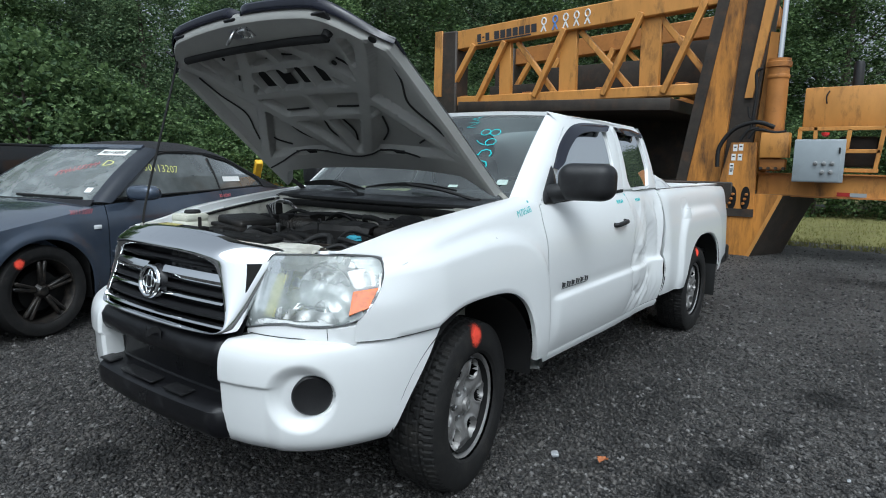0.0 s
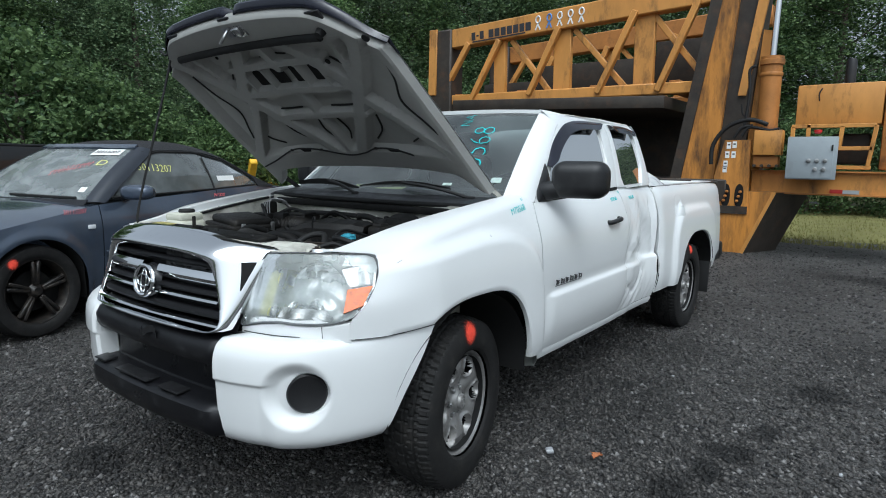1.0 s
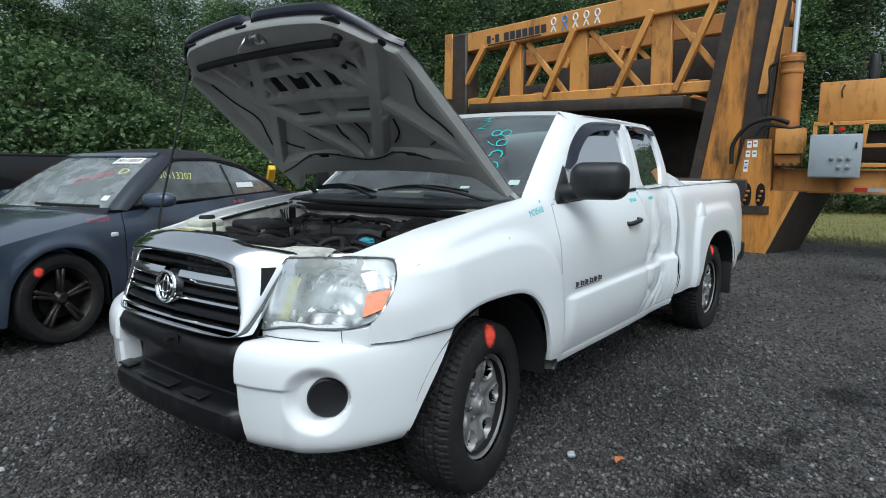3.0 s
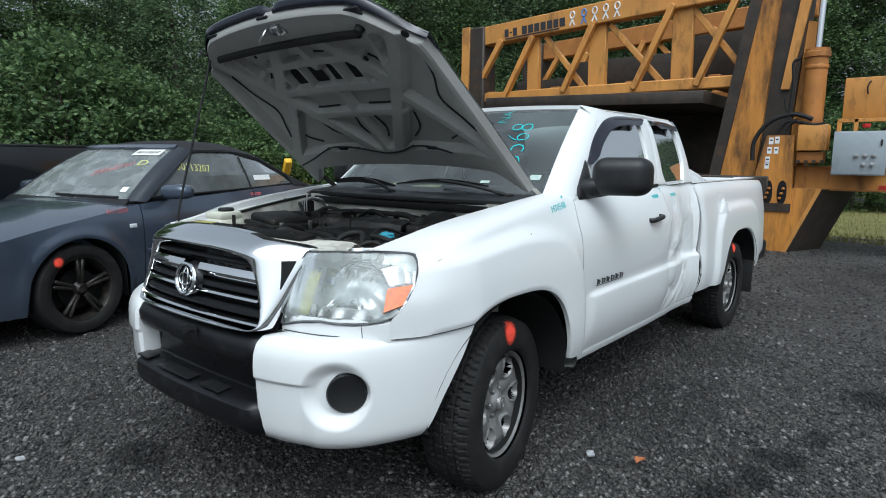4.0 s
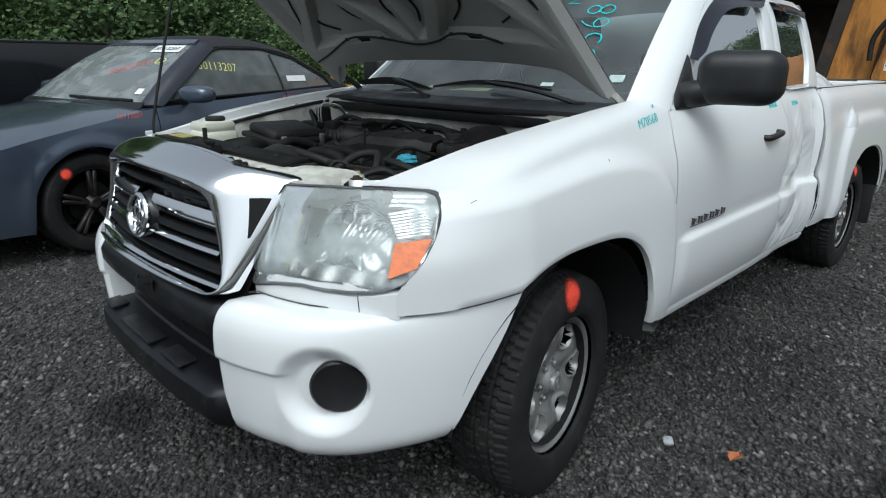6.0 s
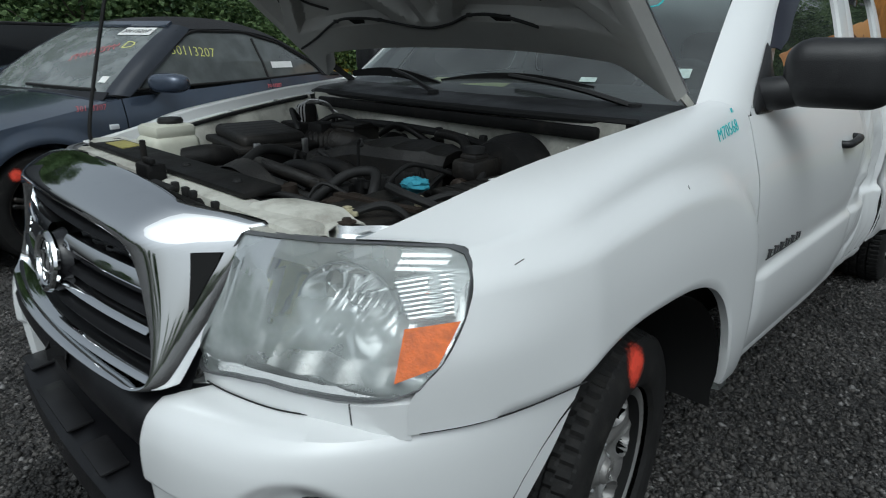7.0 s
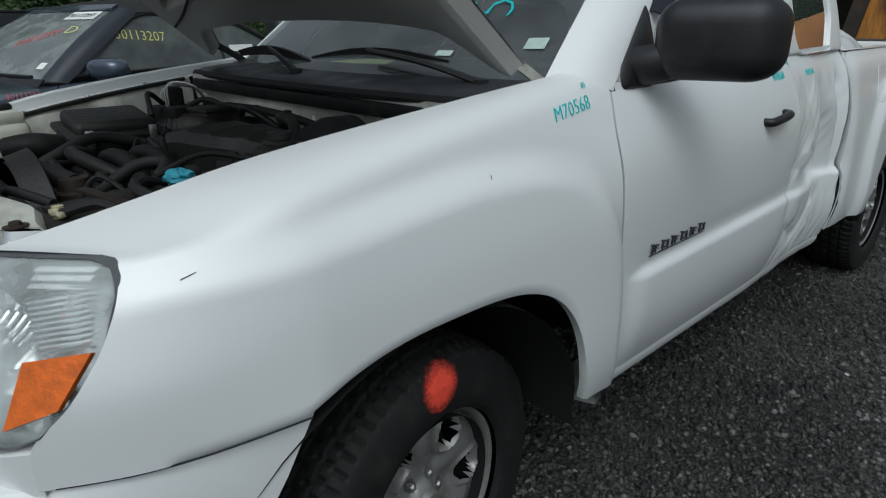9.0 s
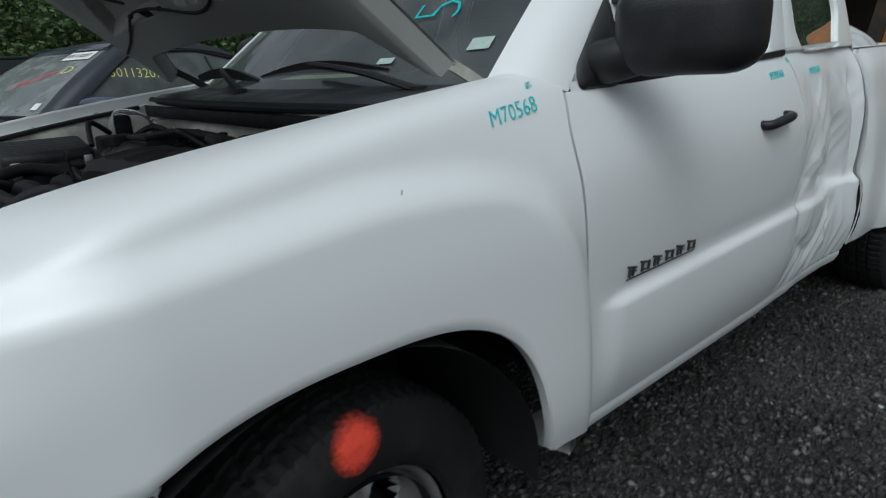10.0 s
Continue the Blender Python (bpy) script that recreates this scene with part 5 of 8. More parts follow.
for side in (0, 1):
    mk = (lambda vf: vf) if side == 0 else flipx
    part("a_pillar", mk(apillar()), WHITE, truck)
    part("door_window_frame", mk(frame_ring(DOORFRAME, DOORGLASS)), WHITE, truck)
    part("quarter_window_frame", mk(frame_ring(QFRAME, QGLASS)), WHITE, truck)
    part("door_window", mk(pane(DOORGLASS)), GLASSDARK, truck).visible_shadow = False
    part("quarter_window", mk(pane(QGLASS)), GLASSDARK, truck).visible_shadow = False
    part("rain_visor", mk(visor([(0.80, 1.325), (0.93, 1.443), (1.10, 1.534), (1.25, 1.572), (1.45, 1.588), (1.66, 1.590)], 0.050)), NAVYPL, truck, "smoked plastic rain visor")
    part("rain_visor", mk(visor([(1.79, 1.582), (1.95, 1.586), (2.10, 1.582), (2.19, 1.566)], 0.050)), NAVYPL, truck, "smoked plastic rain visor")
    # roof rail joining side frames to roof
    rows = []
    for i in range(31):
        y = 1.03 + (2.24 - 1.03) * i / 30
        r = roof_at(1.0, max(0.0, (y - 1.03) / (2.235 - 1.03)))
        zf = interp(y, [1.03, 1.10, 1.25, 1.72, 2.20, 2.24], [1.53, 1.560, 1.603, 1.614, 1.604, 1.56])
        b = on_cab(y, zf, 0.001)
        rows.append([r + Vector((-0.01, 0, 0.004)), r + Vector((0.0, 0, 0.0)), r.lerp(b, 0.5) + Vector((0.008, 0, 0.004)), b, b + Vector((-0.02, 0, -0.01))])
    part("roof_rail", mk(sheet(rows)), WHITE, truck)
    # cab corner at the back
    rows = [[(on_cab(2.27, z).x if z > 1.19 else side_x(2.27, z), 2.272, z), ((on_cab(2.27, z).x if z > 1.19 else side_x(2.27, z)) - 0.03, 2.296, z), (0.0, 2.30, z)] for z in steps(0.45, 1.60, 24)]
    part("cab_back", mk(sheet(rows)), WHITE, truck)
    # door mirror
    cx, cy, cz = 0.968, 0.775, 1.260
    sh = Matrix.Identity(4)
    sh[1][0] = 0.30
    mir = part("door_mirror", mk(moved(Matrix.Translation((cx, cy, cz)) @ sh, block(0.252, 0.145, 0.180, None, 0.060, 6))), BLACKPL, truck, "large black textured door mirror", angle=60)
    part("mirror_glass", mk(moved(Matrix.Translation((cx + 0.004, cy + 0.0665, cz)) @ pose(0, 0, 0, 90, 0, 15), lathe([(0.001, 0.0), (0.062, 0.0), (0.064, 0.003)], 32))), CHROME, mir)
    arm = [(0.80, 0.705, 1.188), (0.85, 0.715, 1.195), (0.90, 0.74, 1.21), (0.95, 0.765, 1.225)]
    rows = []
    for p in bend(arm, 5):
        rows.append([(p.x, p.y + 0.045 * math.cos(t), p.z + 0.012 + 0.046 * math.sin(t)) for t in [2 * math.pi * q / 16 for q in range(16)]])
    part("mirror_arm", mk(sheet(rows, wrap=True)), BLACKPL, mir)
    sail = [(0.625, 1.150), (0.63, 1.195), (0.79, 1.345), (0.80, 1.19), (0.765, 1.150)]
    q = rounded([(y, z, 0) for y, z in sail], 0.02)
    rows = [[on_cab(p.x, p.y, 0.004) for p in q], [on_cab(p.x, p.y, 0.012) for p in [Vector((0.72, 1.205, 0)).lerp(a, 0.9) for a in q]], [on_cab(p.x, p.y, 0.018) for p in [Vector((0.72, 1.205, 0)).lerp(a, 0.4) for a in q]], [on_cab(p.x, p.y, 0.018) for p in [Vector((0.72, 1.205, 0)).lerp(a, 0.01) for a in q]]]
    part("mirror_sail", mk(sheet(rows, wrap=True)), BLACKPL, mir)
    # belt moulding
    rows = [[(on_cab(y, BELT(y) + 0.012).x + o, y, BELT(y) + z) for o, z in ((0.0, -0.004), (0.006, 0.0), (0.006, 0.014), (-0.008, 0.018))] for y in steps(0.64, 1.66, 24)]
    part("belt_moulding", mk(sheet(rows)), SEAL, truck)
    rows = [[(on_cab(y, BELT(y) + 0.01).x, y, BELT(y) + 0.018), (side_x(y, BELT(y)), y, BELT(y) - 0.002)] for y in steps(0.60, 2.27, 30)]
    part("belt_ledge", mk(sheet(rows)), WHITE, truck)
    # door handle in its cup
    hy, hz = 1.45, 1.012
    rows = [[(side_x(hy + a, hz + b) - 0.004 + 0.0045 + 0.0015 * (1 - r), hy + a, hz + b) for a, b in [(0.062 * r * math.cos(t), 0.05 * r * math.sin(t)) for t in [2 * math.pi * q / 28 for q in range(28)]]] for r in (1.0, 0.85, 0.6, 0.3, 0.01)]
    part("handle_cup", mk(sheet(rows, wrap=True)), WHITE, truck)
    path = [(side_x(1.37, hz) - 0.002, 1.372, hz - 0.008), (side_x(1.38, hz) + 0.022, 1.384, hz - 0.007), (side_x(1.45, hz) + 0.027, 1.45, hz), (side_x(1.515, hz) + 0.022, 1.518, hz + 0.005), (side_x(1.53, hz) - 0.002, 1.530, hz + 0.006)]
    part("door_handle", mk(tube(bend(path, 6), 0.0135, 12)), BLACKPL, truck, "black door handle")

# cowl, wipers
rows = [[Vector((x, y + 0.05 * (x / 0.7) ** 2, z)) for y, z in ((0.20, 1.135), (0.24, 1.150), (0.31, 1.158), (0.36, 1.162), (0.39, 1.170))] for x in steps(-0.725, 0.725, 30)]
cowl = part("cowl", sheet(rows, 0.006), BLACKPL, truck, "black plastic windshield cowl")
for k in range(14):
    x = -0.52 + 0.08 * k
    part("cowl_slot", block(0.055, 0.045, 0.002, pose(x, 0.275 + 0.05 * (x / 0.7) ** 2, 1.1565, 7, 0, 0), 0.0), GAP, cowl)
for piv, top, a, b in (((0.585, 0.40, 1.165), (0.155, 0.395, 1.228), (-0.155, 0.412, 1.200), (0.43, 0.445, 1.206)), ((-0.10, 0.315, 1.165), (-0.385, 0.385, 1.226), (-0.665, 0.415, 1.208), (-0.15, 0.40, 1.190))):
    piv, top, a, b = Vector(piv), Vector(top), Vector(a), Vector(b)
    rows = []
    pts = bend([piv, piv.lerp(top, 0.45) + Vector((0, -0.012, 0.012)), top], 7)
    for i, p in enumerate(pts):
        w = 0.016 - 0.009 * i / (len(pts) - 1)
        rows.append([p + Vector((0, -w, 0.002)), p + Vector((0, -w * 0.5, 0.009)), p + Vector((0, w * 0.5, 0.009)), p + Vector((0, w, 0.002)), p + Vector((0, 0, -0.006))])
    w = part("wiper", sheet(rows, wrap=True), SEAL, truck, "black wiper arm and blade")
    part("wiper_cap", lathe([(0.001, 0.014), (0.018, 0.010), (0.022, -0.02)], 16, Matrix.Translation(piv)), SEAL, w)
    rows = []
    for i in range(25):
        p = a.lerp(b, i / 24) + Vector((0, 0, 0.018 * math.sin(math.pi * i / 24)))
        h = 0.005 + 0.011 * math.sin(math.pi * i / 24)
        rows.append([p + Vector((0, 0.004, -0.016)), p + Vector((0, -0.007, h)), p + Vector((0, 0.007, h))])
    part("wiper_blade", sheet(rows, wrap=True), SEAL, w)
# interior
part("dashboard", block(1.36, 0.42, 0.22, pose(0, 0.78, 1.06, 8, 0, 0), 0.06, 3), DASH, truck)
part("cab_floor", block(1.5, 1.7, 0.05, pose(0, 1.42, 0.55)), GAP, truck)
for x in (-0.38, 0.38):
    st = part("seat", block(0.50, 0.52, 0.16, pose(x, 1.42, 0.80), 0.06, 3), SEAT, truck)
    part("backrest", block(0.50, 0.16, 0.62, pose(x, 1.72, 1.08, 14, 0, 0), 0.06, 3), SEAT, st)
    part("headrest", block(0.26, 0.10, 0.17, pose(x, 1.82, 1.47, 8, 0, 0), 0.04, 3), SEAT, st)
stw = lambda: tube([(0.19 * math.cos(t), 0.19 * math.sin(t), 0) for t in [2 * math.pi * k / 36 for k in range(37)]], 0.016, 10, False)
part("steering_wheel", join(moved(pose(0.38, 1.06, 1.10, 62, 0, 0), stw()), moved(pose(0.38, 1.06, 1.10, 62, 0, 0), block(0.36, 0.05, 0.03, None, 0.01)), moved(pose(0.38, 1.06, 1.09, 62, 0, 0), block(0.12, 0.12, 0.05, None, 0.02))), DASH, truck)
part("inside_mirror", block(0.22, 0.03, 0.06, pose(0.0, 0.93, 1.52), 0.012), BLACKGL, truck)
# pale papers on the dashboard and stickers at the lower corners of the windshield
part("dash_paper", block(0.34, 0.10, 0.003, pose(-0.22, 0.62, 1.186, 10, 0, 12)), mat("yellowed_paper", (0.62, 0.62, 0.28), 0.7, var=0.1), truck, "yellowish paper on the dashboard")
for u, v, w, h in ((0.86, 0.13, 0.075, 0.05), (0.52, 0.10, 0.07, 0.025)):
    part("windshield_sticker", sheet([[ws_at(u + w * i, v + h * j, 0.004) for i in (0, 1)] for j in (0, 1)]), mat("pale_green_sticker", (0.42, 0.52, 0.48), 0.5, var=0.15, scale=60), truck, "small pale green windshield sticker")
# teal writing on the windshield
for txt, size, u0, v0 in (("5568", 0.20, 0.74, 0.27), ("NA", 0.10, 0.40, 0.79)):
    part("windshield_mark", wrapped(txt, size, lambda s, t, h, u0=u0, v0=v0: ws_at(u0 - t / 0.66 - s * 0.16, v0 + s / 0.76, 0.004 + h), 0.0, 0.030), TEALINK, truck, "thin teal hand-written figures")

# ---- bed ----
rows = [[(x, 2.33, z) for x in (-0.80, 0.80)] for z in (0.60, 1.18)]
part("bed_front_wall", sheet(rows, 0.03), WHITE, truck)
part("bed_floor", block(1.62, 1.93, 0.03, pose(0, 3.28, 0.62)), BLACKPL, truck)
part("tailgate", block(1.50, 0.06, 0.52, pose(0, 4.285, 0.92), 0.02), WHITE, truck)
part("rear_bumper", join(block(1.66, 0.16, 0.16, pose(0, 4.41, 0.52), 0.03)), BLACKPL, truck)
for s in (1, -1):
    part("tail_lamp", block(0.06, 0.05, 0.34, pose(0.735 * s, 4.285, 0.97), 0.015), mat("red_tail_lamp", (0.4, 0.01, 0.01), 0.15, coat=0.5), truck)
    part("rail_cap", block(0.05, 1.93, 0.012, pose(0.765 * s, 3.28, 1.180), 0.005), BLACKPL, truck)
    part("mud_flap", block(0.22, 0.012, 0.36, pose(0.79 * s, 3.70, 0.40, -4, 0, 0), 0.004), SEAL, truck)
    part("bumper_end", block(0.05, 0.30, 0.15, pose(0.80 * s, 4.30, 0.50, 0, 0, 0), 0.02), BLACKPL, truck)
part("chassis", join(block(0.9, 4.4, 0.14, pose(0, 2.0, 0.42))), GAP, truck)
part("front_axle", beam((-0.7, 0, 0.33), (0.7, 0, 0.33), 0.10, 0.10), GAP, truck)
part("rear_axle", beam((-0.7, WB, 0.33), (0.7, WB, 0.33), 0.12, 0.12), GAP, truck)
# fuel flap
fl = rounded([(2.70, 1.115, 0), (2.86, 1.115, 0), (2.86, 0.955, 0), (2.70, 0.955, 0)], 0.035)
part("fuel_flap", sheet([[(side_x(p.x, p.y) + o, Vector((2.78, 1.035, 0)).lerp(p, k).x, Vector((2.78, 1.035, 0)).lerp(p, k).y) for p in fl] for k, o in ((1.05, -0.004), (1.02, -0.002), (0.985, 0.0015), (0.6, 0.002), (0.01, 0.002))], wrap=True), WHITE, truck)
# bunched clear plastic in the bed
rows = []
for i in range(29):
    row = []
    for j in range(23):
        x, y = 0.50 + 0.30 * j / 22, 2.36 + 0.50 * i / 28
        k = math.sin(math.pi * i / 28) * math.sin(math.pi * j / 22)
        row.append((x, y, 1.13 + 0.11 * k ** 0.6 + 0.07 * abs(noise.noise(Vector((x * 9, y * 9, 0.5)))) * k + 0.05 * k * (y - 2.36)))
    rows.append(row)
wrap_ob = part("plastic_sheet", sheet(rows, 0.002), WRAP, None)
tagged(wrap_ob, "crumpled clear plastic sheet lying in the truck bed", "plastic sheet")

# ---- writing and lettering on the side ----
side_put = lambda y0, z0, dz=0.0: (lambda s, t, h: Vector((side_x(y0 + s, z0 + t + dz * s) + 0.001 + h, y0 + s, z0 + t + dz * s)))
part("fender_mark", wrapped("M70568", 0.040, side_put(0.354, 1.106, 0.14), 0.1, 0.012), TEALINK, truck, "teal hand-written stock number")
part("fender_mark", wrapped("#5", 0.015, side_put(0.478, 1.166), 0.1), TEALINK, truck)
part("door_mark", wrapped("M70568", 0.030, side_put(1.50, 1.118, 0.05), 0.1), TEALINK, truck, "teal hand-written stock number")
part("door_mark", wrapped("M70568", 0.026, side_put(1.80, 1.120, 0.05), 0.1), TEALINK, truck, "teal hand-written stock number")
part("door_mark", wrapped("o", 0.03, side_put(1.66, 1.16), 0.1), TEALINK, truck)
badge = part("model_badge", block(0.003, 0.300, 0.003, pose(side_x(0.86, 0.752) + 0.001, 0.865, 0.7345), 0.001), BADGEGREY, truck, "small grey metal name badge")
for k in range(6):
    y = 0.715 + 0.052 * k
    x = side_x(y + 0.02, 0.752) + 0.004
    for dy, dz, w, h in ((0.021, 0.0095, 0.038, 0.005), (0.008, 0.0, 0.007, 0.024), (0.034 if k % 2 else 0.022, -0.001, 0.007, 0.022), (0.021, -0.0085 if k % 2 else 0.001, 0.030, 0.004)):
        part("badge_bar", block(0.004, w, h, pose(x, y + dy - 0.25 * dz, 0.752 + dz, -12, 0, 0), 0.001), BADGEGREY, badge)
# door keyhole, scratches
for y, z, L in ((-0.425, 0.990, 0.020), (0.12, 1.035, 0.005)):
    part("scratch", beam((side_x(y, z) + 0.0012, y, z), (side_x(y + L, z + 0.006) + 0.0012, y + L, z + 0.006), 0.0011, 0.001), INKDARK, truck)


# ---- wheels ----
def tyre_profile():
    """(radius, offset) from inner bead over the tread to the outer bead; the tread carries three grooves."""
    pr = [(0.205, -0.100), (0.220, -0.108), (0.25, -0.113), (0.29, -0.112), (0.318, -0.104), (0.334, -0.094)]
    tread = []
    for k in range(29):
        o = -0.084 + 0.168 * k / 28
        r = R_TYRE - 0.010 * abs(o / 0.084) ** 3
        if any(abs(o - g) < 0.0045 for g in (-0.042, 0.0, 0.042)):
            r -= 0.009
        tread.append((r, o))
    return pr + tread + [(0.334, 0.094), (0.326, 0.100), (0.318, 0.104), (0.29, 0.112), (0.25, 0.113), (0.234, 0.110), (0.222, 0.105), (0.211, 0.094)]


def tyre():
    pr = tyre_profile()
    n = 288
    rows = []
    for r, o in pr:
        row = []
        for k in range(n):
            rr = r
            if abs(o) < 0.10 and r > 0.32:
                sh = int(round((0.5 * o / 0.084 + (0.5 if o > 0.02 else 0)) * 4))
                if (k + sh) % 4 == 0 and not abs(o) < 0.0425:
                    rr -= 0.007
                elif (k + sh + 2) % 6 == 0 and abs(o) < 0.04:
                    rr -= 0.006
            a = 2 * math.pi * k / n
            row.append((o, rr * math.sin(a), rr * math.cos(a)))
        rows.append(row)
    v, f = sheet(rows, wrap=True)
    return v, [tuple(reversed(q)) for q in f]


def rim_face():
    """Styled steel wheel with six rounded windows: a pressed disc, pierced."""
    nr, na = 46, 180
    prof = ([0.0, 0.03, 0.038, 0.046, 0.06, 0.085, 0.11, 0.14, 0.160, 0.172, 0.182, 0.188, 0.192, 0.200, 0.205, 0.2055],
            [0.064, 0.064, 0.056, 0.046, 0.042, 0.046, 0.055, 0.060, 0.058, 0.053, 0.052, 0.062, 0.076, 0.084, 0.080, 0.066])
    rs = [0.001 + (0.2055 - 0.001) * (i / nr) for i in range(nr + 1)]
    rows, hole = [], {}
    for i, r in enumerate(rs):
        row = []
        for k in range(na):
            a = 2 * math.pi * k / na
            ph = ((a * 6 / (2 * math.pi)) % 1.0) - 0.5
            h = interp(r, *prof)
            t = ph * 2 * math.pi / 6 * r
            w = 0.033 + 0.10 * (r - 0.14)
            d = (abs(t / max(w, 0.012)) ** 2.6 + abs((r - 0.140) / 0.037) ** 2.6) ** (1 / 2.6)
            h -= 0.022 * (1 - smooth(0.86, 1.06, d)) - 0.008 * math.exp(-((d - 1.15) / 0.14) ** 2)
            spoke = math.cos(6 * a)
            if 0.05 < r < 0.16:
                h += 0.006 * spoke * -1 * smooth(0.05, 0.08, r) * smooth(0.165, 0.14, r) * -1
            nut = [(r * math.cos(a) - 0.057 * math.cos(b), r * math.sin(a) - 0.057 * math.sin(b)) for b in [2 * math.pi * (q + 0.5) / 6 for q in range(6)]]
            if min(math.hypot(x, y) for x, y in nut) < 0.013:
                h -= 0.012
            hole[(i, k)] = d < 0.93
            row.append((h, r * math.sin(a), r * math.cos(a)))
        rows.append(row)
    v, f = sheet(rows, wrap=True, keep=lambda i, k: not (hole[(i, k)] and hole[(i + 1, k)]))
    return v, [tuple(reversed(q)) for q in f]


def nuts():
    return [lathe([(0.010, 0.0), (0.010, 0.016), (0.006, 0.020), (0.001, 0.020)], 6, pose(0.034, 0.057 * math.sin(b), 0.057 * math.cos(b), 0, 90, 0)) for b in [2 * math.pi * (q + 0.5) / 6 for q in range(6)]]


TYRE, RIM, NUTS = moved(Matrix.Diagonal((1, 1.04, 1.04, 1)), tyre()), moved(Matrix.Diagonal((1, 1.08, 1.08, 1)), rim_face()), nuts()
BARREL = lathe([(0.195, 0.080), (0.19, 0.0), (0.188, -0.09), (0.20, -0.10)], 64, pose(0, 0, 0, 0, 90, 0), cap=False)
BRAKE = lathe([(0.001, 0.012), (0.14, 0.012), (0.15, 0.0), (0.15, -0.05)], 48, pose(0, 0, 0, 0, 90, 0))


def wheel(m):
    w = part("wheel", moved(m, TYRE), RUBBER, truck, "dusty black tyre on silver steel wheel", angle=14)
    rim = part("rim", moved(m, RIM), RIMSTEEL, w, "dusty silver six-window steel rim", angle=45)
    part("rim_barrel", moved(m, BARREL), GAP, w)
    part("brake_drum", moved(m, BRAKE), GAP, w)
    for nvf in NUTS:
        part("wheel_nut", moved(m, nvf), CHROMEDULL, rim)
    part("hub_cap", moved(m, lathe([(0.032, 0.058), (0.031, 0.072), (0.026, 0.078), (0.001, 0.079)], 32, pose(0, 0, 0, 0, 90, 0))), RIMSTEEL, rim)
    part("cap_emblem", moved(m @ pose(0.0795, 0, 0, 0, 90, 0), tube([(0.016 * math.cos(t), 0.012 * math.sin(t), 0) for t in [2 * math.pi * k / 24 for k in range(25)]], 0.0016, 6, False)), CHROMEDULL, rim)
    return w


STEER = 9
for y in (0, WB):
    for s in (1, -1):
        wheel(pose(0.752 * s, y, 0.343, 0, 0, (0 if s > 0 else 180) + (STEER if y == 0 else 0)))
# orange-red spray spot on the front tyre's shoulder, fading at its edge
def spot(yc, name, parent, xo, hub, rad, tilt=0.0, k=1.0):
    """A sprayed spot that follows the shoulder of a tyre."""
    rows = []
    pr = [(0.25, 0.1138), (0.29, 0.1128), (0.318, 0.1048), (0.326, 0.1008), (0.334, 0.0948), (0.337, 0.086)]
    for r in (1.0, 0.93, 0.8, 0.55, 0.3, 0.01):
        row = []
        for q in range(40):
            t = 2 * math.pi * q / 40
            wob = 1 + 0.06 * noise.noise(Vector((math.cos(t) * 2, math.sin(t) * 2, yc)))
            s = rad * r * wob * math.cos(t) * 1.25
            rr = hub[1] + rad * 1.12 * r * wob * math.sin(t)
            o = interp(rr, [p[0] for p in pr], [p[1] for p in pr])
            a = hub[0] + s / 0.31
            row.append(Vector((k * o + 0.0016, 1.04 * rr * math.sin(a), 1.04 * rr * math.cos(a))))
        rows.append(row)
    return part(name, moved(pose(0.752, yc, 0.343, 0, 0, STEER if yc == 0 else 0), sheet(rows, wrap=True)), REDSPRAY, parent, "fluorescent red spray spot")


spot(0.0, "spray_spot", truck, 1, (-0.03, 0.294), 0.044)
spot(WB, "spray_spot", truck, 1, (-0.1, 0.298), 0.038)


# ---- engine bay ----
# dark sheet closes the bay below; its colour carries the shade down there
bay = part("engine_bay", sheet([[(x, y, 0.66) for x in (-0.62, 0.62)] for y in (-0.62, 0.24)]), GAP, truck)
for s in (1, -1):
    rows = []
    for i in range(21):
        y = -0.60 + 0.82 * i / 20
        xe, ze = hood_edge(y)
        wav = 0.010 * math.sin(y * 30)
        rows.append([(s * (xe - 0.035), y, ze - 0.035), (s * (xe - 0.055), y, ze - 0.040), (s * (xe - 0.075 + wav), y, ze - 0.075), (s * (xe - 0.08), y, 0.93), (s * (xe - 0.10 + 0.02 * math.sin(y * 12)), y, 0.86), (s * (xe - 0.10), y, 0.66)])
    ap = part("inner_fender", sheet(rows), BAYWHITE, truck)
    for k in range(5):
        y = -0.50 + 0.19 * k
        xe, ze = hood_edge(y)
        part("fender_bolt", lathe([(0.001, 0.009), (0.007, 0.008), (0.010, 0.002), (0.012, 0.0)], 10, pose(s * (xe - 0.045), y, ze - 0.038)), CHROMEDULL, ap)
    part("fender_seal", tube([(s * (hood_edge(y)[0] - 0.062), y, hood_edge(y)[1] - 0.040) for y in steps(-0.35, 0.2, 12)], 0.007, 6), SEAL, ap)
rows = [[(x, 0.225 + 0.03 * math.sin(x * 9) * (z < 1.05), z) for x in steps(-0.66, 0.66, 24)] for z in steps(0.66, 1.14, 10)]
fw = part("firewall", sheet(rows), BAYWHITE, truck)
part("firewall_pad", block(1.20, 0.02, 0.035, pose(0, 0.205, 1.112), 0.008), BAYBLACK, fw)
part("cowl_seal", tube([(x, 0.20 + 0.05 * (x / 0.7) ** 2, 1.142) for x in steps(-0.68, 0.68, 20)], 0.011, 8), SEAL, fw)
part("bay_harness", tube(bend([(-0.55, 0.19, 1.03), (-0.3, 0.18, 1.06), (0.0, 0.18, 1.065), (0.25, 0.17, 1.05), (0.42, 0.15, 1.0), (0.5, 0.0, 0.97)], 6), 0.012, 8), SEAL, fw)
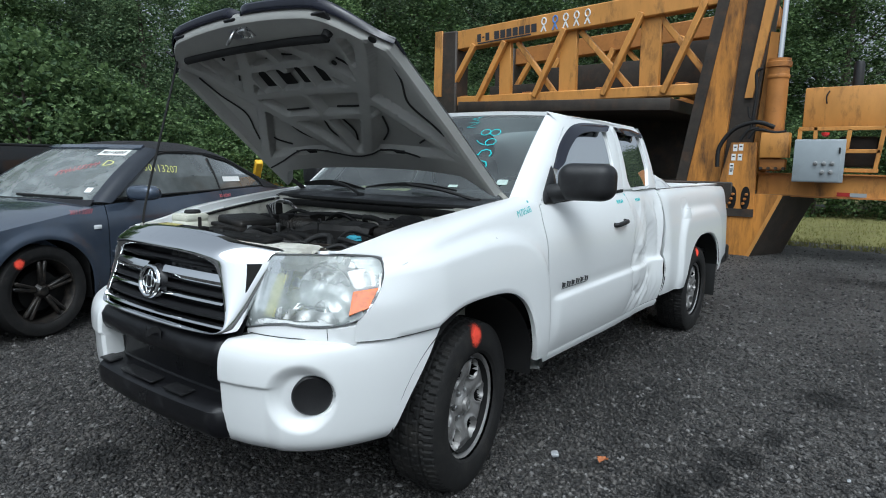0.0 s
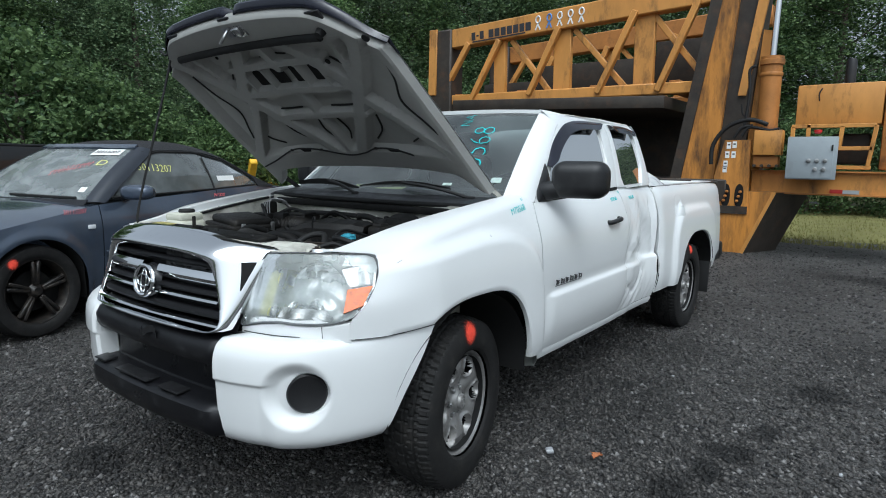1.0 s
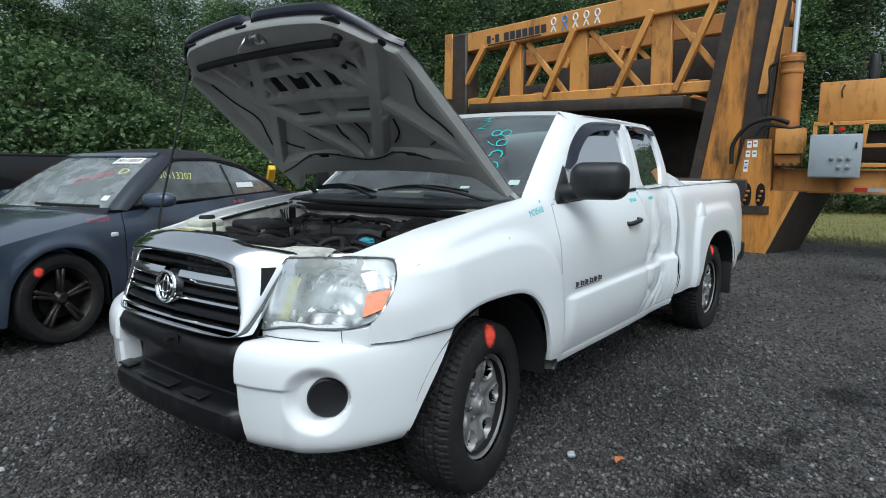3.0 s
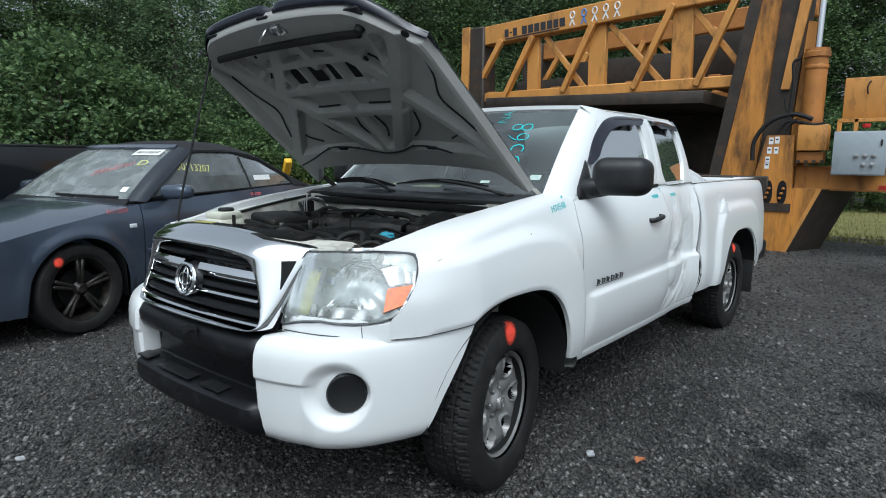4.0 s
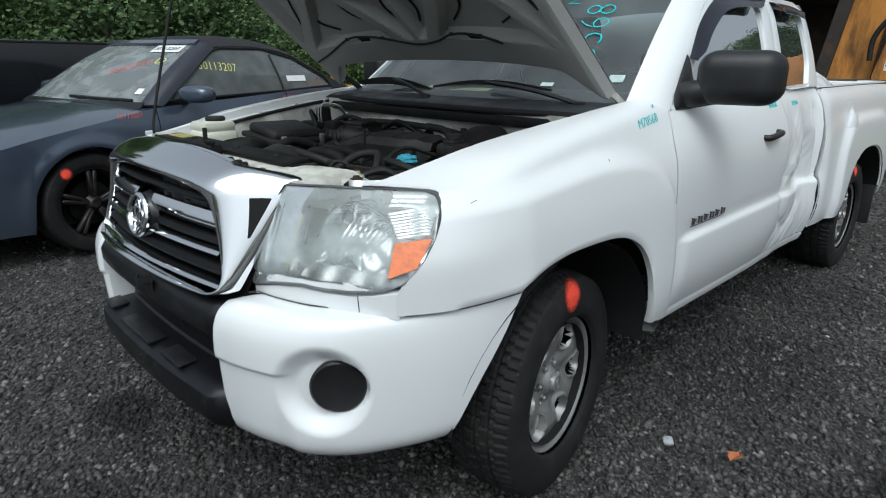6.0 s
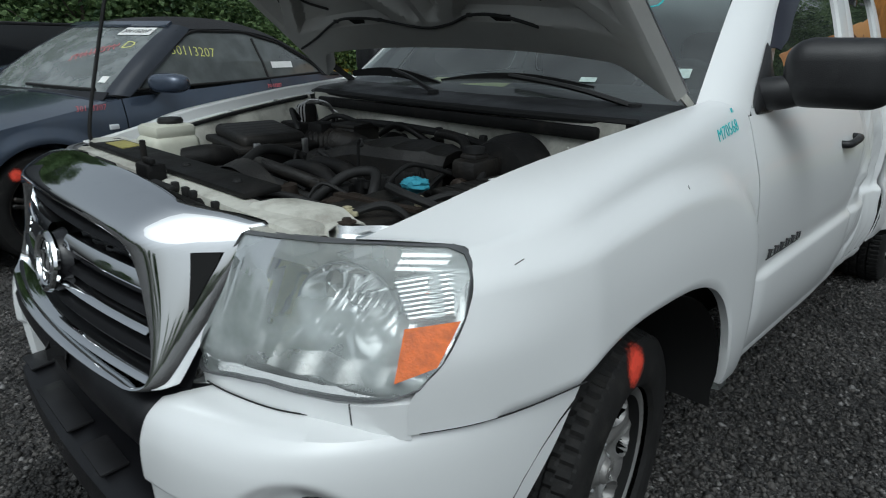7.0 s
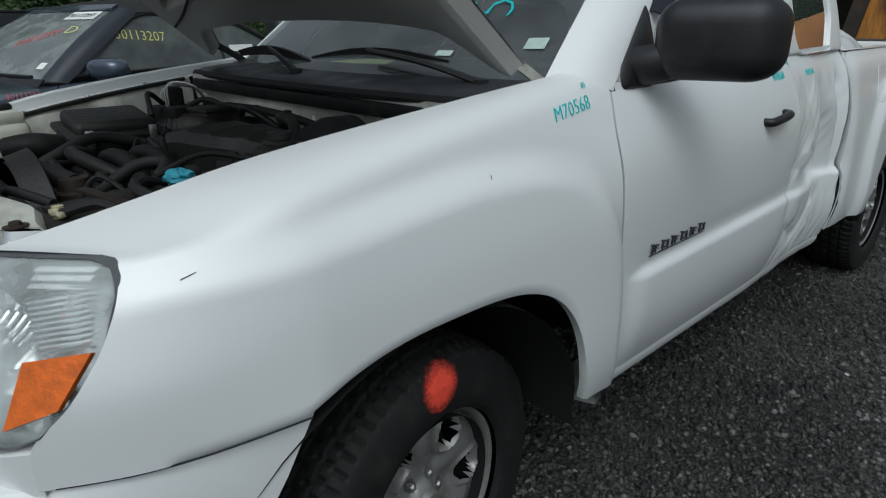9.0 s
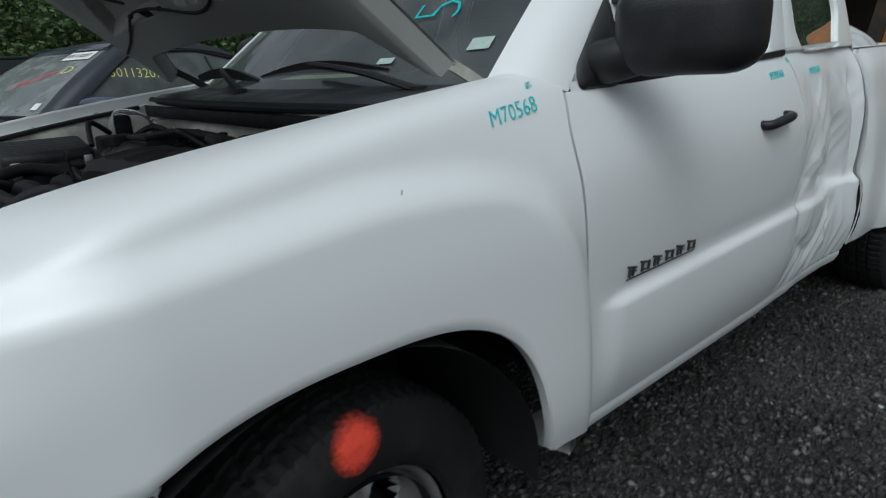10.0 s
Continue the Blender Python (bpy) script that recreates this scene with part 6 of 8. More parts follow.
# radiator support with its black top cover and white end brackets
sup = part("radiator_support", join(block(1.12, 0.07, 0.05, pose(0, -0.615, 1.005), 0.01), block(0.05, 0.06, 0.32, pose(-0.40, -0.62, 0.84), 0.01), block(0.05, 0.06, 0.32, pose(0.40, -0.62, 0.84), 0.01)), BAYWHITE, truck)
part("support_cover", block(0.86, 0.085, 0.014, pose(-0.10, -0.575, 1.040, 3, 0, 1), 0.005), BAYBLACK, sup, "dusty black plastic radiator cover")
rows = []
for x in steps(-0.46, 0.46, 28):
    zt = interp(abs(x), [0, 0.15, 0.30, 0.40, 0.486], [1.083, 1.080, 1.068, 1.050, 1.027])
    y0 = grille_y(x, zt) + 0.026 + 0.055 * smooth(0.985, 1.085, zt) ** 1.9 + corner(x, zt)
    rows.append([(x, y0 + (-0.650 - y0) * q, zt - 0.008 + (1.016 - zt) * q) for q in (0.0, 0.3, 0.7, 1.0)])
part("front_ledge", sheet(rows, 0.004), BAYBLACK, sup)
part("cover_label", block(0.12, 0.05, 0.002, pose(-0.40, -0.575, 1.0485, 3, 0, 1)), mat("faded_yellow_label", (0.35, 0.31, 0.10), 0.6, var=0.2, scale=40), sup)
for x in (-0.30, 0.0, 0.24):
    part("cover_clip", lathe([(0.001, 0.006), (0.008, 0.005), (0.010, 0.0)], 12, pose(x, -0.575, 1.048)), SEAL, sup)
# pressed bracket over the battery's front corner, with a folded top and a rusty bolt
rows = []
for k in range(9):
    t = k / 8
    x, y = 0.375 + 0.190 * t, -0.622 + 0.045 * t
    w = 0.085 - 0.030 * smooth(0.5, 1.0, t)
    h = 1.034 - 0.012 * smooth(0.6, 1.0, t)
    rows.append([(x, y - 0.012, h - 0.050), (x, y - 0.004, h - 0.006), (x + 0.004, y + 0.004, h), (x + 0.012, y + w * 0.5, h + 0.003), (x + 0.020, y + w, h - 0.002), (x + 0.022, y + w + 0.006, h - 0.010), (x + 0.022, y + w + 0.008, h - 0.045)])
brk = part("corner_bracket", sheet(rows, 0.003), BAYWHITE, sup, "dull white pressed steel bracket")
part("bracket_bolt", lathe([(0.001, 0.009), (0.008, 0.008), (0.009, 0.003), (0.017, 0.002), (0.017, 0.0)], 12, pose(0.572, -0.548, 1.026)), BAYRUST, brk)
for x, y in ((0.40, -0.60), (0.47, -0.575)):
    part("bracket_dimple", lathe([(0.001, 0.004), (0.010, 0.003), (0.016, 0.0)], 14, pose(x, y, 1.036)), BAYWHITE, brk)
for s_ in (1, -1):
    rows = []
    for x in steps(0.40, 0.765, 22):
        fy = fascia_y(x, 1.02)
        wv = 0.004 * math.sin(x * 55)
        rows.append([(s_ * x, fy + 0.014, 1.020), (s_ * x, fy + 0.030, 1.017 + wv), (s_ * (x - 0.008), fy + 0.062, 1.010), (s_ * (x - 0.010), fy + 0.070, 1.014), (s_ * (x - 0.012), fy + 0.074, 0.95)])
    shelf = part("lamp_shelf", sheet(rows if s_ > 0 else rows[::-1], 0.003), BAYWHITE, sup)
    for x in (0.47, 0.60, 0.70):
        part("shelf_bolt", lathe([(0.001, 0.008), (0.006, 0.007), (0.010, 0.001), (0.010, 0.0)], 10, pose(s_ * x, fascia_y(x, 1.02) + 0.045, 1.014)), BAYRUST, shelf)
part("lamp_strap", beam((0.640, -0.580, 1.016), (0.690, -0.500, 1.032), 0.030, 0.006, bevel=0.002), GREYBOX, sup)
part("corner_bracket", block(0.15, 0.10, 0.03, pose(-0.56, -0.56, 1.030, 0, -4, -12), 0.010), BAYWHITE, sup)
latch = part("hood_latch", join(block(0.07, 0.045, 0.06, pose(0.0, -0.655, 1.035), 0.008), block(0.012, 0.012, 0.07, pose(-0.03, -0.655, 1.075), 0.003), block(0.05, 0.012, 0.012, pose(0.02, -0.665, 1.072), 0.003)), BAYBLACK, sup)
for x in (0.12, 0.17, 0.205, 0.30):
    part("clip", block(0.016, 0.014, 0.022, pose(x, -0.654, 1.030 - 0.05 * (x - 0.1)), 0.003), SEAL, sup)
for x in (-0.42, -0.27, -0.13, 0.10, 0.25, 0.33):
    part("support_hole", lathe([(0.001, 0.0), (0.008, 0.0), (0.008, 0.003)], 14, pose(x, -0.653, 1.003, 90, 0, 0)), GAP, sup)
part("horn", lathe([(0.001, 0.02), (0.03, 0.016), (0.035, -0.01), (0.02, -0.02)], 24, pose(0.225, -0.665, 0.990, 80, 0, 0)), BAYBLACK, sup)
for x, w in ((-0.22, 0.13), (0.13, 0.10)):
    part("ledge_pocket", block(w, 0.05, 0.012, pose(x, -0.70, 1.035, 8, 0, 0), 0.004), SEAL, sup)
part("radiator", block(0.74, 0.05, 0.34, pose(0, -0.53, 0.83), 0.01), BAYBLACK, truck)
shroud = part("fan_shroud", join(block(0.66, 0.035, 0.30, pose(0, -0.485, 0.82), 0.012), lathe([(0.20, 0.0), (0.215, 0.05), (0.205, 0.055), (0.19, 0.0)], 40, pose(0.0, -0.47, 0.83, -90, 0, 0), cap=False)), BAYDUST, truck)
# bottle, with a raised neck and moulded waist
res = part("coolant_bottle", join(block(0.135, 0.150, 0.17, pose(-0.525, -0.405, 0.965, 0, 0, 6), 0.026, 3), block(0.12, 0.13, 0.04, pose(-0.525, -0.405, 1.060, 0, 0, 6), 0.014, 2)), FROST, truck, "milky white coolant bottle")
part("bottle_cap", lathe([(0.036, 0.0), (0.038, 0.010), (0.033, 0.018), (0.001, 0.019)], 24, pose(-0.53, -0.39, 1.078)), SEAL, res)
# air cleaner with stepped lid, ribs, clips and corrugated duct
box_ = part("air_cleaner", block(0.25, 0.26, 0.16, pose(-0.455, -0.13, 0.925, 0, 0, -3), 0.022, 3), BAYBLACK, truck, "dusty black air cleaner box")
lid_ = part("cleaner_lid", join(block(0.262, 0.272, 0.022, pose(-0.455, -0.13, 1.008, 0, 4, -3), 0.008, 2), block(0.22, 0.22, 0.045, pose(-0.46, -0.13, 1.030, 0, 6, -3), 0.018, 3)), BAYDUST, box_)
for k in range(6):
    part("lid_rib", block(0.010, 0.19, 0.010, pose(-0.545 + 0.034 * k, -0.13, 1.057 - 0.0035 * k, 0, 6, -3), 0.003), BAYDUST, lid_)
for y in (-0.22, -0.05):
    part("lid_clip", block(0.010, 0.022, 0.05, pose(-0.322, y, 1.0, 0, 0, -3), 0.003), CHROMEDULL, lid_)
part("snorkel", tube(bend([(-0.40, -0.26, 0.97), (-0.39, -0.34, 0.99), (-0.43, -0.40, 0.98)], 6), 0.036, 14), BAYBLACK, box_)
part("meter", block(0.07, 0.07, 0.06, pose(-0.37, 0.05, 1.035, 0, 0, 10), 0.012), BAYBLACK, box_)
duct = bend([(-0.40, 0.02, 0.99), (-0.30, 0.07, 1.0), (-0.18, 0.06, 0.99), (-0.06, 0.0, 0.985)], 12)
part("intake_duct", tube(duct, [0.044 + 0.006 * (k % 2) for k in range(len(duct))], 18), BAYDUST, truck)
# engine: block, valve cover, resonator, runners, front drive
eng = part("engine", block(0.50, 0.54, 0.26, pose(0.02, -0.08, 0.78), 0.04, 2), BAYRUST, truck, "grimy engine with black plastic resonator")
rows = []
for i in range(29):
    u = i / 28
    cx = -0.24 + 0.52 * u
    hw = 0.055 + 0.060 * smooth(0.0, 0.45, u) - 0.045 * smooth(0.75, 1.0, u)
    top = 0.995 + 0.060 * smooth(0.0, 0.55, u) - 0.010 * smooth(0.8, 1.0, u)
    cy = -0.05 + 0.10 * u
    rib_ = 0.005 if i % 5 == 0 else 0.0
    rows.append([(cx, cy - hw, 0.945), (cx, cy - hw, top - 0.030), (cx, cy - hw * 0.82, top - 0.006 + rib_), (cx, cy - hw * 0.3, top + 0.004 + rib_), (cx, cy + hw * 0.4, top + 0.002 + rib_), (cx, cy + hw * 0.85, top - 0.012), (cx, cy + hw, top - 0.035), (cx, cy + hw, 0.945)])
rows = [[(p[0] + 0.02, p[1], p[2] - 0.02) for p in rows[0]]] + rows + [[(p[0] - 0.01, p[1], p[2] - 0.03) for p in rows[-1]]]
part("resonator", sheet(rows, wrap=True), BAYDUST, eng, "dusty black air resonator", angle=25)
part("valve_cover", block(0.16, 0.44, 0.07, pose(-0.12, -0.10, 0.935, 0, -8, 0), 0.022, 3), BAYBLACK, eng)
part("valve_cover", block(0.16, 0.44, 0.07, pose(0.17, -0.10, 0.925, 0, 8, 0), 0.022, 3), BAYBLACK, eng)
part("oil_cap", lathe([(0.030, 0.0), (0.030, 0.016), (0.022, 0.022), (0.001, 0.022)], 8, pose(0.16, -0.26, 0.965)), SEAL, eng)
for k in range(5):
    y = -0.24 + 0.075 * k
    part("intake_runner", tube(bend([(-0.19, y, 0.93), (-0.10, y, 0.985), (0.03, y + 0.01, 0.99), (0.12, y + 0.01, 0.94)], 6), 0.022, 10), BAYBLACK, eng)
    part("coil", join(block(0.03, 0.028, 0.04, pose(0.19, y + 0.02, 0.975, 0, 8, 0), 0.006), block(0.02, 0.02, 0.02, pose(0.215, y + 0.02, 0.985), 0.004)), SEAL, eng)
for x, y, z, r in ((0.02, -0.40, 0.86, 0.07), (0.19, -0.39, 0.90, 0.05), (-0.17, -0.39, 0.90, 0.05)):
    part("pulley", lathe([(0.015, 0.02), (r * 0.5, 0.015), (r * 0.55, 0.02), (r, 0.022), (r * 0.94, 0.008), (r, -0.010), (r * 0.5, -0.015)], 30, pose(x, y, z, 90, 0, 0)), BAYRUST, eng)
part("alternator", lathe([(0.02, 0.07), (0.055, 0.06), (0.062, 0.03), (0.062, -0.03), (0.05, -0.06), (0.02, -0.065)], 26, pose(0.235, -0.30, 0.915, 90, 0, 0)), BAYRUST, eng)
part("thermostat", lathe([(0.001, 0.03), (0.03, 0.026), (0.034, 0.0), (0.045, -0.005), (0.045, -0.02)], 20, pose(0.06, -0.36, 0.955)), BAYRUST, eng)
part("dipstick", tube(bend([(0.10, -0.16, 0.96), (0.115, -0.17, 1.03), (0.125, -0.175, 1.075), (0.138, -0.175, 1.085), (0.140, -0.175, 1.070), (0.128, -0.174, 1.066)], 5), 0.004, 7), SEAL, eng)
rh = random.Random(21)
for a, r, m_ in (([(-0.20, -0.50, 0.95), (-0.14, -0.44, 0.985), (-0.03, -0.40, 0.985), (0.06, -0.36, 0.965)], 0.024, SEAL),
                 ([(0.15, -0.36, 0.94), (0.19, -0.27, 1.01), (0.24, -0.22, 1.02), (0.29, -0.26, 0.99), (0.30, -0.30, 0.93)], 0.013, SEAL),
                 ([(-0.30, -0.05, 0.96), (-0.29, -0.20, 1.01), (-0.22, -0.33, 0.985), (-0.20, -0.46, 0.92)], 0.016, SEAL),
                 ([(-0.26, -0.24, 0.97), (-0.14, -0.31, 1.0), (0.0, -0.29, 0.985), (0.10, -0.24, 0.955)], 0.018, BAYDUST),
                 ([(-0.24, -0.28, 0.95), (-0.12, -0.36, 0.975), (0.02, -0.34, 0.96), (0.10, -0.30, 0.94)], 0.014, BAYBLACK),
                 ([(0.30, 0.12, 1.02), (0.38, 0.05, 1.04), (0.46, -0.08, 1.01), (0.55, -0.20, 0.99)], 0.009, SEAL),
                 ([(0.05, 0.20, 1.03), (0.12, 0.13, 1.07), (0.24, 0.10, 1.065), (0.34, 0.02, 1.02)], 0.014, BAYDUST),
                 ([(-0.50, 0.10, 1.03), (-0.45, 0.16, 1.07), (-0.36, 0.18, 1.06), (-0.25, 0.17, 1.03)], 0.009, SEAL),
                 ([(-0.52, 0.06, 1.06), (-0.47, 0.0, 1.10), (-0.40, -0.02, 1.04)], 0.008, SEAL),
                 ([(-0.2, 0.17, 1.03), (-0.05, 0.12, 1.08), (0.05, 0.16, 1.03)], 0.010, BAYBLACK),
                 ([(0.34, 0.0, 0.99), (0.31, -0.15, 1.04), (0.36, -0.28, 1.02)], 0.006, SEAL),
                 ([(0.36, -0.46, 1.0), (0.28, -0.50, 1.015), (0.15, -0.50, 0.99)], 0.009, SEAL)):
    part("hose", tube(bend(a, 9), r, 10), m_, eng)
for k in range(16):
    x, y = rh.uniform(-0.30, 0.36), rh.uniform(-0.42, 0.16)
    q = [(x, y, 0.93 + 0.05 * rh.random()), (x + rh.uniform(-0.07, 0.07), y + rh.uniform(-0.06, 0.06), 0.99 + 0.03 * rh.random()), (x + rh.uniform(-0.15, 0.15), y + rh.uniform(-0.12, 0.12), 0.95)]
    part("wire", tube(bend(q, 7), rh.choice((0.0035, 0.005, 0.007)), 6), rh.choice((SEAL, BAYDUST, BAYBLACK)), eng)
for k in range(7):
    part("connector", block(0.03, 0.022, 0.02, pose(rh.uniform(-0.25, 0.34), rh.uniform(-0.38, 0.12), rh.uniform(0.975, 1.0), rh.uniform(-20, 20), rh.uniform(-20, 20), rh.uniform(0, 90)), 0.004), rh.choice((BAYDUST, GREYBOX, SEAL)), eng)
# firewall loom on clips, heater pipes, pressed ribs and holes
for k in range(6):
    x = -0.48 + 0.18 * k
    part("loom_clip", block(0.022, 0.018, 0.030, pose(x, 0.185, 1.052 + 0.012 * math.cos(x * 4), 0, 0, 0), 0.004), SEAL, fw)
    part("firewall_rib", block(0.012, 0.012, 0.16, pose(x + 0.09, 0.212, 0.99), 0.005), BAYWHITE, fw)
for x, r in ((-0.12, 0.022), (0.02, 0.022), (0.17, 0.035)):
    part("grommet", lathe([(0.001, 0.012), (r * 0.7, 0.012), (r, 0.004), (r, 0.0)], 18, pose(x, 0.205, 1.02, 90, 0, 0)), SEAL, fw)
part("heater_pipe", tube(bend([(0.02, 0.20, 1.02), (0.02, 0.14, 1.03), (0.06, 0.08, 1.0), (0.10, 0.0, 0.96)], 7), 0.014, 10), BAYBLACK, fw)
part("heater_pipe", tube(bend([(-0.12, 0.20, 1.02), (-0.12, 0.14, 1.035), (-0.10, 0.06, 1.0), (-0.05, 0.0, 0.96)], 7), 0.014, 10), BAYBLACK, fw)
# brake booster, reservoir, fuse box, battery on the driver's side
part("brake_booster", lathe([(0.03, 0.10), (0.10, 0.08), (0.115, 0.03), (0.115, -0.03), (0.09, -0.06), (0.03, -0.07)], 36, pose(0.40, 0.13, 0.985, 90, 0, 0)), BAYBLACK, truck)
mc = part("master_cylinder", lathe([(0.020, 0.0), (0.026, 0.02), (0.026, 0.12), (0.018, 0.13)], 20, pose(0.40, 0.03, 0.985, 90, 0, 0)), BAYRUST, truck)
part("brake_reservoir", join(block(0.075, 0.12, 0.05, pose(0.40, -0.02, 1.030, 0, 0, 4), 0.014), block(0.05, 0.06, 0.02, pose(0.40, -0.03, 1.058, 0, 0, 4), 0.008)), BAYDUST, mc)
part("reservoir_cap", lathe([(0.026, 0.0), (0.026, 0.014), (0.001, 0.016)], 18, pose(0.40, -0.03, 1.068)), SEAL, mc)
fus = part("fuse_box", join(block(0.14, 0.22, 0.08, pose(0.53, -0.12, 0.98), 0.012, 2), block(0.148, 0.228, 0.012, pose(0.53, -0.12, 1.012), 0.004)), BAYDUST, truck)
for k in range(4):
    part("box_rib", block(0.12, 0.006, 0.006, pose(0.53, -0.20 + 0.05 * k, 1.021), 0.002), BAYDUST, fus)
part("fuse_label", block(0.03, 0.05, 0.002, pose(0.50, -0.05, 1.0205)), PAPER, fus)
bat = part("battery", block(0.18, 0.25, 0.17, pose(0.45, -0.385, 0.90, 0, 0, 8), 0.010), BAYBLACK, truck, "dusty black battery with corroded terminals")
CORRODED = mat("corroded_brass", (0.45, 0.41, 0.27), 0.8, var=0.4, scale=60, bump=0.4, bscale=120, dirt=(0.12, 0.09, 0.06), dirt_amt=0.8, dirt_scale=30)
part("battery_lid", join(block(0.188, 0.258, 0.022, pose(0.45, -0.385, 0.992, 0, 0, 8), 0.006), block(0.060, 0.20, 0.014, pose(0.43, -0.385, 1.006, 0, 0, 8), 0.004)), BAYDUST, bat)
for x, y in ((0.505, -0.315), (0.475, -0.475)):
    part("terminal", join(lathe([(0.010, 0.0), (0.009, 0.020), (0.001, 0.021)], 14, pose(x, y, 1.003)), block(0.030, 0.020, 0.012, pose(x + 0.008, y, 1.014, 0, 0, 30), 0.004), block(0.012, 0.030, 0.010, pose(x + 0.022, y + 0.006, 1.014, 0, 0, 30), 0.003)), CORRODED, bat)
    part("battery_cable", tube(bend([(x + 0.02, y, 1.014), (x + 0.055, y + 0.05, 1.028), (x + 0.09, y + 0.08, 0.995), (x + 0.10, y + 0.08, 0.92)], 6), 0.008, 8), SEAL, bat)
part("battery_bar", beam((0.35, -0.41, 1.016), (0.57, -0.375, 1.016), 0.020, 0.006), BAYRUST, bat)
part("battery_lead", tube(bend([(0.36, -0.26, 1.0), (0.43, -0.33, 1.032), (0.52, -0.36, 1.034), (0.60, -0.30, 1.0)], 8), 0.010, 8), SEAL, bat)
part("abs_unit", join(block(0.13, 0.12, 0.10, pose(-0.54, 0.09, 1.0), 0.01), block(0.06, 0.05, 0.07, pose(-0.53, 0.10, 1.075), 0.01)), BAYBLACK, truck)
for k in range(4):
    part("brake_line", tube(bend([(-0.56 + 0.02 * k, 0.07, 1.05), (-0.56 + 0.02 * k, 0.08, 1.10 + 0.008 * k), (-0.52 + 0.02 * k, 0.15, 1.11), (-0.47, 0.19, 1.08 - 0.02 * k)], 6), 0.0032, 6), CHROMEDULL, truck)
part("relay_box", join(block(0.10, 0.15, 0.07, pose(-0.29, 0.14, 1.02, 0, 0, 12), 0.01), block(0.104, 0.154, 0.014, pose(-0.29, 0.14, 1.058, 0, 0, 12), 0.005)), BAYDUST, truck)
rag_rows = []
for i in range(17):
    rag_rows.append([(0.435 + 0.036 * math.cos(2 * math.pi * k / 22) * math.sin(math.pi * i / 16) * (1 + 0.5 * noise.noise(Vector((k * 0.6, i * 0.5, 0)))), -0.262 + 0.026 * math.sin(2 * math.pi * k / 22) * math.sin(math.pi * i / 16) * (1 + 0.5 * noise.noise(Vector((k * 0.7, i * 0.5, 5)))), 1.008 + 0.015 * -math.cos(math.pi * i / 16) * (1 + 0.6 * noise.noise(Vector((k * 0.5, i * 0.4, 9)))) + 0.02) for k in range(22)])
rag = part("shop_cloth", sheet(rag_rows, wrap=True), TEALRAG, None)
tagged(rag, "crumpled blue shop cloth lying in the engine bay", "cloth")


# ---- dark convertible beside the truck ----
aud = thing("convertible_car", "dark blue-grey convertible with black soft top on gravel", "car", pose(-3.655, -0.46, 0.012, 0, 0, 14.5) @ pose(0, -0.115, 0))
A_R, A_F, A_WB = 0.392, 0.115, 2.70


def a_w(y):
    return spline(y, [-0.86, -0.80, -0.66, -0.4, 0.0, 0.8, 2.0, 2.7, 3.3, 3.6, 3.72], [0.30, 0.52, 0.72, 0.84, 0.885, 0.89, 0.89, 0.885, 0.84, 0.70, 0.5])


def a_side(y, z):
    k = spline(z, [0.18, 0.30, 0.42, 0.56, 0.70, 0.82, 0.90, 0.98, 1.06], [0.93, 0.965, 0.985, 0.995, 1.0, 0.992, 0.972, 0.945, 0.915])
    fl = 0.018 * max(math.exp(-((math.hypot(y - A_F, z - 0.33) - 0.41) / 0.05) ** 2), math.exp(-((math.hypot(y - A_WB, z - 0.33) - 0.41) / 0.05) ** 2))
    return a_w(y) * k + fl


def a_shoulder(y):
    return spline(y, [-0.86, -0.6, -0.2, 0.3, 0.7, 1.5, 2.4, 3.0, 3.5, 3.72], [0.62, 0.70, 0.80, 0.885, 0.945, 0.985, 1.03, 1.02, 0.96, 0.85])


def a_low(y):
    for c in (A_F, A_WB):
        d = abs(y - c)
        if d < A_R:
            return max(0.20, 0.33 + (A_R ** 2 - d * d) ** 0.5)
    return 0.20


def a_panel(y0, y1, n, m=18, low=None):
    rows = []
    for i in range(n + 1):
        y = y0 + (y1 - y0) * i / n
        lo, hi = a_low(y), a_shoulder(y)
        rows.append([(a_side(y, lo + (hi - lo) * j / m), y, lo + (hi - lo) * j / m) for j in range(m + 1)])
    t = lambda c, d: [(p[0] - 0.015, p[1] + d, p[2]) for p in c]
    return sheet([t(rows[0], 0.001)] + rows + [t(rows[-1], -0.001)])


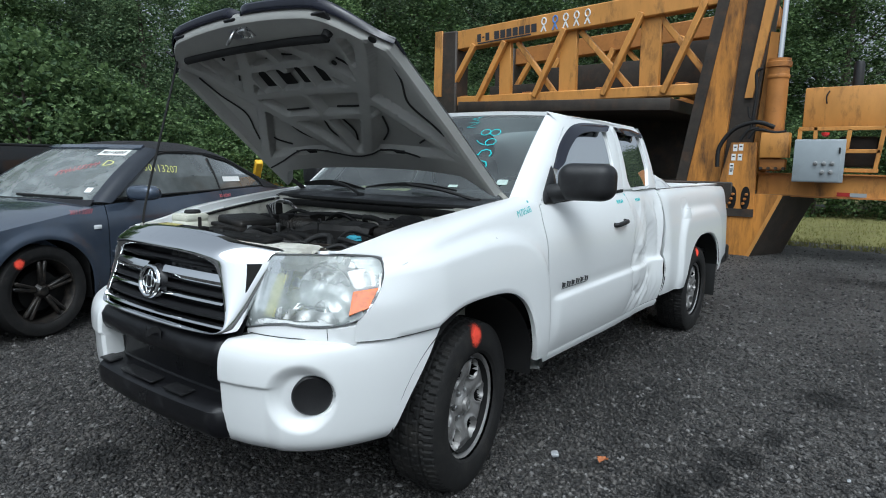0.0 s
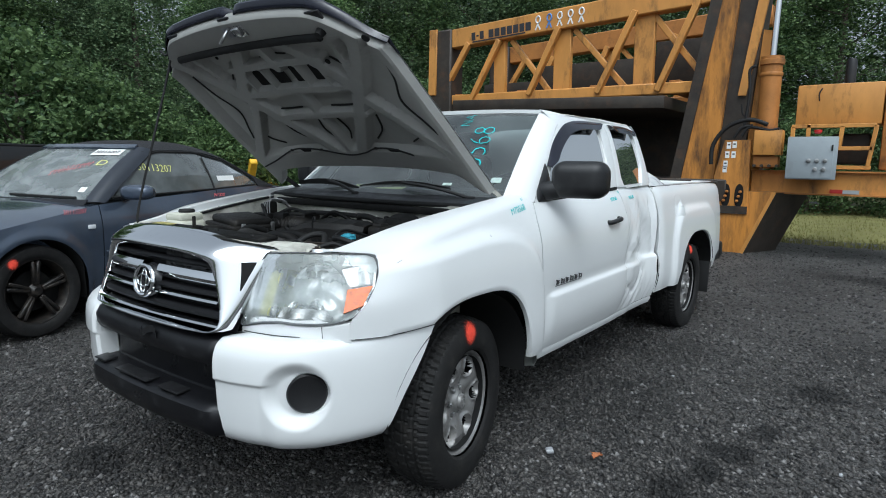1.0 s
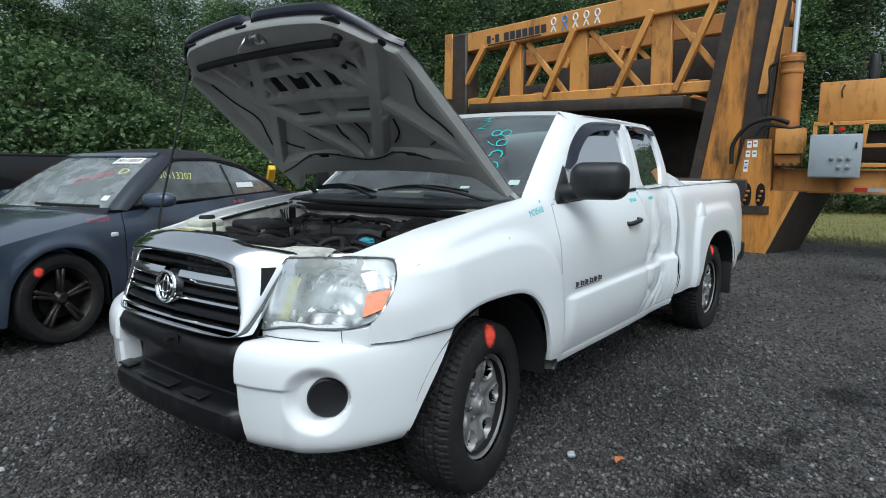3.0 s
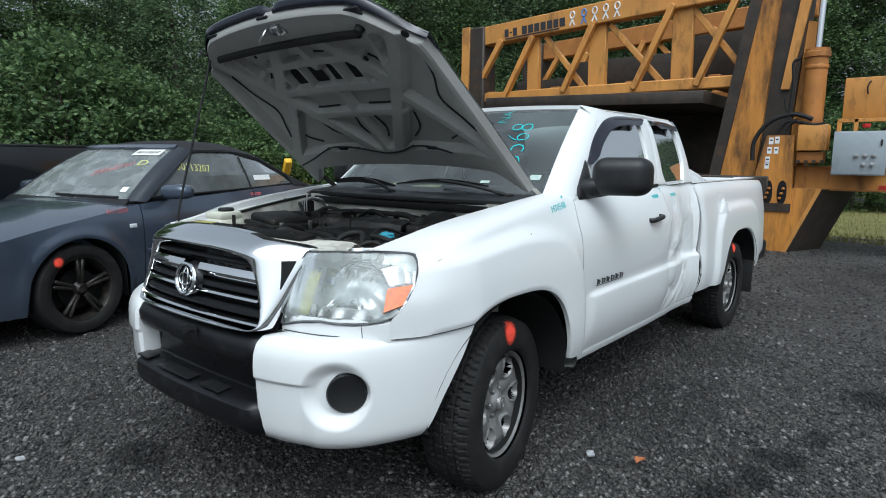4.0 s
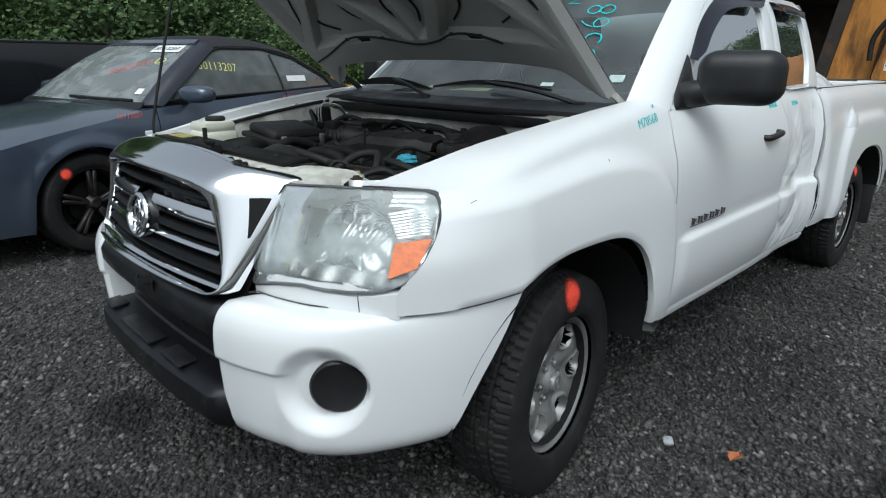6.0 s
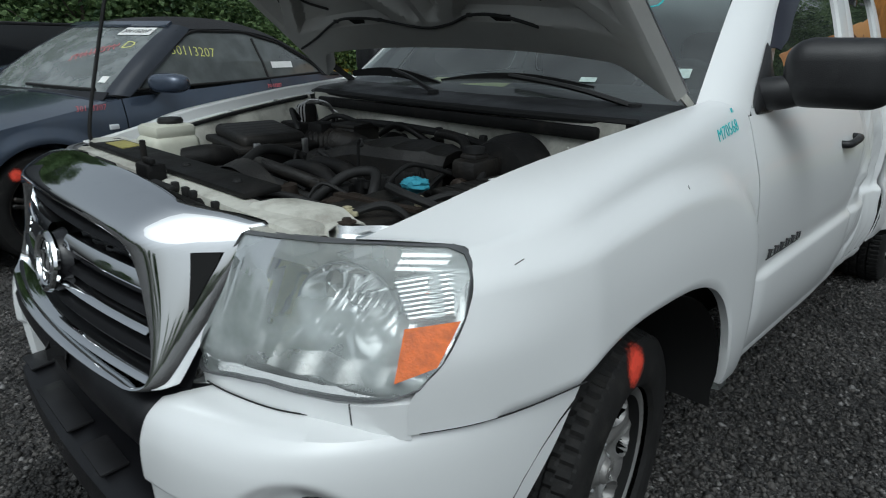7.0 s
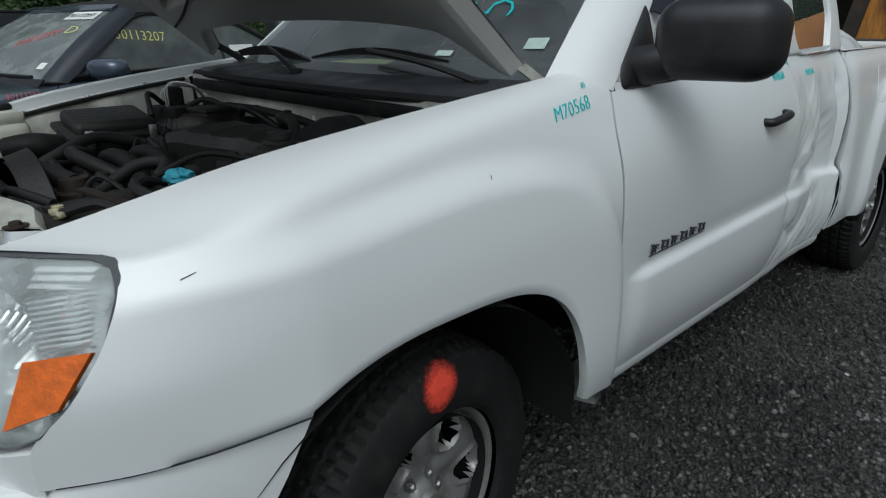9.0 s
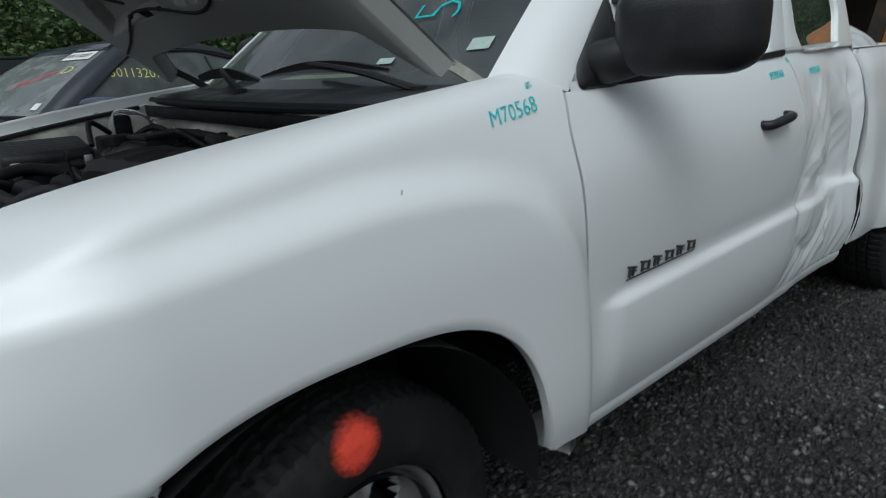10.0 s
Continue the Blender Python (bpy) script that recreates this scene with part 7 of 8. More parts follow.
for side in (0, 1):
    mk = (lambda vf: vf) if side == 0 else flipx
    part("front_fender", mk(a_panel(-0.62, 0.655, 60)), AUDIPAINT, aud)
    part("door", mk(a_panel(0.665, 2.00, 24)), AUDIPAINT, aud)
    part("rear_quarter", mk(a_panel(2.01, 3.72, 60)), AUDIPAINT, aud)
    rows = [[(a_side(y, 0.2 + 0.5 * j / 14 if y > -0.80 else 0.2 + 0.45 * j / 14), y, 0.2 + (a_shoulder(y) - 0.2) * j / 14) for j in range(15)] for y in steps(-0.86, -0.625, 14)]
    rows = [[(a_side(p[1], p[2]), p[1], p[2]) for p in r] for r in rows]
    part("bumper_side", mk(sheet(rows)), AUDIPAINT, aud)
    rows = [[(a_side(y, a_low(y)) - 0.012 - 0.25 * k, y, a_low(y) + 0.004) for k in (0, 1)] for y in steps(-0.6, 3.6, 90)]
    part("wheel_well", mk(sheet(rows)), GAP, aud)
    # door mirror
    mm = pose(0.985, 0.93, 1.035, 0, 0, 10)
    rows = []
    for i in range(17):
        a = math.pi * i / 16
        rows.append([mm @ Vector((0.145 * math.sin(a) ** 0.45 * math.copysign(abs(math.cos(t)) ** 0.7, math.cos(t)), -0.085 * math.cos(a), 0.066 * math.sin(a) ** 0.45 * math.copysign(abs(math.sin(t)) ** 0.7, math.sin(t)))) for t in [2 * math.pi * q / 28 for q in range(28)]])
    mir = part("door_mirror", mk(sheet(rows, wrap=True)), AUDIPAINT, aud)
    part("mirror_foot", mk(beam((0.83, 0.92, 0.975), (0.92, 0.93, 0.995), 0.09, 0.04, bevel=0.012)), BLACKGL, mir)
    # headlamp, side marker, repeater
    hl = [(-0.80, 0.56), (-0.52, 0.665), (-0.48, 0.71), (-0.50, 0.735), (-0.66, 0.715), (-0.80, 0.68)]
    lp = along([(y, z, 0) for y, z in hl], 40)
    c = Vector((-0.66, 0.66, 0))
    lamp = part("headlamp", mk(sheet([[(a_side(p.x, p.y) + o, p.x, p.y) for p in [c.lerp(q, k) for q in lp]] for k, o in ((1.0, 0.002), (0.97, 0.008), (0.5, 0.012), (0.01, 0.012))], wrap=True)), mat("car_lamp", (0.75, 0.77, 0.8), 0.15, metal=0.2, var=0.25, scale=22, coat=1.0), aud, "clear car headlamp")
    part("lamp_amber", mk(sheet([[(a_side(y, z) + 0.013, y, z) for z in (0.675, 0.715)] for y in steps(-0.58, -0.50, 4)])), AMBER, lamp)
    part("side_marker", mk(sheet([[(a_side(y, z) + o, y, z) for z, o in ((0.445, 0.001), (0.450, 0.008), (0.478, 0.008), (0.483, 0.001))] for y in steps(-0.60, -0.47, 5)])), AMBER, aud, "amber side marker lamp")
    part("fender_repeater", mk(block(0.014, 0.065, 0.034, pose(a_side(0.56, 0.775) + 0.004, 0.56, 0.775), 0.006)), mat("repeater_lens", (0.7, 0.72, 0.74), 0.15, coat=0.5), aud)
    part("body_strip", mk(sheet([[(a_side(y, z) + o, y, z) for z, o in ((0.52, 0.001), (0.53, 0.012), (0.56, 0.012), (0.57, 0.001))] for y in steps(0.68, 1.98, 16)])), AUDIPAINT, aud)
    # side glass and its frame
    SG = [(0.80, 0.990), (0.92, 1.09), (1.36, 1.360), (1.46, 1.380), (1.90, 1.380), (2.25, 1.30), (2.58, 1.125), (2.66, 1.05), (2.0, 1.022)]
    gx = lambda y, z: interp(z, [0.95, 1.15, 1.36, 1.42], [0.845, 0.775, 0.67, 0.635])
    lp = along([(y, z, 0) for y, z in SG], 60)
    c = Vector((1.75, 1.16, 0))
    g = part("side_window", mk(sheet([[(gx(p.x, p.y) - 0.008, p.x, p.y) for p in [c.lerp(q, k) for q in lp]] for k in (1.0, 0.6, 0.3, 0.01)], wrap=True)), GLASSSIDE, aud, "tinted side window with yellow writing")
    part("window_divider", mk(tube([(gx(0, z), 2.0 + 0.02 * (1.02 - z) * 5, z) for z in steps(1.015, 1.33, 6)], 0.010, 6)), SEAL, aud)
    part("window_seal", mk(tube([(gx(p.x, p.y) + 0.002, p.x, p.y) for p in lp] + [(gx(lp[0].x, lp[0].y) + 0.002, lp[0].x, lp[0].y)], 0.009, 6)), SEAL, aud)

# hood, deck, nose
def a_top(y, u, lift):
    return (a_side(y, a_shoulder(y)) * u, y, a_shoulder(y) + lift * (1 - abs(u) ** 2.2))


rows = [[a_top(y, u, interp(y, [-0.86, -0.5, 0.2, 0.66], [0.05, 0.075, 0.075, 0.045])) for u in steps(-1, 1, 30)] for y in steps(-0.86, 0.66, 26)]
part("hood", sheet(rows), AUDIPAINT, aud)
rows = [[(u * 0.30, -0.862 - 0.02 * (1 - u * u), z) for u in steps(-1, 1, 10)] for z in steps(0.2, 0.66, 8)]
nose = part("nose", sheet(rows), AUDIPAINT, aud)
part("car_grille", block(0.44, 0.02, 0.34, pose(0, -0.885, 0.47), 0.01), BLACKGL, aud)
rows = [[a_top(y, u, 0.035) for u in steps(-1, 1, 20)] for y in steps(2.70, 3.72, 16)]
part("deck_lid", sheet(rows), AUDIPAINT, aud)
part("dashboard", block(1.45, 0.5, 0.16, pose(0, 0.90, 0.90), 0.05), DASH, aud)
for x in (-0.37, 0.37):
    st = part("seat", block(0.48, 0.5, 0.2, pose(x, 1.55, 0.62), 0.06), SEAT, aud)
    part("backrest", block(0.48, 0.16, 0.62, pose(x, 1.85, 0.92, -14, 0, 0), 0.06), SEAT, st)
    part("headrest", block(0.25, 0.10, 0.16, pose(x, 1.96, 1.26, -10, 0, 0), 0.04), SEAT, st)


def aws(u, v, h=0.0):
    half = 0.80 + (0.60 - 0.80) * v
    y0, y1 = 0.50 + 0.10 * u * u, 1.24 + 0.05 * u * u
    return Vector((u * half, y0 + (y1 - y0) * v - 0.5 * h, 0.955 + 0.455 * v + 0.03 * math.sin(math.pi * v) + 0.9 * h))


for side in (0, 1):
    mk = (lambda vf: vf) if side == 0 else flipx
    rows = []
    for v in steps(-0.06, 1.0, 14):
        a = aws(0.955, max(0.0, v), 0.006)
        z = 0.975 + 0.415 * v
        b = Vector((gx(0, z) + 0.010, 0.76 + 0.64 * v, z))
        c = a.lerp(b, 0.5) + Vector((0.028, -0.020, 0.012))
        rows.append([a + Vector((0, 0.01, -0.012)), a, a.lerp(c, 0.5) + Vector((0.004, -0.004, 0.003)), c, c.lerp(b, 0.5) + Vector((0.006, 0, 0.002)), b, b + Vector((-0.02, 0.004, -0.004))])
    part("a_pillar", mk(sheet(rows)), AUDIDARK, aud)
part("car_windshield", sheet([[aws(u, v) for u in steps(-0.98, 0.98, 20)] for v in steps(0, 1, 14)]), GLASSCAR, aud, "windshield with white sticker and red writing").visible_shadow = False
part("header_bar", sheet([[aws(u, v, 0.004) for v in (0.955, 0.985, 1.03)] for u in steps(-1, 1, 20)], 0.02), AUDIPAINT, aud)
part("cowl_strip", sheet([[aws(u, v, 0.004) for v in (-0.05, 0.03)] for u in steps(-1, 1, 20)], 0.01), BLACKGL, aud)
part("wiper", tube([aws(u, 0.05 + 0.06 * (0.9 - u) * 0.4, 0.012) for u in steps(0.85, -0.05, 10)], 0.012, 6), SEAL, aud)
part("windshield_sticker", sheet([[aws(0.36 + 0.50 * i / 4, 0.80 + 0.14 * j, 0.006) for i in range(5)] for j in (0, 1)]), PAPER, aud, "white stock-number sticker")
part("sticker_number", wrapped("30113207", 0.075, lambda s, t, h: aws(0.395 + s / 0.70, 0.835 + t / 0.88, 0.009 + h), 0, 0.0), INKDARK, aud, "dark printed stock number")
part("windshield_mark", wrapped("D", 0.15, lambda s, t, h: aws(0.66 + s / 0.66, 0.58 + t / 0.95, 0.004 + h), 0, 0.016), YELINK, aud, "yellow hand-drawn letter")
rnd = random.Random(8)
for k in range(9):
    u0, v0 = 0.15 + 0.055 * k, 0.38 + 0.022 * k
    part("red_mark", tube([aws(u0 + 0.02 * math.sin(q * 2.1 + k), v0 + 0.025 * q, 0.006) for q in range(5)], 0.0022, 5), REDINK, aud)
part("small_sticker", sheet([[aws(0.80 + 0.08 * i, 0.14 + 0.07 * j, 0.006) for i in (0, 1)] for j in (0, 1)]), PAPER, aud)
part("loose_paper", sheet([[aws(-0.55 + 0.45 * i / 4, 0.02 + 0.08 * j + 0.01 * math.sin(i * 2), -0.03) for i in range(5)] for j in range(2)], 0.002), PAPER, aud)
gput = lambda y0, z0, dz: (lambda s, t, h: Vector((gx(0, z0 + t + dz * s) - 0.004 + h, y0 + s, z0 + t + dz * s)))
part("window_mark", wrapped("30113207", 0.095, gput(1.16, 1.215, -0.07), 0.15, 0.016), YELINK, aud, "yellow hand-written stock number")
part("window_slip", sheet([[(gx(0, z) - 0.002, y, z) for z in (1.10, 1.15)] for y in steps(2.08, 2.32, 4)]), PAPER, aud)
part("fender_mark", wrapped("30113207", 0.05, lambda s, t, h: Vector((a_side(0.34 + s, 0.885 + t) + 0.002 + h, 0.34 + s, 0.885 + t)), 0.15, 0.014), REDINK, aud, "red hand-written number")
part("door_mark", wrapped("30113207", 0.04, lambda s, t, h: Vector((a_side(1.95 + s, 0.95 + t) + 0.002 + h, 1.95 + s, 0.95 + t)), 0.15), REDINK, aud, "red hand-written number")
# soft top
rows = []
for i in range(31):
    y = 1.27 + (2.86 - 1.27) * i / 30
    zt = spline(y, [1.27, 1.5, 1.8, 2.1, 2.4, 2.65, 2.86], [1.435, 1.480, 1.492, 1.470, 1.385, 1.25, 1.055])
    ze = spline(y, [1.27, 1.5, 1.9, 2.25, 2.6, 2.78, 2.86], [1.378, 1.392, 1.388, 1.315, 1.14, 1.065, 1.035])
    xe = gx(0, ze) + 0.012
    rows.append([(u * xe * (1 - 0.0 * u), y, ze + (zt - ze) * (1 - abs(u) ** 3.0) - 0.0) for u in steps(-1, 1, 26)])
top_ = part("soft_top", sheet(rows, 0.015), CLOTHTOP, aud, "black canvas soft top")
for side in (0, 1):
    mk = (lambda vf: vf) if side == 0 else flipx
    rows = []
    for y in steps(2.20, 2.90, 14):
        ze = spline(y, [2.2, 2.25, 2.6, 2.78, 2.9], [1.33, 1.315, 1.14, 1.065, 1.03])
        lo = max(a_shoulder(y) - 0.004, 1.0)
        rows.append([(gx(0, z) + 0.006, y, z) for z in steps(lo if y > 2.62 else min(ze, interp(y, [2.2, 2.58, 2.66], [1.33, 1.135, 1.05])), ze + 0.004, 5)])
    part("top_quarter", mk(sheet(rows, 0.01)), CLOTHTOP, aud)

# wheels of the convertible
A_TYRE = lathe([(0.238, -0.09), (0.248, -0.105), (0.285, -0.115), (0.327, -0.108), (0.338, -0.09), (0.342, -0.05), (0.342, 0.05), (0.338, 0.09), (0.327, 0.108), (0.285, 0.115), (0.255, 0.108), (0.241, 0.095)], 72, pose(0, 0, 0, 0, 90, 0), cap=False)
A_RIMRING = lathe([(0.213, 0.02), (0.222, 0.07), (0.238, 0.098), (0.246, 0.098), (0.242, 0.05), (0.235, -0.08)], 60, pose(0, 0, 0, 0, 90, 0), cap=False)
A_SPOKES = []
for k in range(5):
    for d in (-0.13, 0.13):
        a = 2 * math.pi * k / 5
        A_SPOKES.append(beam((0.07, 0.05 * math.sin(a + d), 0.05 * math.cos(a + d)), (0.085, 0.228 * math.sin(a + d * 0.75), 0.228 * math.cos(a + d * 0.75)), 0.028, 0.035, (1, 0, 0), 0.008))
BLACKRIM = mat("satin_black_wheel", (0.016, 0.016, 0.016), 0.4, metal=0.3, var=0.3, scale=20, dirt=(0.10, 0.078, 0.06), dirt_amt=0.6, dirt_scale=20, dirt_from=0.42)
for y in (A_F, A_WB):
    for s in (1, -1):
        m = pose(0.765 * s, y, 0.335, 0, 0, 0 if s > 0 else 180)
        w = part("wheel", moved(m, A_TYRE), RUBBER, aud, "dusty tyre on black five-spoke wheel")
        part("rim", moved(m, A_RIMRING), BLACKRIM, w)
        for sp in A_SPOKES:
            part("spoke", moved(m, sp), BLACKRIM, w)
        part("hub_cap", moved(m, lathe([(0.001, 0.096), (0.03, 0.095), (0.036, 0.085), (0.06, 0.06)], 24, pose(0, 0, 0, 0, 90, 0))), BLACKRIM, w)
        part("brake_disc", moved(m, lathe([(0.001, 0.03), (0.15, 0.03), (0.155, 0.01)], 40, pose(0, 0, 0, 0, 90, 0))), BAYBLACK, w)
sp_rows = [[(0.765 + interp(rr, [0.25, 0.28, 0.327, 0.338], [0.1115, 0.1165, 0.1095, 0.092]) + 0.001, A_F + rr * math.sin(a), 0.335 + rr * math.cos(a)) for rr, a in [(0.288 + 0.044 * k * math.sin(t), -0.66 + 0.15 * k * math.cos(t)) for t in [2 * math.pi * q / 30 for q in range(30)]]] for k in (1.0, 0.7, 0.4, 0.01)]
part("spray_spot", sheet(sp_rows, wrap=True), REDSPRAY, aud, "fluorescent red spray spot")
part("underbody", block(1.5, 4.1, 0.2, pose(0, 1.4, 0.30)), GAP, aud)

# ---- black pickup truck behind the convertible ----
blk = thing("black_pickup", "black pickup truck standing behind the convertible on gravel", "pickup truck", pose(-6.9, -0.9, 0, 0, 0, 12))
rows = [[(0.95 - 0.03 * ((z - 0.9) / 0.6) ** 2, y, z) for z in steps(0.45, 1.44, 12)] for y in steps(0.15, 2.5, 12)]
part("bed_side", sheet(rows, 0.05), CARBLACK, blk)
part("bed_side", flipx(sheet(rows, 0.05)), CARBLACK, blk)
part("bed_rail", beam((0.92, 0.12, 1.46), (0.92, 2.5, 1.46), 0.09, 0.035, bevel=0.01), BLACKPL, blk)
part("bed_rail", beam((-0.92, 0.12, 1.46), (-0.92, 2.5, 1.46), 0.09, 0.035, bevel=0.01), BLACKPL, blk)
part("tailgate", block(1.85, 0.06, 0.75, pose(0, 2.52, 1.06), 0.02), CARBLACK, blk)
part("bed_floor", block(1.85, 2.4, 0.05, pose(0, 1.3, 0.75)), GAP, blk)
rows = [[(x * (1 - 0.0), y, z) for x, z in ((0.96, 0.45), (0.965, 0.9), (0.95, 1.30), (0.85, 1.62), (0.74, 1.90), (0.55, 1.95), (0.0, 1.97))] for y in (0.10, 0.06, -0.5, -1.2, -1.75)]
rows = [[(p[0], p[1] + (0.25 * (p[2] - 1.3) if p[2] > 1.3 and i > 2 else 0), p[2]) for p in r] for i, r in enumerate(rows)]
part("cab", sheet(rows), CARBLACK, blk)
part("cab", flipx(sheet(rows)), CARBLACK, blk)
part("front_end", block(1.9, 1.3, 0.75, pose(0, -2.3, 0.92), 0.10, 3), CARBLACK, blk)
q = [(0.905, -0.30, 1.36), (0.80, -0.26, 1.80), (0.80, -1.15, 1.80), (0.905, -1.50, 1.36)]
part("cab_window", ([Vector(p) + Vector((0.012, 0, 0.0)) for p in q], [(0, 1, 2, 3)]), GLASSDARK, blk)
for y in (-2.1, 1.45):
    for s in (1, -1):
        part("wheel", moved(pose(0.82 * s, y, 0.39), lathe([(0.2, -0.11), (0.38, -0.11), (0.39, -0.08), (0.39, 0.08), (0.38, 0.11), (0.2, 0.11)], 40, pose(0, 0, 0, 0, 90, 0))), RUBBER, blk)

# ---- yellow machine far behind the convertible ----
ylw = thing("yellow_loader", "yellow wheel loader partly hidden behind the convertible", "loader", pose(-9.3, 6.3, 0, 0, 0, 40))
YBR = mat("bright_yellow_paint", (0.80, 0.46, 0.03), 0.4, var=0.1, scale=4, dirt=(0.2, 0.1, 0.03), dirt_amt=0.3)
part("loader_body", block(0.9, 1.6, 0.42, pose(0, 0, 0.60), 0.08), YBR, ylw)
part("loader_arm", beam((0.1, -0.55, 0.7), (0.35, -1.1, 1.30), 0.15, 0.13, bevel=0.02), YBR, ylw)
for y in (-0.5, 0.55):
    for s in (1, -1):
        part("wheel", lathe([(0.1, -0.12), (0.34, -0.12), (0.36, 0.0), (0.34, 0.12), (0.1, 0.12)], 28, pose(0.5 * s, y, 0.36, 0, 90, 0)), RUBBER, ylw)


# ---- yellow car crusher ----
cru = thing("car_crusher", "weathered yellow hydraulic car crusher on a trailer frame", "car crusher")
CY = 8.6
P = lambda x, z, y=CY: Vector((x, y, z))
lift = lambda x: 0.045 * (x + 5.2)


def lid_truss(y, back=False):
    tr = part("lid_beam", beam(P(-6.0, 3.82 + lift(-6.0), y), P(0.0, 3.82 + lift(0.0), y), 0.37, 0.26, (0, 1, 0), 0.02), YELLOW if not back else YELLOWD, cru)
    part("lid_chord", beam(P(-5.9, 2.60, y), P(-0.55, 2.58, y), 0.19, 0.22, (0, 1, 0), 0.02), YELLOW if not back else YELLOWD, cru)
    for x, w in ((-4.37, 0.26), (-3.03, 0.34), (-1.52, 0.34)):
        part("lid_post", beam(P(x, 2.6, y + 0.02), P(x - 0.02, 3.72 + lift(x), y + 0.02), w, 0.10, (0, 1, 0), 0.01), YELLOW, cru)
    for (xa, za), (xb, zb) in (((-5.74, 2.66), (-5.05, 3.69)), ((-4.97, 2.57), (-4.34, 3.68)), ((-3.66, 2.60), (-3.08, 3.78)), ((-2.29, 2.56), (-1.67, 3.88)), ((-1.24, 2.54), (-0.66, 3.92))):
        part("brace", beam(P(xa, za, y - 0.11), P(xb, zb, y - 0.11), 0.105, 0.12, (0, 1, 0), 0.012), YELLOW, cru)
    for (xa, za), (xb, zb) in (((-4.13, 3.66), (-3.28, 2.64)), ((-2.82, 3.72), (-1.85, 2.66)), ((-1.45, 3.86), (-0.55, 2.74))):
        part("brace", beam(P(xa, za, y + 0.03), P(xb, zb, y + 0.03), 0.095, 0.10, (0, 1, 0), 0.012), YELLOW, cru)
    return tr


front = lid_truss(CY)
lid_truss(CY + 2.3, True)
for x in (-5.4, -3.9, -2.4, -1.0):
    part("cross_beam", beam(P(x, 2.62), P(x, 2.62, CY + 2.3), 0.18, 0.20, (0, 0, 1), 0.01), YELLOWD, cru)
part("press_plate", block(4.2, 2.9, 0.20, pose(-3.1, CY + 1.0, 2.39, 0, 1.6, 0), 0.02), DARKSTEEL, cru, "oily dark steel press plate")
part("inner_shield", block(1.6, 0.08, 0.95, pose(-0.95, CY + 1.3, 3.12), 0.01), DARKSTEEL, cru)
part("inner_shield", block(2.6, 0.08, 0.75, pose(-2.95, CY + 1.4, 2.98), 0.01), DARKSTEEL, cru)
part("inner_shield", block(1.5, 0.08, 0.45, pose(-4.95, CY + 1.5, 2.85), 0.01), DARKSTEEL, cru)
part("end_post", beam(P(-5.72, 1.0, CY + 0.05), P(-5.72, 4.0, CY + 0.05), 0.52, 0.45, (0, 1, 0), 0.03), DARKSTEEL, cru)
part("end_plate", beam(P(-5.92, 2.7, CY - 0.18), P(-5.90, 4.02, CY - 0.18), 0.20, 0.04, (0, 1, 0), 0.01), YELLOW, cru)
part("end_post", beam(P(-5.72, 1.0, CY + 2.3), P(-5.72, 4.0, CY + 2.3), 0.52, 0.45, (0, 1, 0), 0.03), DARKSTEEL, cru)
part("crush_bed", block(6.0, 2.9, 0.35, pose(-3.0, CY + 1.1, 0.92), 0.03), DARKSTEEL, cru)
part("bed_back_wall", block(6.0, 0.12, 1.5, pose(-3.0, CY + 2.55, 1.7), 0.02), DARKSTEEL, cru)
part("bed_side_beam", beam(P(-6.0, 0.95, CY - 0.33), P(0.0, 0.95, CY - 0.33), 0.34, 0.10, (0, 1, 0), 0.02), DARKSTEEL, cru)
# guide column, tapered, with its worn dark channel


def taper(pts0, pts1, mat_, name, label=""):
    a, b = [Vector(p) for p in pts0], [Vector(p) for p in pts1]
    n = len(a)
    v = a + b
    f = [tuple(reversed(range(n))), tuple(range(n, 2 * n))] + [(i, (i + 1) % n, n + (i + 1) % n, n + i) for i in range(n)]
    return part(name, (v, f), mat_, cru, label, flat=True)


col = taper([P(-0.93, 0.5, CY - 0.18), P(-0.28, 0.5, CY - 0.18), P(-0.28, 0.5, CY + 0.4), P(-0.93, 0.5, CY + 0.4)], [P(-0.13, 5.6, CY - 0.18), P(0.06, 5.6, CY - 0.18), P(0.06, 5.6, CY + 0.4), P(-0.13, 5.6, CY + 0.4)], STAINED, "guide_column", "rust-streaked yellow guide column")
part("wear_strip", beam(P(-0.88, 0.8, CY - 0.19), P(-0.11, 5.5, CY - 0.19), 0.17, 0.03, (0, 1, 0), 0.004), DARKSTEEL, cru)
taper([P(-0.33, 0.9, CY - 0.10), P(0.12, 0.9, CY - 0.10), P(0.12, 0.9, CY + 0.35), P(-0.33, 0.9, CY + 0.35)], [P(0.07, 5.6, CY - 0.10), P(0.42, 5.6, CY - 0.10), P(0.42, 5.6, CY + 0.35), P(0.07, 5.6, CY + 0.35)], DARKSTEEL, "slide_channel", "dark greasy slide channel")
taper([P(0.0, 1.0, CY + 0.02), P(0.36, 1.0, CY + 0.02), P(0.36, 1.0, CY + 0.1), P(0.0, 1.0, CY + 0.1)], [P(0.20, 3.40, CY + 0.02), P(0.45, 3.34, CY + 0.02), P(0.45, 3.34, CY + 0.1), P(0.20, 3.40, CY + 0.1)], YELLOW, "gusset_plate")
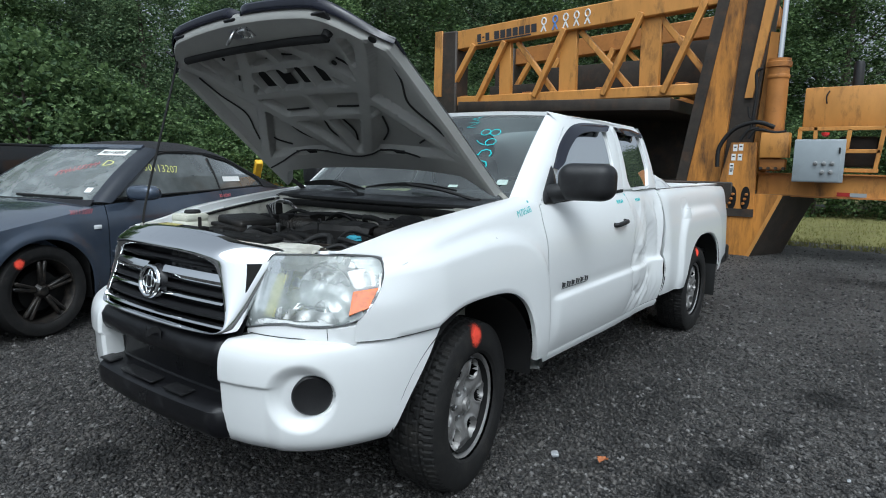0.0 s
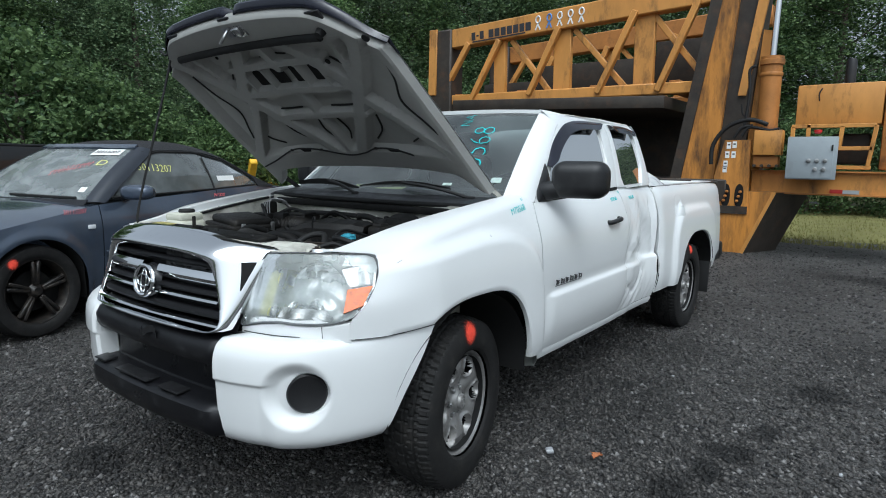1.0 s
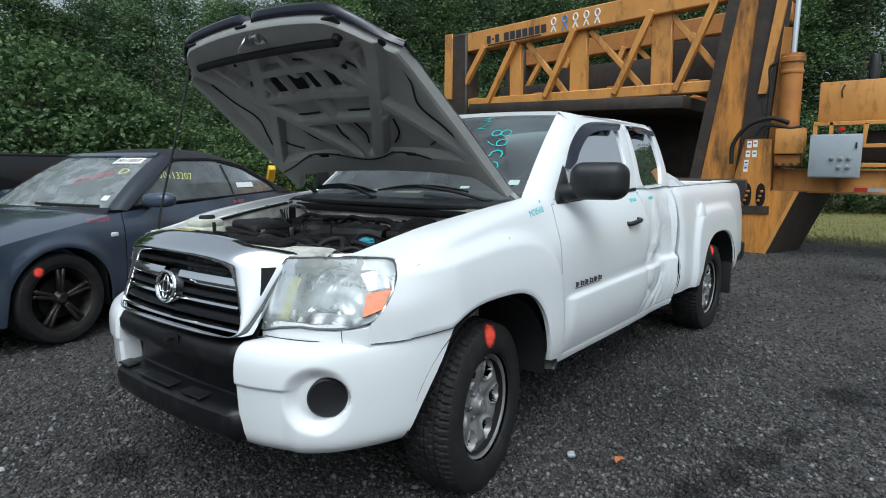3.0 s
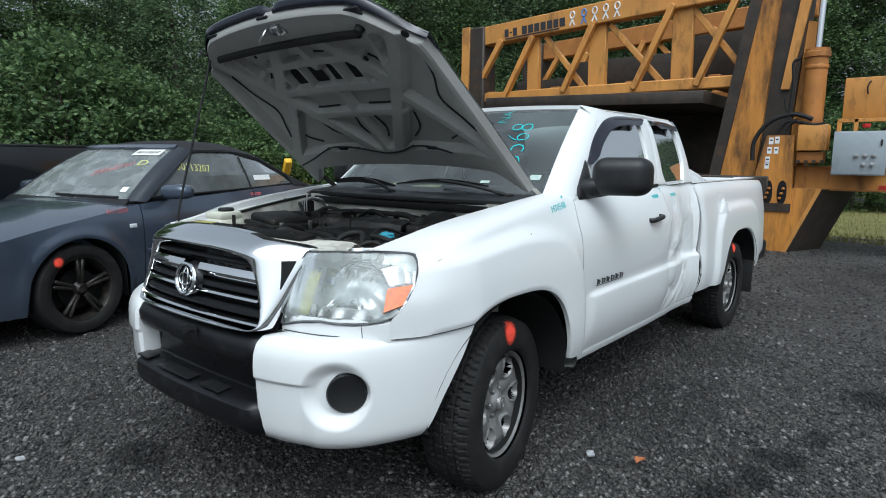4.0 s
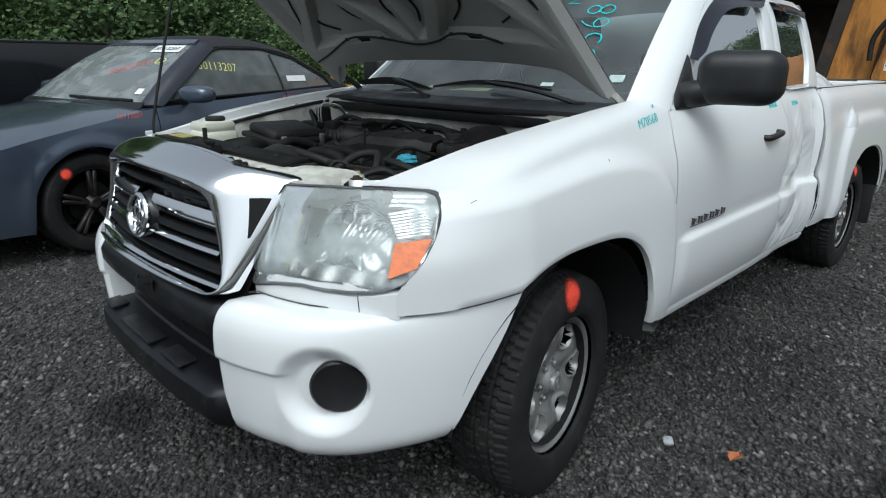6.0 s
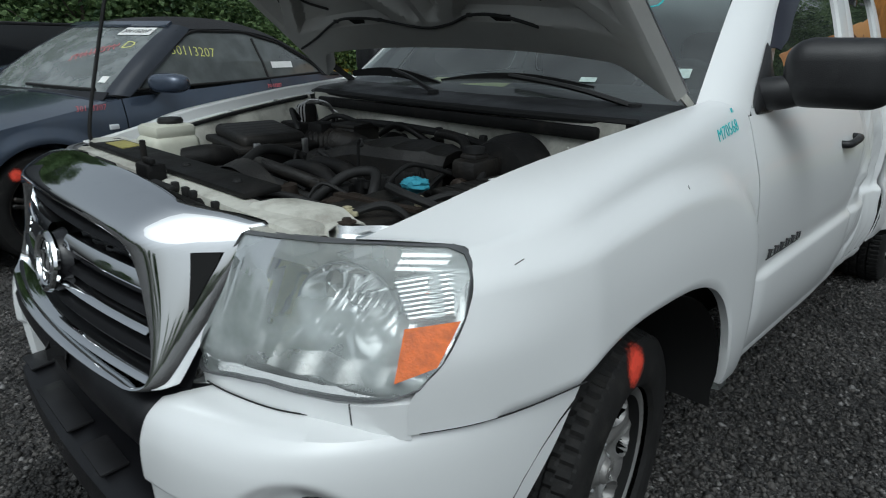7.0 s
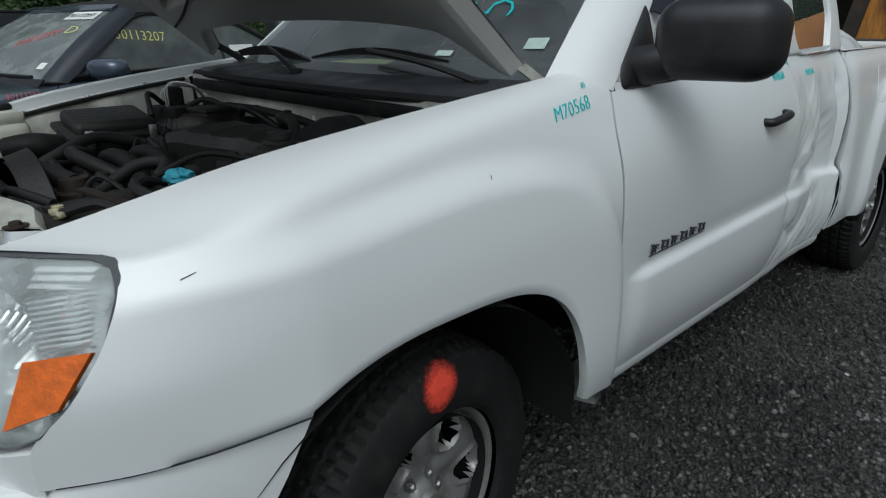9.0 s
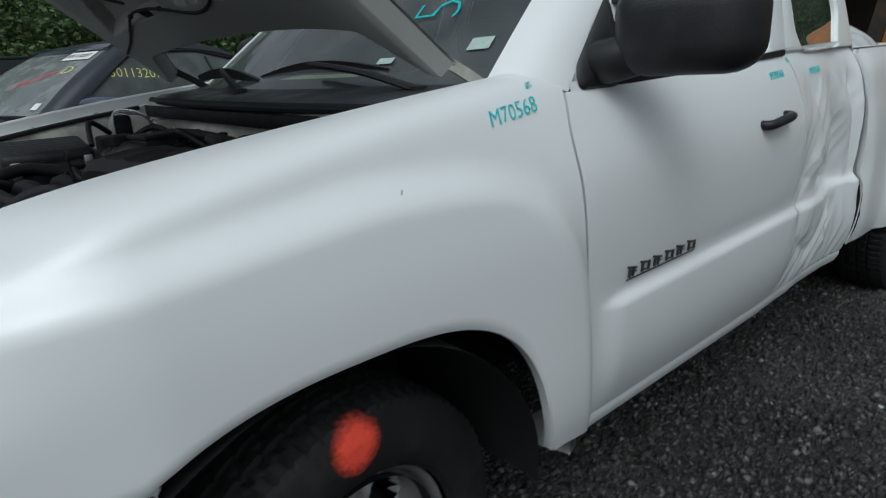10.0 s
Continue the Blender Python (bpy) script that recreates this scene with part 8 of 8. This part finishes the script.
taper([P(0.02, 2.4, CY - 0.16), P(0.13, 2.4, CY - 0.16), P(0.13, 2.4, CY - 0.08), P(0.02, 2.4, CY - 0.08)], [P(0.22, 3.9, CY - 0.16), P(0.36, 3.9, CY - 0.16), P(0.36, 3.9, CY - 0.08), P(0.22, 3.9, CY - 0.08)], YELLOW, "gusset_plate")
# lift cylinder
cyl = part("lift_cylinder", lathe([(0.145, 1.30), (0.145, 2.82), (0.17, 2.83), (0.17, 2.90), (0.155, 2.91), (0.155, 2.95), (0.05, 2.96)], 36, pose(0.45, CY - 0.1, 0)), YELLOWD, cru, "yellow hydraulic cylinder")
part("cylinder_ring", lathe([(0.152, 2.66), (0.158, 2.67), (0.158, 2.71), (0.152, 2.72)], 36, pose(0.45, CY - 0.1, 0), cap=False), YELLOWD, cyl)
part("piston_rod", tube([(0.45, CY - 0.1, 2.9), (0.50, CY - 0.1, 5.6)], 0.043, 20), mat("polished_rod", (0.75, 0.76, 0.78), 0.12, metal=1.0, rvar=0.04), cyl, "polished steel piston rod")
for pts, r in (([(0.28, 2.8), (0.20, 2.74), (0.22, 2.45), (0.20, 2.1), (0.18, 1.9)], 0.022), ([(-0.25, 1.35), (-0.24, 1.65), (-0.05, 1.92), (0.25, 2.02), (0.50, 1.94)], 0.032), ([(0.05, 1.75), (0.15, 1.9), (0.30, 1.93)], 0.025), ([(0.16, 1.78), (0.24, 1.9), (0.36, 1.9), (0.52, 1.86), (0.66, 1.88)], 0.022), ([(0.12, 2.25), (0.15, 2.10), (0.20, 2.12), (0.22, 2.5)], 0.012)):
    part("hydraulic_hose", tube(bend([P(x, z, CY - 0.34) for x, z in pts], 6), r, 10), SEAL, cyl)
# valve plate with decals and lever slots
vp = taper([P(-0.07, 1.72, CY - 0.36), P(0.29, 1.72, CY - 0.36), P(0.32, 0.62, CY - 0.36), P(-0.12, 0.62, CY - 0.36), P(-0.19, 1.16, CY - 0.36)][::-1], [P(-0.07, 1.72, CY - 0.28), P(0.29, 1.72, CY - 0.28), P(0.32, 0.62, CY - 0.28), P(-0.12, 0.62, CY - 0.28), P(-0.19, 1.16, CY - 0.28)][::-1], STAINED, "valve_plate")
for x, z in ((-0.005, 1.64), (0.075, 1.65), (-0.02, 1.50), (0.07, 1.50), (-0.035, 1.36), (-0.04, 1.28)):
    part("decal", block(0.06, 0.004, 0.10, pose(x, CY - 0.364, z, 0, 0, 0)), PAPER, cru, "small white warning decal")
    part("decal_bar", block(0.035, 0.004, 0.02, pose(x, CY - 0.3665, z + 0.01)), INKDARK, cru)
for x in (0.0, 0.19):
    lp = [P(x + 0.065 * math.cos(t), 0.88 + 0.18 * math.copysign(abs(math.sin(t)) ** 0.8, math.sin(t)), CY - 0.364) for t in [2 * math.pi * k / 28 for k in range(28)]]
    part("lever_slot", (lp, [tuple(range(28))]), GAP, cru)
    for k in range(3):
        part("control_valve", lathe([(0.02, -0.03), (0.022, 0.02), (0.012, 0.05)], 12, pose(x - 0.02 + 0.02 * k, CY - 0.385, 0.80 + 0.07 * k, 90, 0, 0)), YELLOWD, cru)
part("oil_stain_plate", block(0.46, 0.006, 0.12, pose(0.09, CY - 0.365, 0.66, 0, 0, 0)), DARKSTEEL, cru)
# leg: its dark streaks are oil, and shade put into the colour
lg = taper([P(-0.16, 0.62, CY - 0.34), P(-0.06, 0.0, CY - 0.34), P(0.30, 0.0, CY - 0.34), P(0.68, 0.95, CY - 0.34), P(0.31, 0.95, CY - 0.34)], [P(-0.10, 0.62, CY + 0.5), P(0.0, 0.0, CY + 0.5), P(0.50, 0.0, CY + 0.5), P(0.95, 0.95, CY + 0.5), P(0.31, 0.95, CY + 0.5)], STAINED, "support_leg", "stained yellow support leg")
# dark sheet over the right face paints the shade on that side
part("leg_shaded_side", sheet([[P(0.305, 0.0, CY - 0.33), P(0.68, 0.94, CY - 0.33)], [P(0.62, 0.0, CY + 0.45), P(1.02, 0.94, CY + 0.45)]], 0.01), DARKSTEEL, cru)
part("leg_flange", beam(P(0.28, 0.0, CY - 0.345), P(0.67, 0.95, CY - 0.345), 0.05, 0.03, (0, 1, 0)), YELLOW, cru)
# trailer frame, boxes
part("trailer_frame", beam(P(0.28, 1.10, CY + 0.05), P(6.5, 1.10, CY + 0.05), 0.34, 0.22, (0, 1, 0), 0.015), YELLOW, cru)
part("frame_flange", beam(P(0.28, 1.265, CY), P(6.5, 1.265, CY), 0.02, 0.30, (0, 1, 0)), YELLOWD, cru)
part("frame_flange", beam(P(0.28, 0.935, CY), P(6.5, 0.935, CY), 0.02, 0.30, (0, 1, 0)), YELLOWD, cru)
part("reflector_strip", block(0.16, 0.006, 0.055, pose(1.42, CY - 0.085, 0.985)), mat("red_reflector", (0.35, 0.02, 0.015), 0.3, coat=0.5), cru)
part("reflector_strip", block(0.20, 0.006, 0.055, pose(1.60, CY - 0.085, 0.980)), GREYBOX, cru)
part("valve_cover", block(0.38, 0.22, 0.37, pose(0.52, CY - 0.25, 1.68), 0.015), YELLOW, cru)
part("valve_block", block(0.34, 0.18, 0.16, pose(0.50, CY - 0.20, 1.40), 0.01), YELLOWD, cru)
for k in range(4):
    part("fitting", lathe([(0.022, -0.05), (0.022, 0.05)], 10, pose(0.36 + 0.10 * k, CY - 0.30, 1.34, 90, 0, 0)), DARKSTEEL, cru)
ctl = part("control_box", block(0.62, 0.26, 0.60, pose(1.10, CY - 0.34, 1.455, 0, 0, 6), 0.012), GREYBOX, cru, "grey electrical control box with knobs")
part("box_door", block(0.57, 0.012, 0.57, pose(1.09, CY - 0.475, 1.455, 0, 0, 6), 0.006), GREYBOX, ctl)
for x, z in ((1.08, 1.42), (1.18, 1.42), (1.28, 1.42), (1.17, 1.30), (1.27, 1.30)):
    part("knob", lathe([(0.001, 0.045), (0.018, 0.045), (0.02, 0.02), (0.03, 0.018), (0.03, 0.0)], 16, pose(x, CY - 0.478 + 0.105 * (x - 1.09), z, 90, 0, 6)), CHROMEDULL, ctl)
part("latch", block(0.02, 0.03, 0.08, pose(1.355, CY - 0.46, 1.60, 0, 0, 6), 0.004), SEAL, ctl)
part("emergency_stop", lathe([(0.001, 0.06), (0.05, 0.055), (0.05, 0.02), (0.03, 0.0)], 20, pose(1.15, CY - 0.32, 1.80)), mat("red_button", (0.5, 0.02, 0.02), 0.35, var=0.1), ctl)
# oil tank and cage
part("oil_tank", block(1.06, 0.9, 0.58, pose(1.34, CY + 0.45, 2.23), 0.02), YELLOW, cru, "yellow rectangular oil tank")
part("tank_cap", lathe([(0.07, 2.52), (0.07, 2.85), (0.055, 2.90), (0.001, 2.90)], 24, pose(1.42, CY + 0.35, 0)), BLACKPL, cru, "black breather stack")
part("tank_pull", tube(bend([P(1.12, 2.46, CY - 0.02), P(1.09, 2.38, CY - 0.05), P(1.10, 2.28, CY - 0.03)], 5), 0.010, 6), SEAL, cru)
part("engine_housing", block(0.95, 0.9, 1.20, pose(2.36, CY + 0.44, 1.90), 0.03), YELLOWD, cru)
for a, b in (((0.78, 1.92), (1.82, 1.92)), ((0.80, 1.30), (0.80, 1.92)), ((1.40, 1.62), (1.42, 1.92)), ((1.76, 1.34), (1.82, 1.92)), ((1.36, 1.33), (1.80, 1.33)), ((1.0, 1.74), (1.0, 1.95)), ((1.38, 1.60), (1.80, 1.60))):
    part("cage_bar", beam(P(a[0], a[1], CY - 0.06), P(b[0], b[1], CY - 0.06), 0.055, 0.055, (0, 1, 0), 0.006), YELLOW, cru)
part("pump", block(0.5, 0.4, 0.45, pose(1.50, CY + 0.5, 1.60), 0.05), DARKSTEEL, cru)
part("frame_leg", beam(P(5.5, 0.0, CY + 0.4), P(5.5, 0.95, CY + 0.4), 0.3, 0.3, (0, 1, 0)), YELLOWD, cru)
part("frame_leg", beam(P(-5.6, 0.0, CY + 1.0), P(-5.6, 0.8, CY + 1.0), 0.4, 1.8, (0, 1, 0)), DARKSTEEL, cru)
# name panel: black bars for the lettering, small ribbon-shaped decals
x = -4.98
for w in (0.09, 0.05, 0.09, 0.0, 0.11, 0.11, 0.11, 0.11, 0.11, 0.10, 0.11):
    if w:
        part("name_bar", block(w, 0.006, 0.15 if w > 0.06 else 0.03, pose(x + w / 2, CY - 0.135, 3.79 + lift(x), 0, -2.6, 0)), INKDARK, cru)
    x += (w or 0.06) + 0.028
part("name_line", block(1.20, 0.006, 0.025, pose(-4.36, CY - 0.135, 3.685 + lift(-4.4), 0, -2.6, 0)), INKDARK, cru)
for k, (x, c) in enumerate(((-3.50, PAPER), (-3.27, mat("blue_decal", (0.1, 0.25, 0.6), 0.5)), (-3.06, PAPER), (-2.85, PAPER), (-2.64, PAPER))):
    z = 3.82 + lift(x)
    part("ribbon_decal", join(tube([P(x + 0.045 * math.cos(t), z + 0.055 + 0.06 * math.sin(t), CY - 0.136) for t in [2 * math.pi * q / 14 for q in range(15)]], 0.014, 5, False), beam(P(x - 0.01, z + 0.0, CY - 0.136), P(x + 0.05, z - 0.13, CY - 0.136), 0.025, 0.006, (0, 1, 0)), beam(P(x + 0.01, z + 0.0, CY - 0.137), P(x - 0.05, z - 0.13, CY - 0.137), 0.025, 0.006, (0, 1, 0))), c, cru, "small ribbon decal")


# ---- grass and woods ----
GRASS = mat("mown_grass", (0.165, 0.158, 0.052), 0.9, var=0.3, scale=1.2, dirt=(0.23, 0.19, 0.075), dirt_amt=0.7, dirt_scale=0.8, bump=0.6, bscale=40)
def grass_z(x, y):
    return ground_z(x, y) + 0.03 + 0.04 * noise.noise(Vector((x * 0.3, y * 0.3, 7)))


rows = [[(x, y, grass_z(x, y) - 0.05 * (j == 0)) for x in steps(-9, 40, 50)] for j, y in enumerate(steps(10.6, 60, 40))]
rows = [[(p[0], p[1] + 0.4 * noise.noise(Vector((p[0] * 0.8, 0, 2))) - 0.06 * p[0] * (p[1] < 14), p[2]) for p in r] for r in rows]
lawn = part("lawn", sheet(rows), GRASS, None)
tagged(lawn, "mown green and yellowish grass behind the yard", "lawn", kind="structure")
BLADE = mat("grass_blade", (0.175, 0.172, 0.055), 0.8, var=0.3, scale=3)
rnd = random.Random(3)
V, F = [], []
for k in range(16000):
    x, y = rnd.uniform(-2, 9), 10.2 + 12 * rnd.random() ** 1.6
    z = grass_z(x, y) - 0.02
    a, hgt = rnd.random() * 6.28, rnd.uniform(0.03, 0.09)
    dx, dy = 0.012 * math.cos(a), 0.012 * math.sin(a)
    lx, ly = rnd.uniform(-0.04, 0.04), rnd.uniform(-0.04, 0.04)
    o = len(V)
    V += [(x - dx, y - dy, z), (x + dx, y + dy, z), (x + lx, y + ly, z + hgt)]
    F.append((o, o + 1, o + 2))
gr = part("grass", (V, F), BLADE, None, flat=True)
tagged(gr, "short green grass blades at the edge of the yard", "grass", kind="stuff")


def leaf_mat(name, c0, c1):
    m = bpy.data.materials.new(name)
    m.use_nodes = True
    n, l = m.node_tree.nodes, m.node_tree.links
    b = n["Principled BSDF"]
    g = n.new("ShaderNodeNewGeometry")
    r = n.new("ShaderNodeValToRGB")
    r.color_ramp.elements[0].color, r.color_ramp.elements[1].color = (*c0, 1), (*c1, 1)
    l.new(g.outputs["Random Per Island"], r.inputs["Fac"])
    oi = n.new("ShaderNodeObjectInfo")
    mr = n.new("ShaderNodeMapRange")
    mr.inputs["To Min"].default_value, mr.inputs["To Max"].default_value = 0.75, 1.3
    l.new(oi.outputs["Random"], mr.inputs["Value"])
    s = n.new("ShaderNodeVectorMath")
    s.operation = "SCALE"
    l.new(r.outputs["Color"], s.inputs[0])
    l.new(mr.outputs[0], s.inputs["Scale"])
    l.new(s.outputs[0], b.inputs["Base Color"])
    b.inputs["Roughness"].default_value = 0.55
    b.inputs["Specular IOR Level"].default_value = 0.3
    b.inputs["Subsurface Weight"].default_value = 0.0
    tr = n.new("ShaderNodeBsdfTranslucent")
    l.new(s.outputs[0], tr.inputs["Color"])
    mx = n.new("ShaderNodeMixShader")
    mx.inputs["Fac"].default_value = 0.35
    l.new(b.outputs[0], mx.inputs[1])
    l.new(tr.outputs[0], mx.inputs[2])
    l.new(mx.outputs[0], n["Material Output"].inputs["Surface"])
    return m


LEAF = leaf_mat("green_leaves", (0.028, 0.062, 0.024), (0.165, 0.245, 0.095))
LEAF2 = leaf_mat("dull_green_leaves", (0.030, 0.064, 0.030), (0.17, 0.235, 0.115))
BARK = mat("grey_bark", (0.09, 0.075, 0.06), 0.9, var=0.35, scale=12, bump=0.6, bscale=30, stretch=(1, 1, 0.25))


def crown(seed, height, radius, base, clumps, per, size, spread):
    """Leaf clumps on an uneven shell of boughs; each leaf is a small folded blade."""
    r = np.random.RandomState(seed)
    V, F = [], []
    o = 0
    for c in range(clumps):
        t = r.rand() ** 0.85
        h = base + (height - base) * t
        prof = math.sin(math.pi * min(1, 0.16 + 0.80 * t)) ** 0.7
        a = r.rand() * 6.283
        lump = 0.65 + 0.45 * noise.noise(Vector((math.cos(a) * 1.4, math.sin(a) * 1.4, h * 0.7 + seed)))
        d = radius * prof * lump * (0.45 + 0.55 * r.rand() ** 0.5)
        cx, cy = d * math.cos(a), d * math.sin(a)
        pts = r.randn(per, 3) * spread * np.array([1, 1, 0.6]) + np.array([cx, cy, h])
        for p in pts:
            u = r.randn(3)
            u[2] *= 0.5
            u /= np.linalg.norm(u)
            w = np.cross(u, r.randn(3))
            w /= np.linalg.norm(w)
            k = size * (0.6 + 0.8 * r.rand())
            e = u * k
            s = w * k * 0.36
            nrm = np.cross(u, w) * k * 0.12
            V += [p - e * 0.5, p + s + nrm, p + e * 0.5, p - s + nrm]
            F += [(o, o + 1, o + 2), (o, o + 2, o + 3)]
            o += 4
    return V, F


def tree(name, seed, height, radius, base, clumps, per, size, spread, leaf, label):
    r = random.Random(seed)
    tr = thing(name, label, "tree" if name == "tree" else "bush")
    lean = (r.uniform(-0.3, 0.3), r.uniform(-0.3, 0.3))
    trunk = [(lean[0] * t + 0.08 * math.sin(3 * t), lean[1] * t, height * 0.92 * t) for t in steps(0, 1, 8)]
    r0 = 0.022 * height
    bark = [tube(trunk, [r0 * (1 - 0.9 * i / 8) for i in range(9)], 8)]
    for k in range(9):
        t = 0.25 + 0.65 * k / 9
        a = k * 2.4 + r.random()
        b = Vector(trunk[int(t * 8)])
        e = b + Vector((math.cos(a), math.sin(a), 0.55)) * radius * 0.75 * (1.1 - t * 0.6)
        bark.append(tube(bend([b, b.lerp(e, 0.5) + Vector((0, 0, -0.08)), e], 3), [0.4 * r0 * (1 - t * 0.6) * q for q in (1, 0.9, 0.75, 0.6, 0.5, 0.35, 0.2)], 6))
    part("trunk", join(*bark), BARK, tr)
    part("crown", crown(seed, height, radius, base, clumps, per, size, spread), leaf, tr, flat=True)
    return tr


kinds = [tree("tree", 11, 10.5, 2.6, 0.6, 330, 75, 0.105, 0.30, LEAF, "tall leafy broadleaf tree at the wood's edge"),
         tree("tree", 23, 12.5, 2.9, 1.2, 350, 75, 0.11, 0.33, LEAF2, "tall leafy broadleaf tree at the wood's edge"),
         tree("tree", 37, 9.0, 2.4, 0.4, 300, 75, 0.10, 0.28, LEAF, "tall leafy broadleaf tree at the wood's edge"),
         tree("bush", 41, 3.0, 1.9, 0.05, 150, 75, 0.085, 0.22, LEAF, "dense green bush at the wood's edge")]
for ob in kinds:
    ob["group"] = "woods round the yard" if ob.name.startswith("tree") else "bushes round the yard"
rnd = random.Random(12)
spots = []
EDGE = bend([(-13.4, -2.2, 0), (-12.6, 1.5, 0), (-12.2, 7, 0), (-11, 14, 0), (-6, 18.5, 0), (4, 22, 0), (14, 27, 0), (25, 30, 0)], 12)
for row, step, off in ((0, 5, 0.0), (1, 6, 3.0)):
    for k in range(2 * row, len(EDGE), step // 2):
        p = EDGE[k]
        d = (EDGE[min(k + 1, len(EDGE) - 1)] - EDGE[max(k - 1, 0)]).normalized()
        spots.append((p.x - d.y * off + rnd.uniform(-0.7, 0.7), p.y + d.x * off + rnd.uniform(-0.7, 0.7), 0))
for k in range(34):          # unseen, added behind the viewer for reflections in the chrome
    a = radians(-150 + 135 * k / 33)
    d = 27 + 14 * k / 33
    spots.append((3 + d * math.cos(a) + rnd.uniform(-1, 1), -2 + d * math.sin(a) + rnd.uniform(-1, 1), 0))
first = set()
for x, y, _ in spots:
    k = rnd.choice((0, 1, 2))
    tall = 5.0 if x > 10 and y > 0 else 7.0 if x > 1 and y > 0 else 4.6 if y < -10 else 7.6 if y > 12 else 5.8 if y > 5 else 5.0
    s = rnd.uniform(0.92, 1.14) * tall / (10.5, 12.5, 9.0)[k]
    m = Matrix.Translation((x, y, ground_z(x, y) - 0.02)) @ Matrix.Rotation(rnd.random() * 6.28, 4, "Z")
    if k not in first:
        first.add(k)
        kinds[k].matrix_basis = m @ Matrix.Diagonal((s * 1.25, s * 1.25, s, 1))
        continue
    kinds[k].scale = (s * 1.25, s * 1.25, s)
    copy_thing(kinds[k], m)
for k in range(34):
    p = EDGE[min(len(EDGE) - 1, int(k * len(EDGE) / 34))]
    d = (EDGE[min(len(EDGE) - 1, int(k * len(EDGE) / 34) + 1)] - EDGE[max(0, int(k * len(EDGE) / 34) - 1)]).normalized()
    x, y = p.x + d.y * 2.2 + rnd.uniform(-0.4, 0.4), p.y - d.x * 2.2 + rnd.uniform(-0.4, 0.4)
    s = rnd.uniform(0.7, 1.15)
    m = Matrix.Translation((x, y, -0.03)) @ Matrix.Rotation(rnd.random() * 6.28, 4, "Z")
    if k == 0:
        kinds[3].matrix_basis = m
        continue
    kinds[3].scale = (s, s, s)
    copy_thing(kinds[3], m)
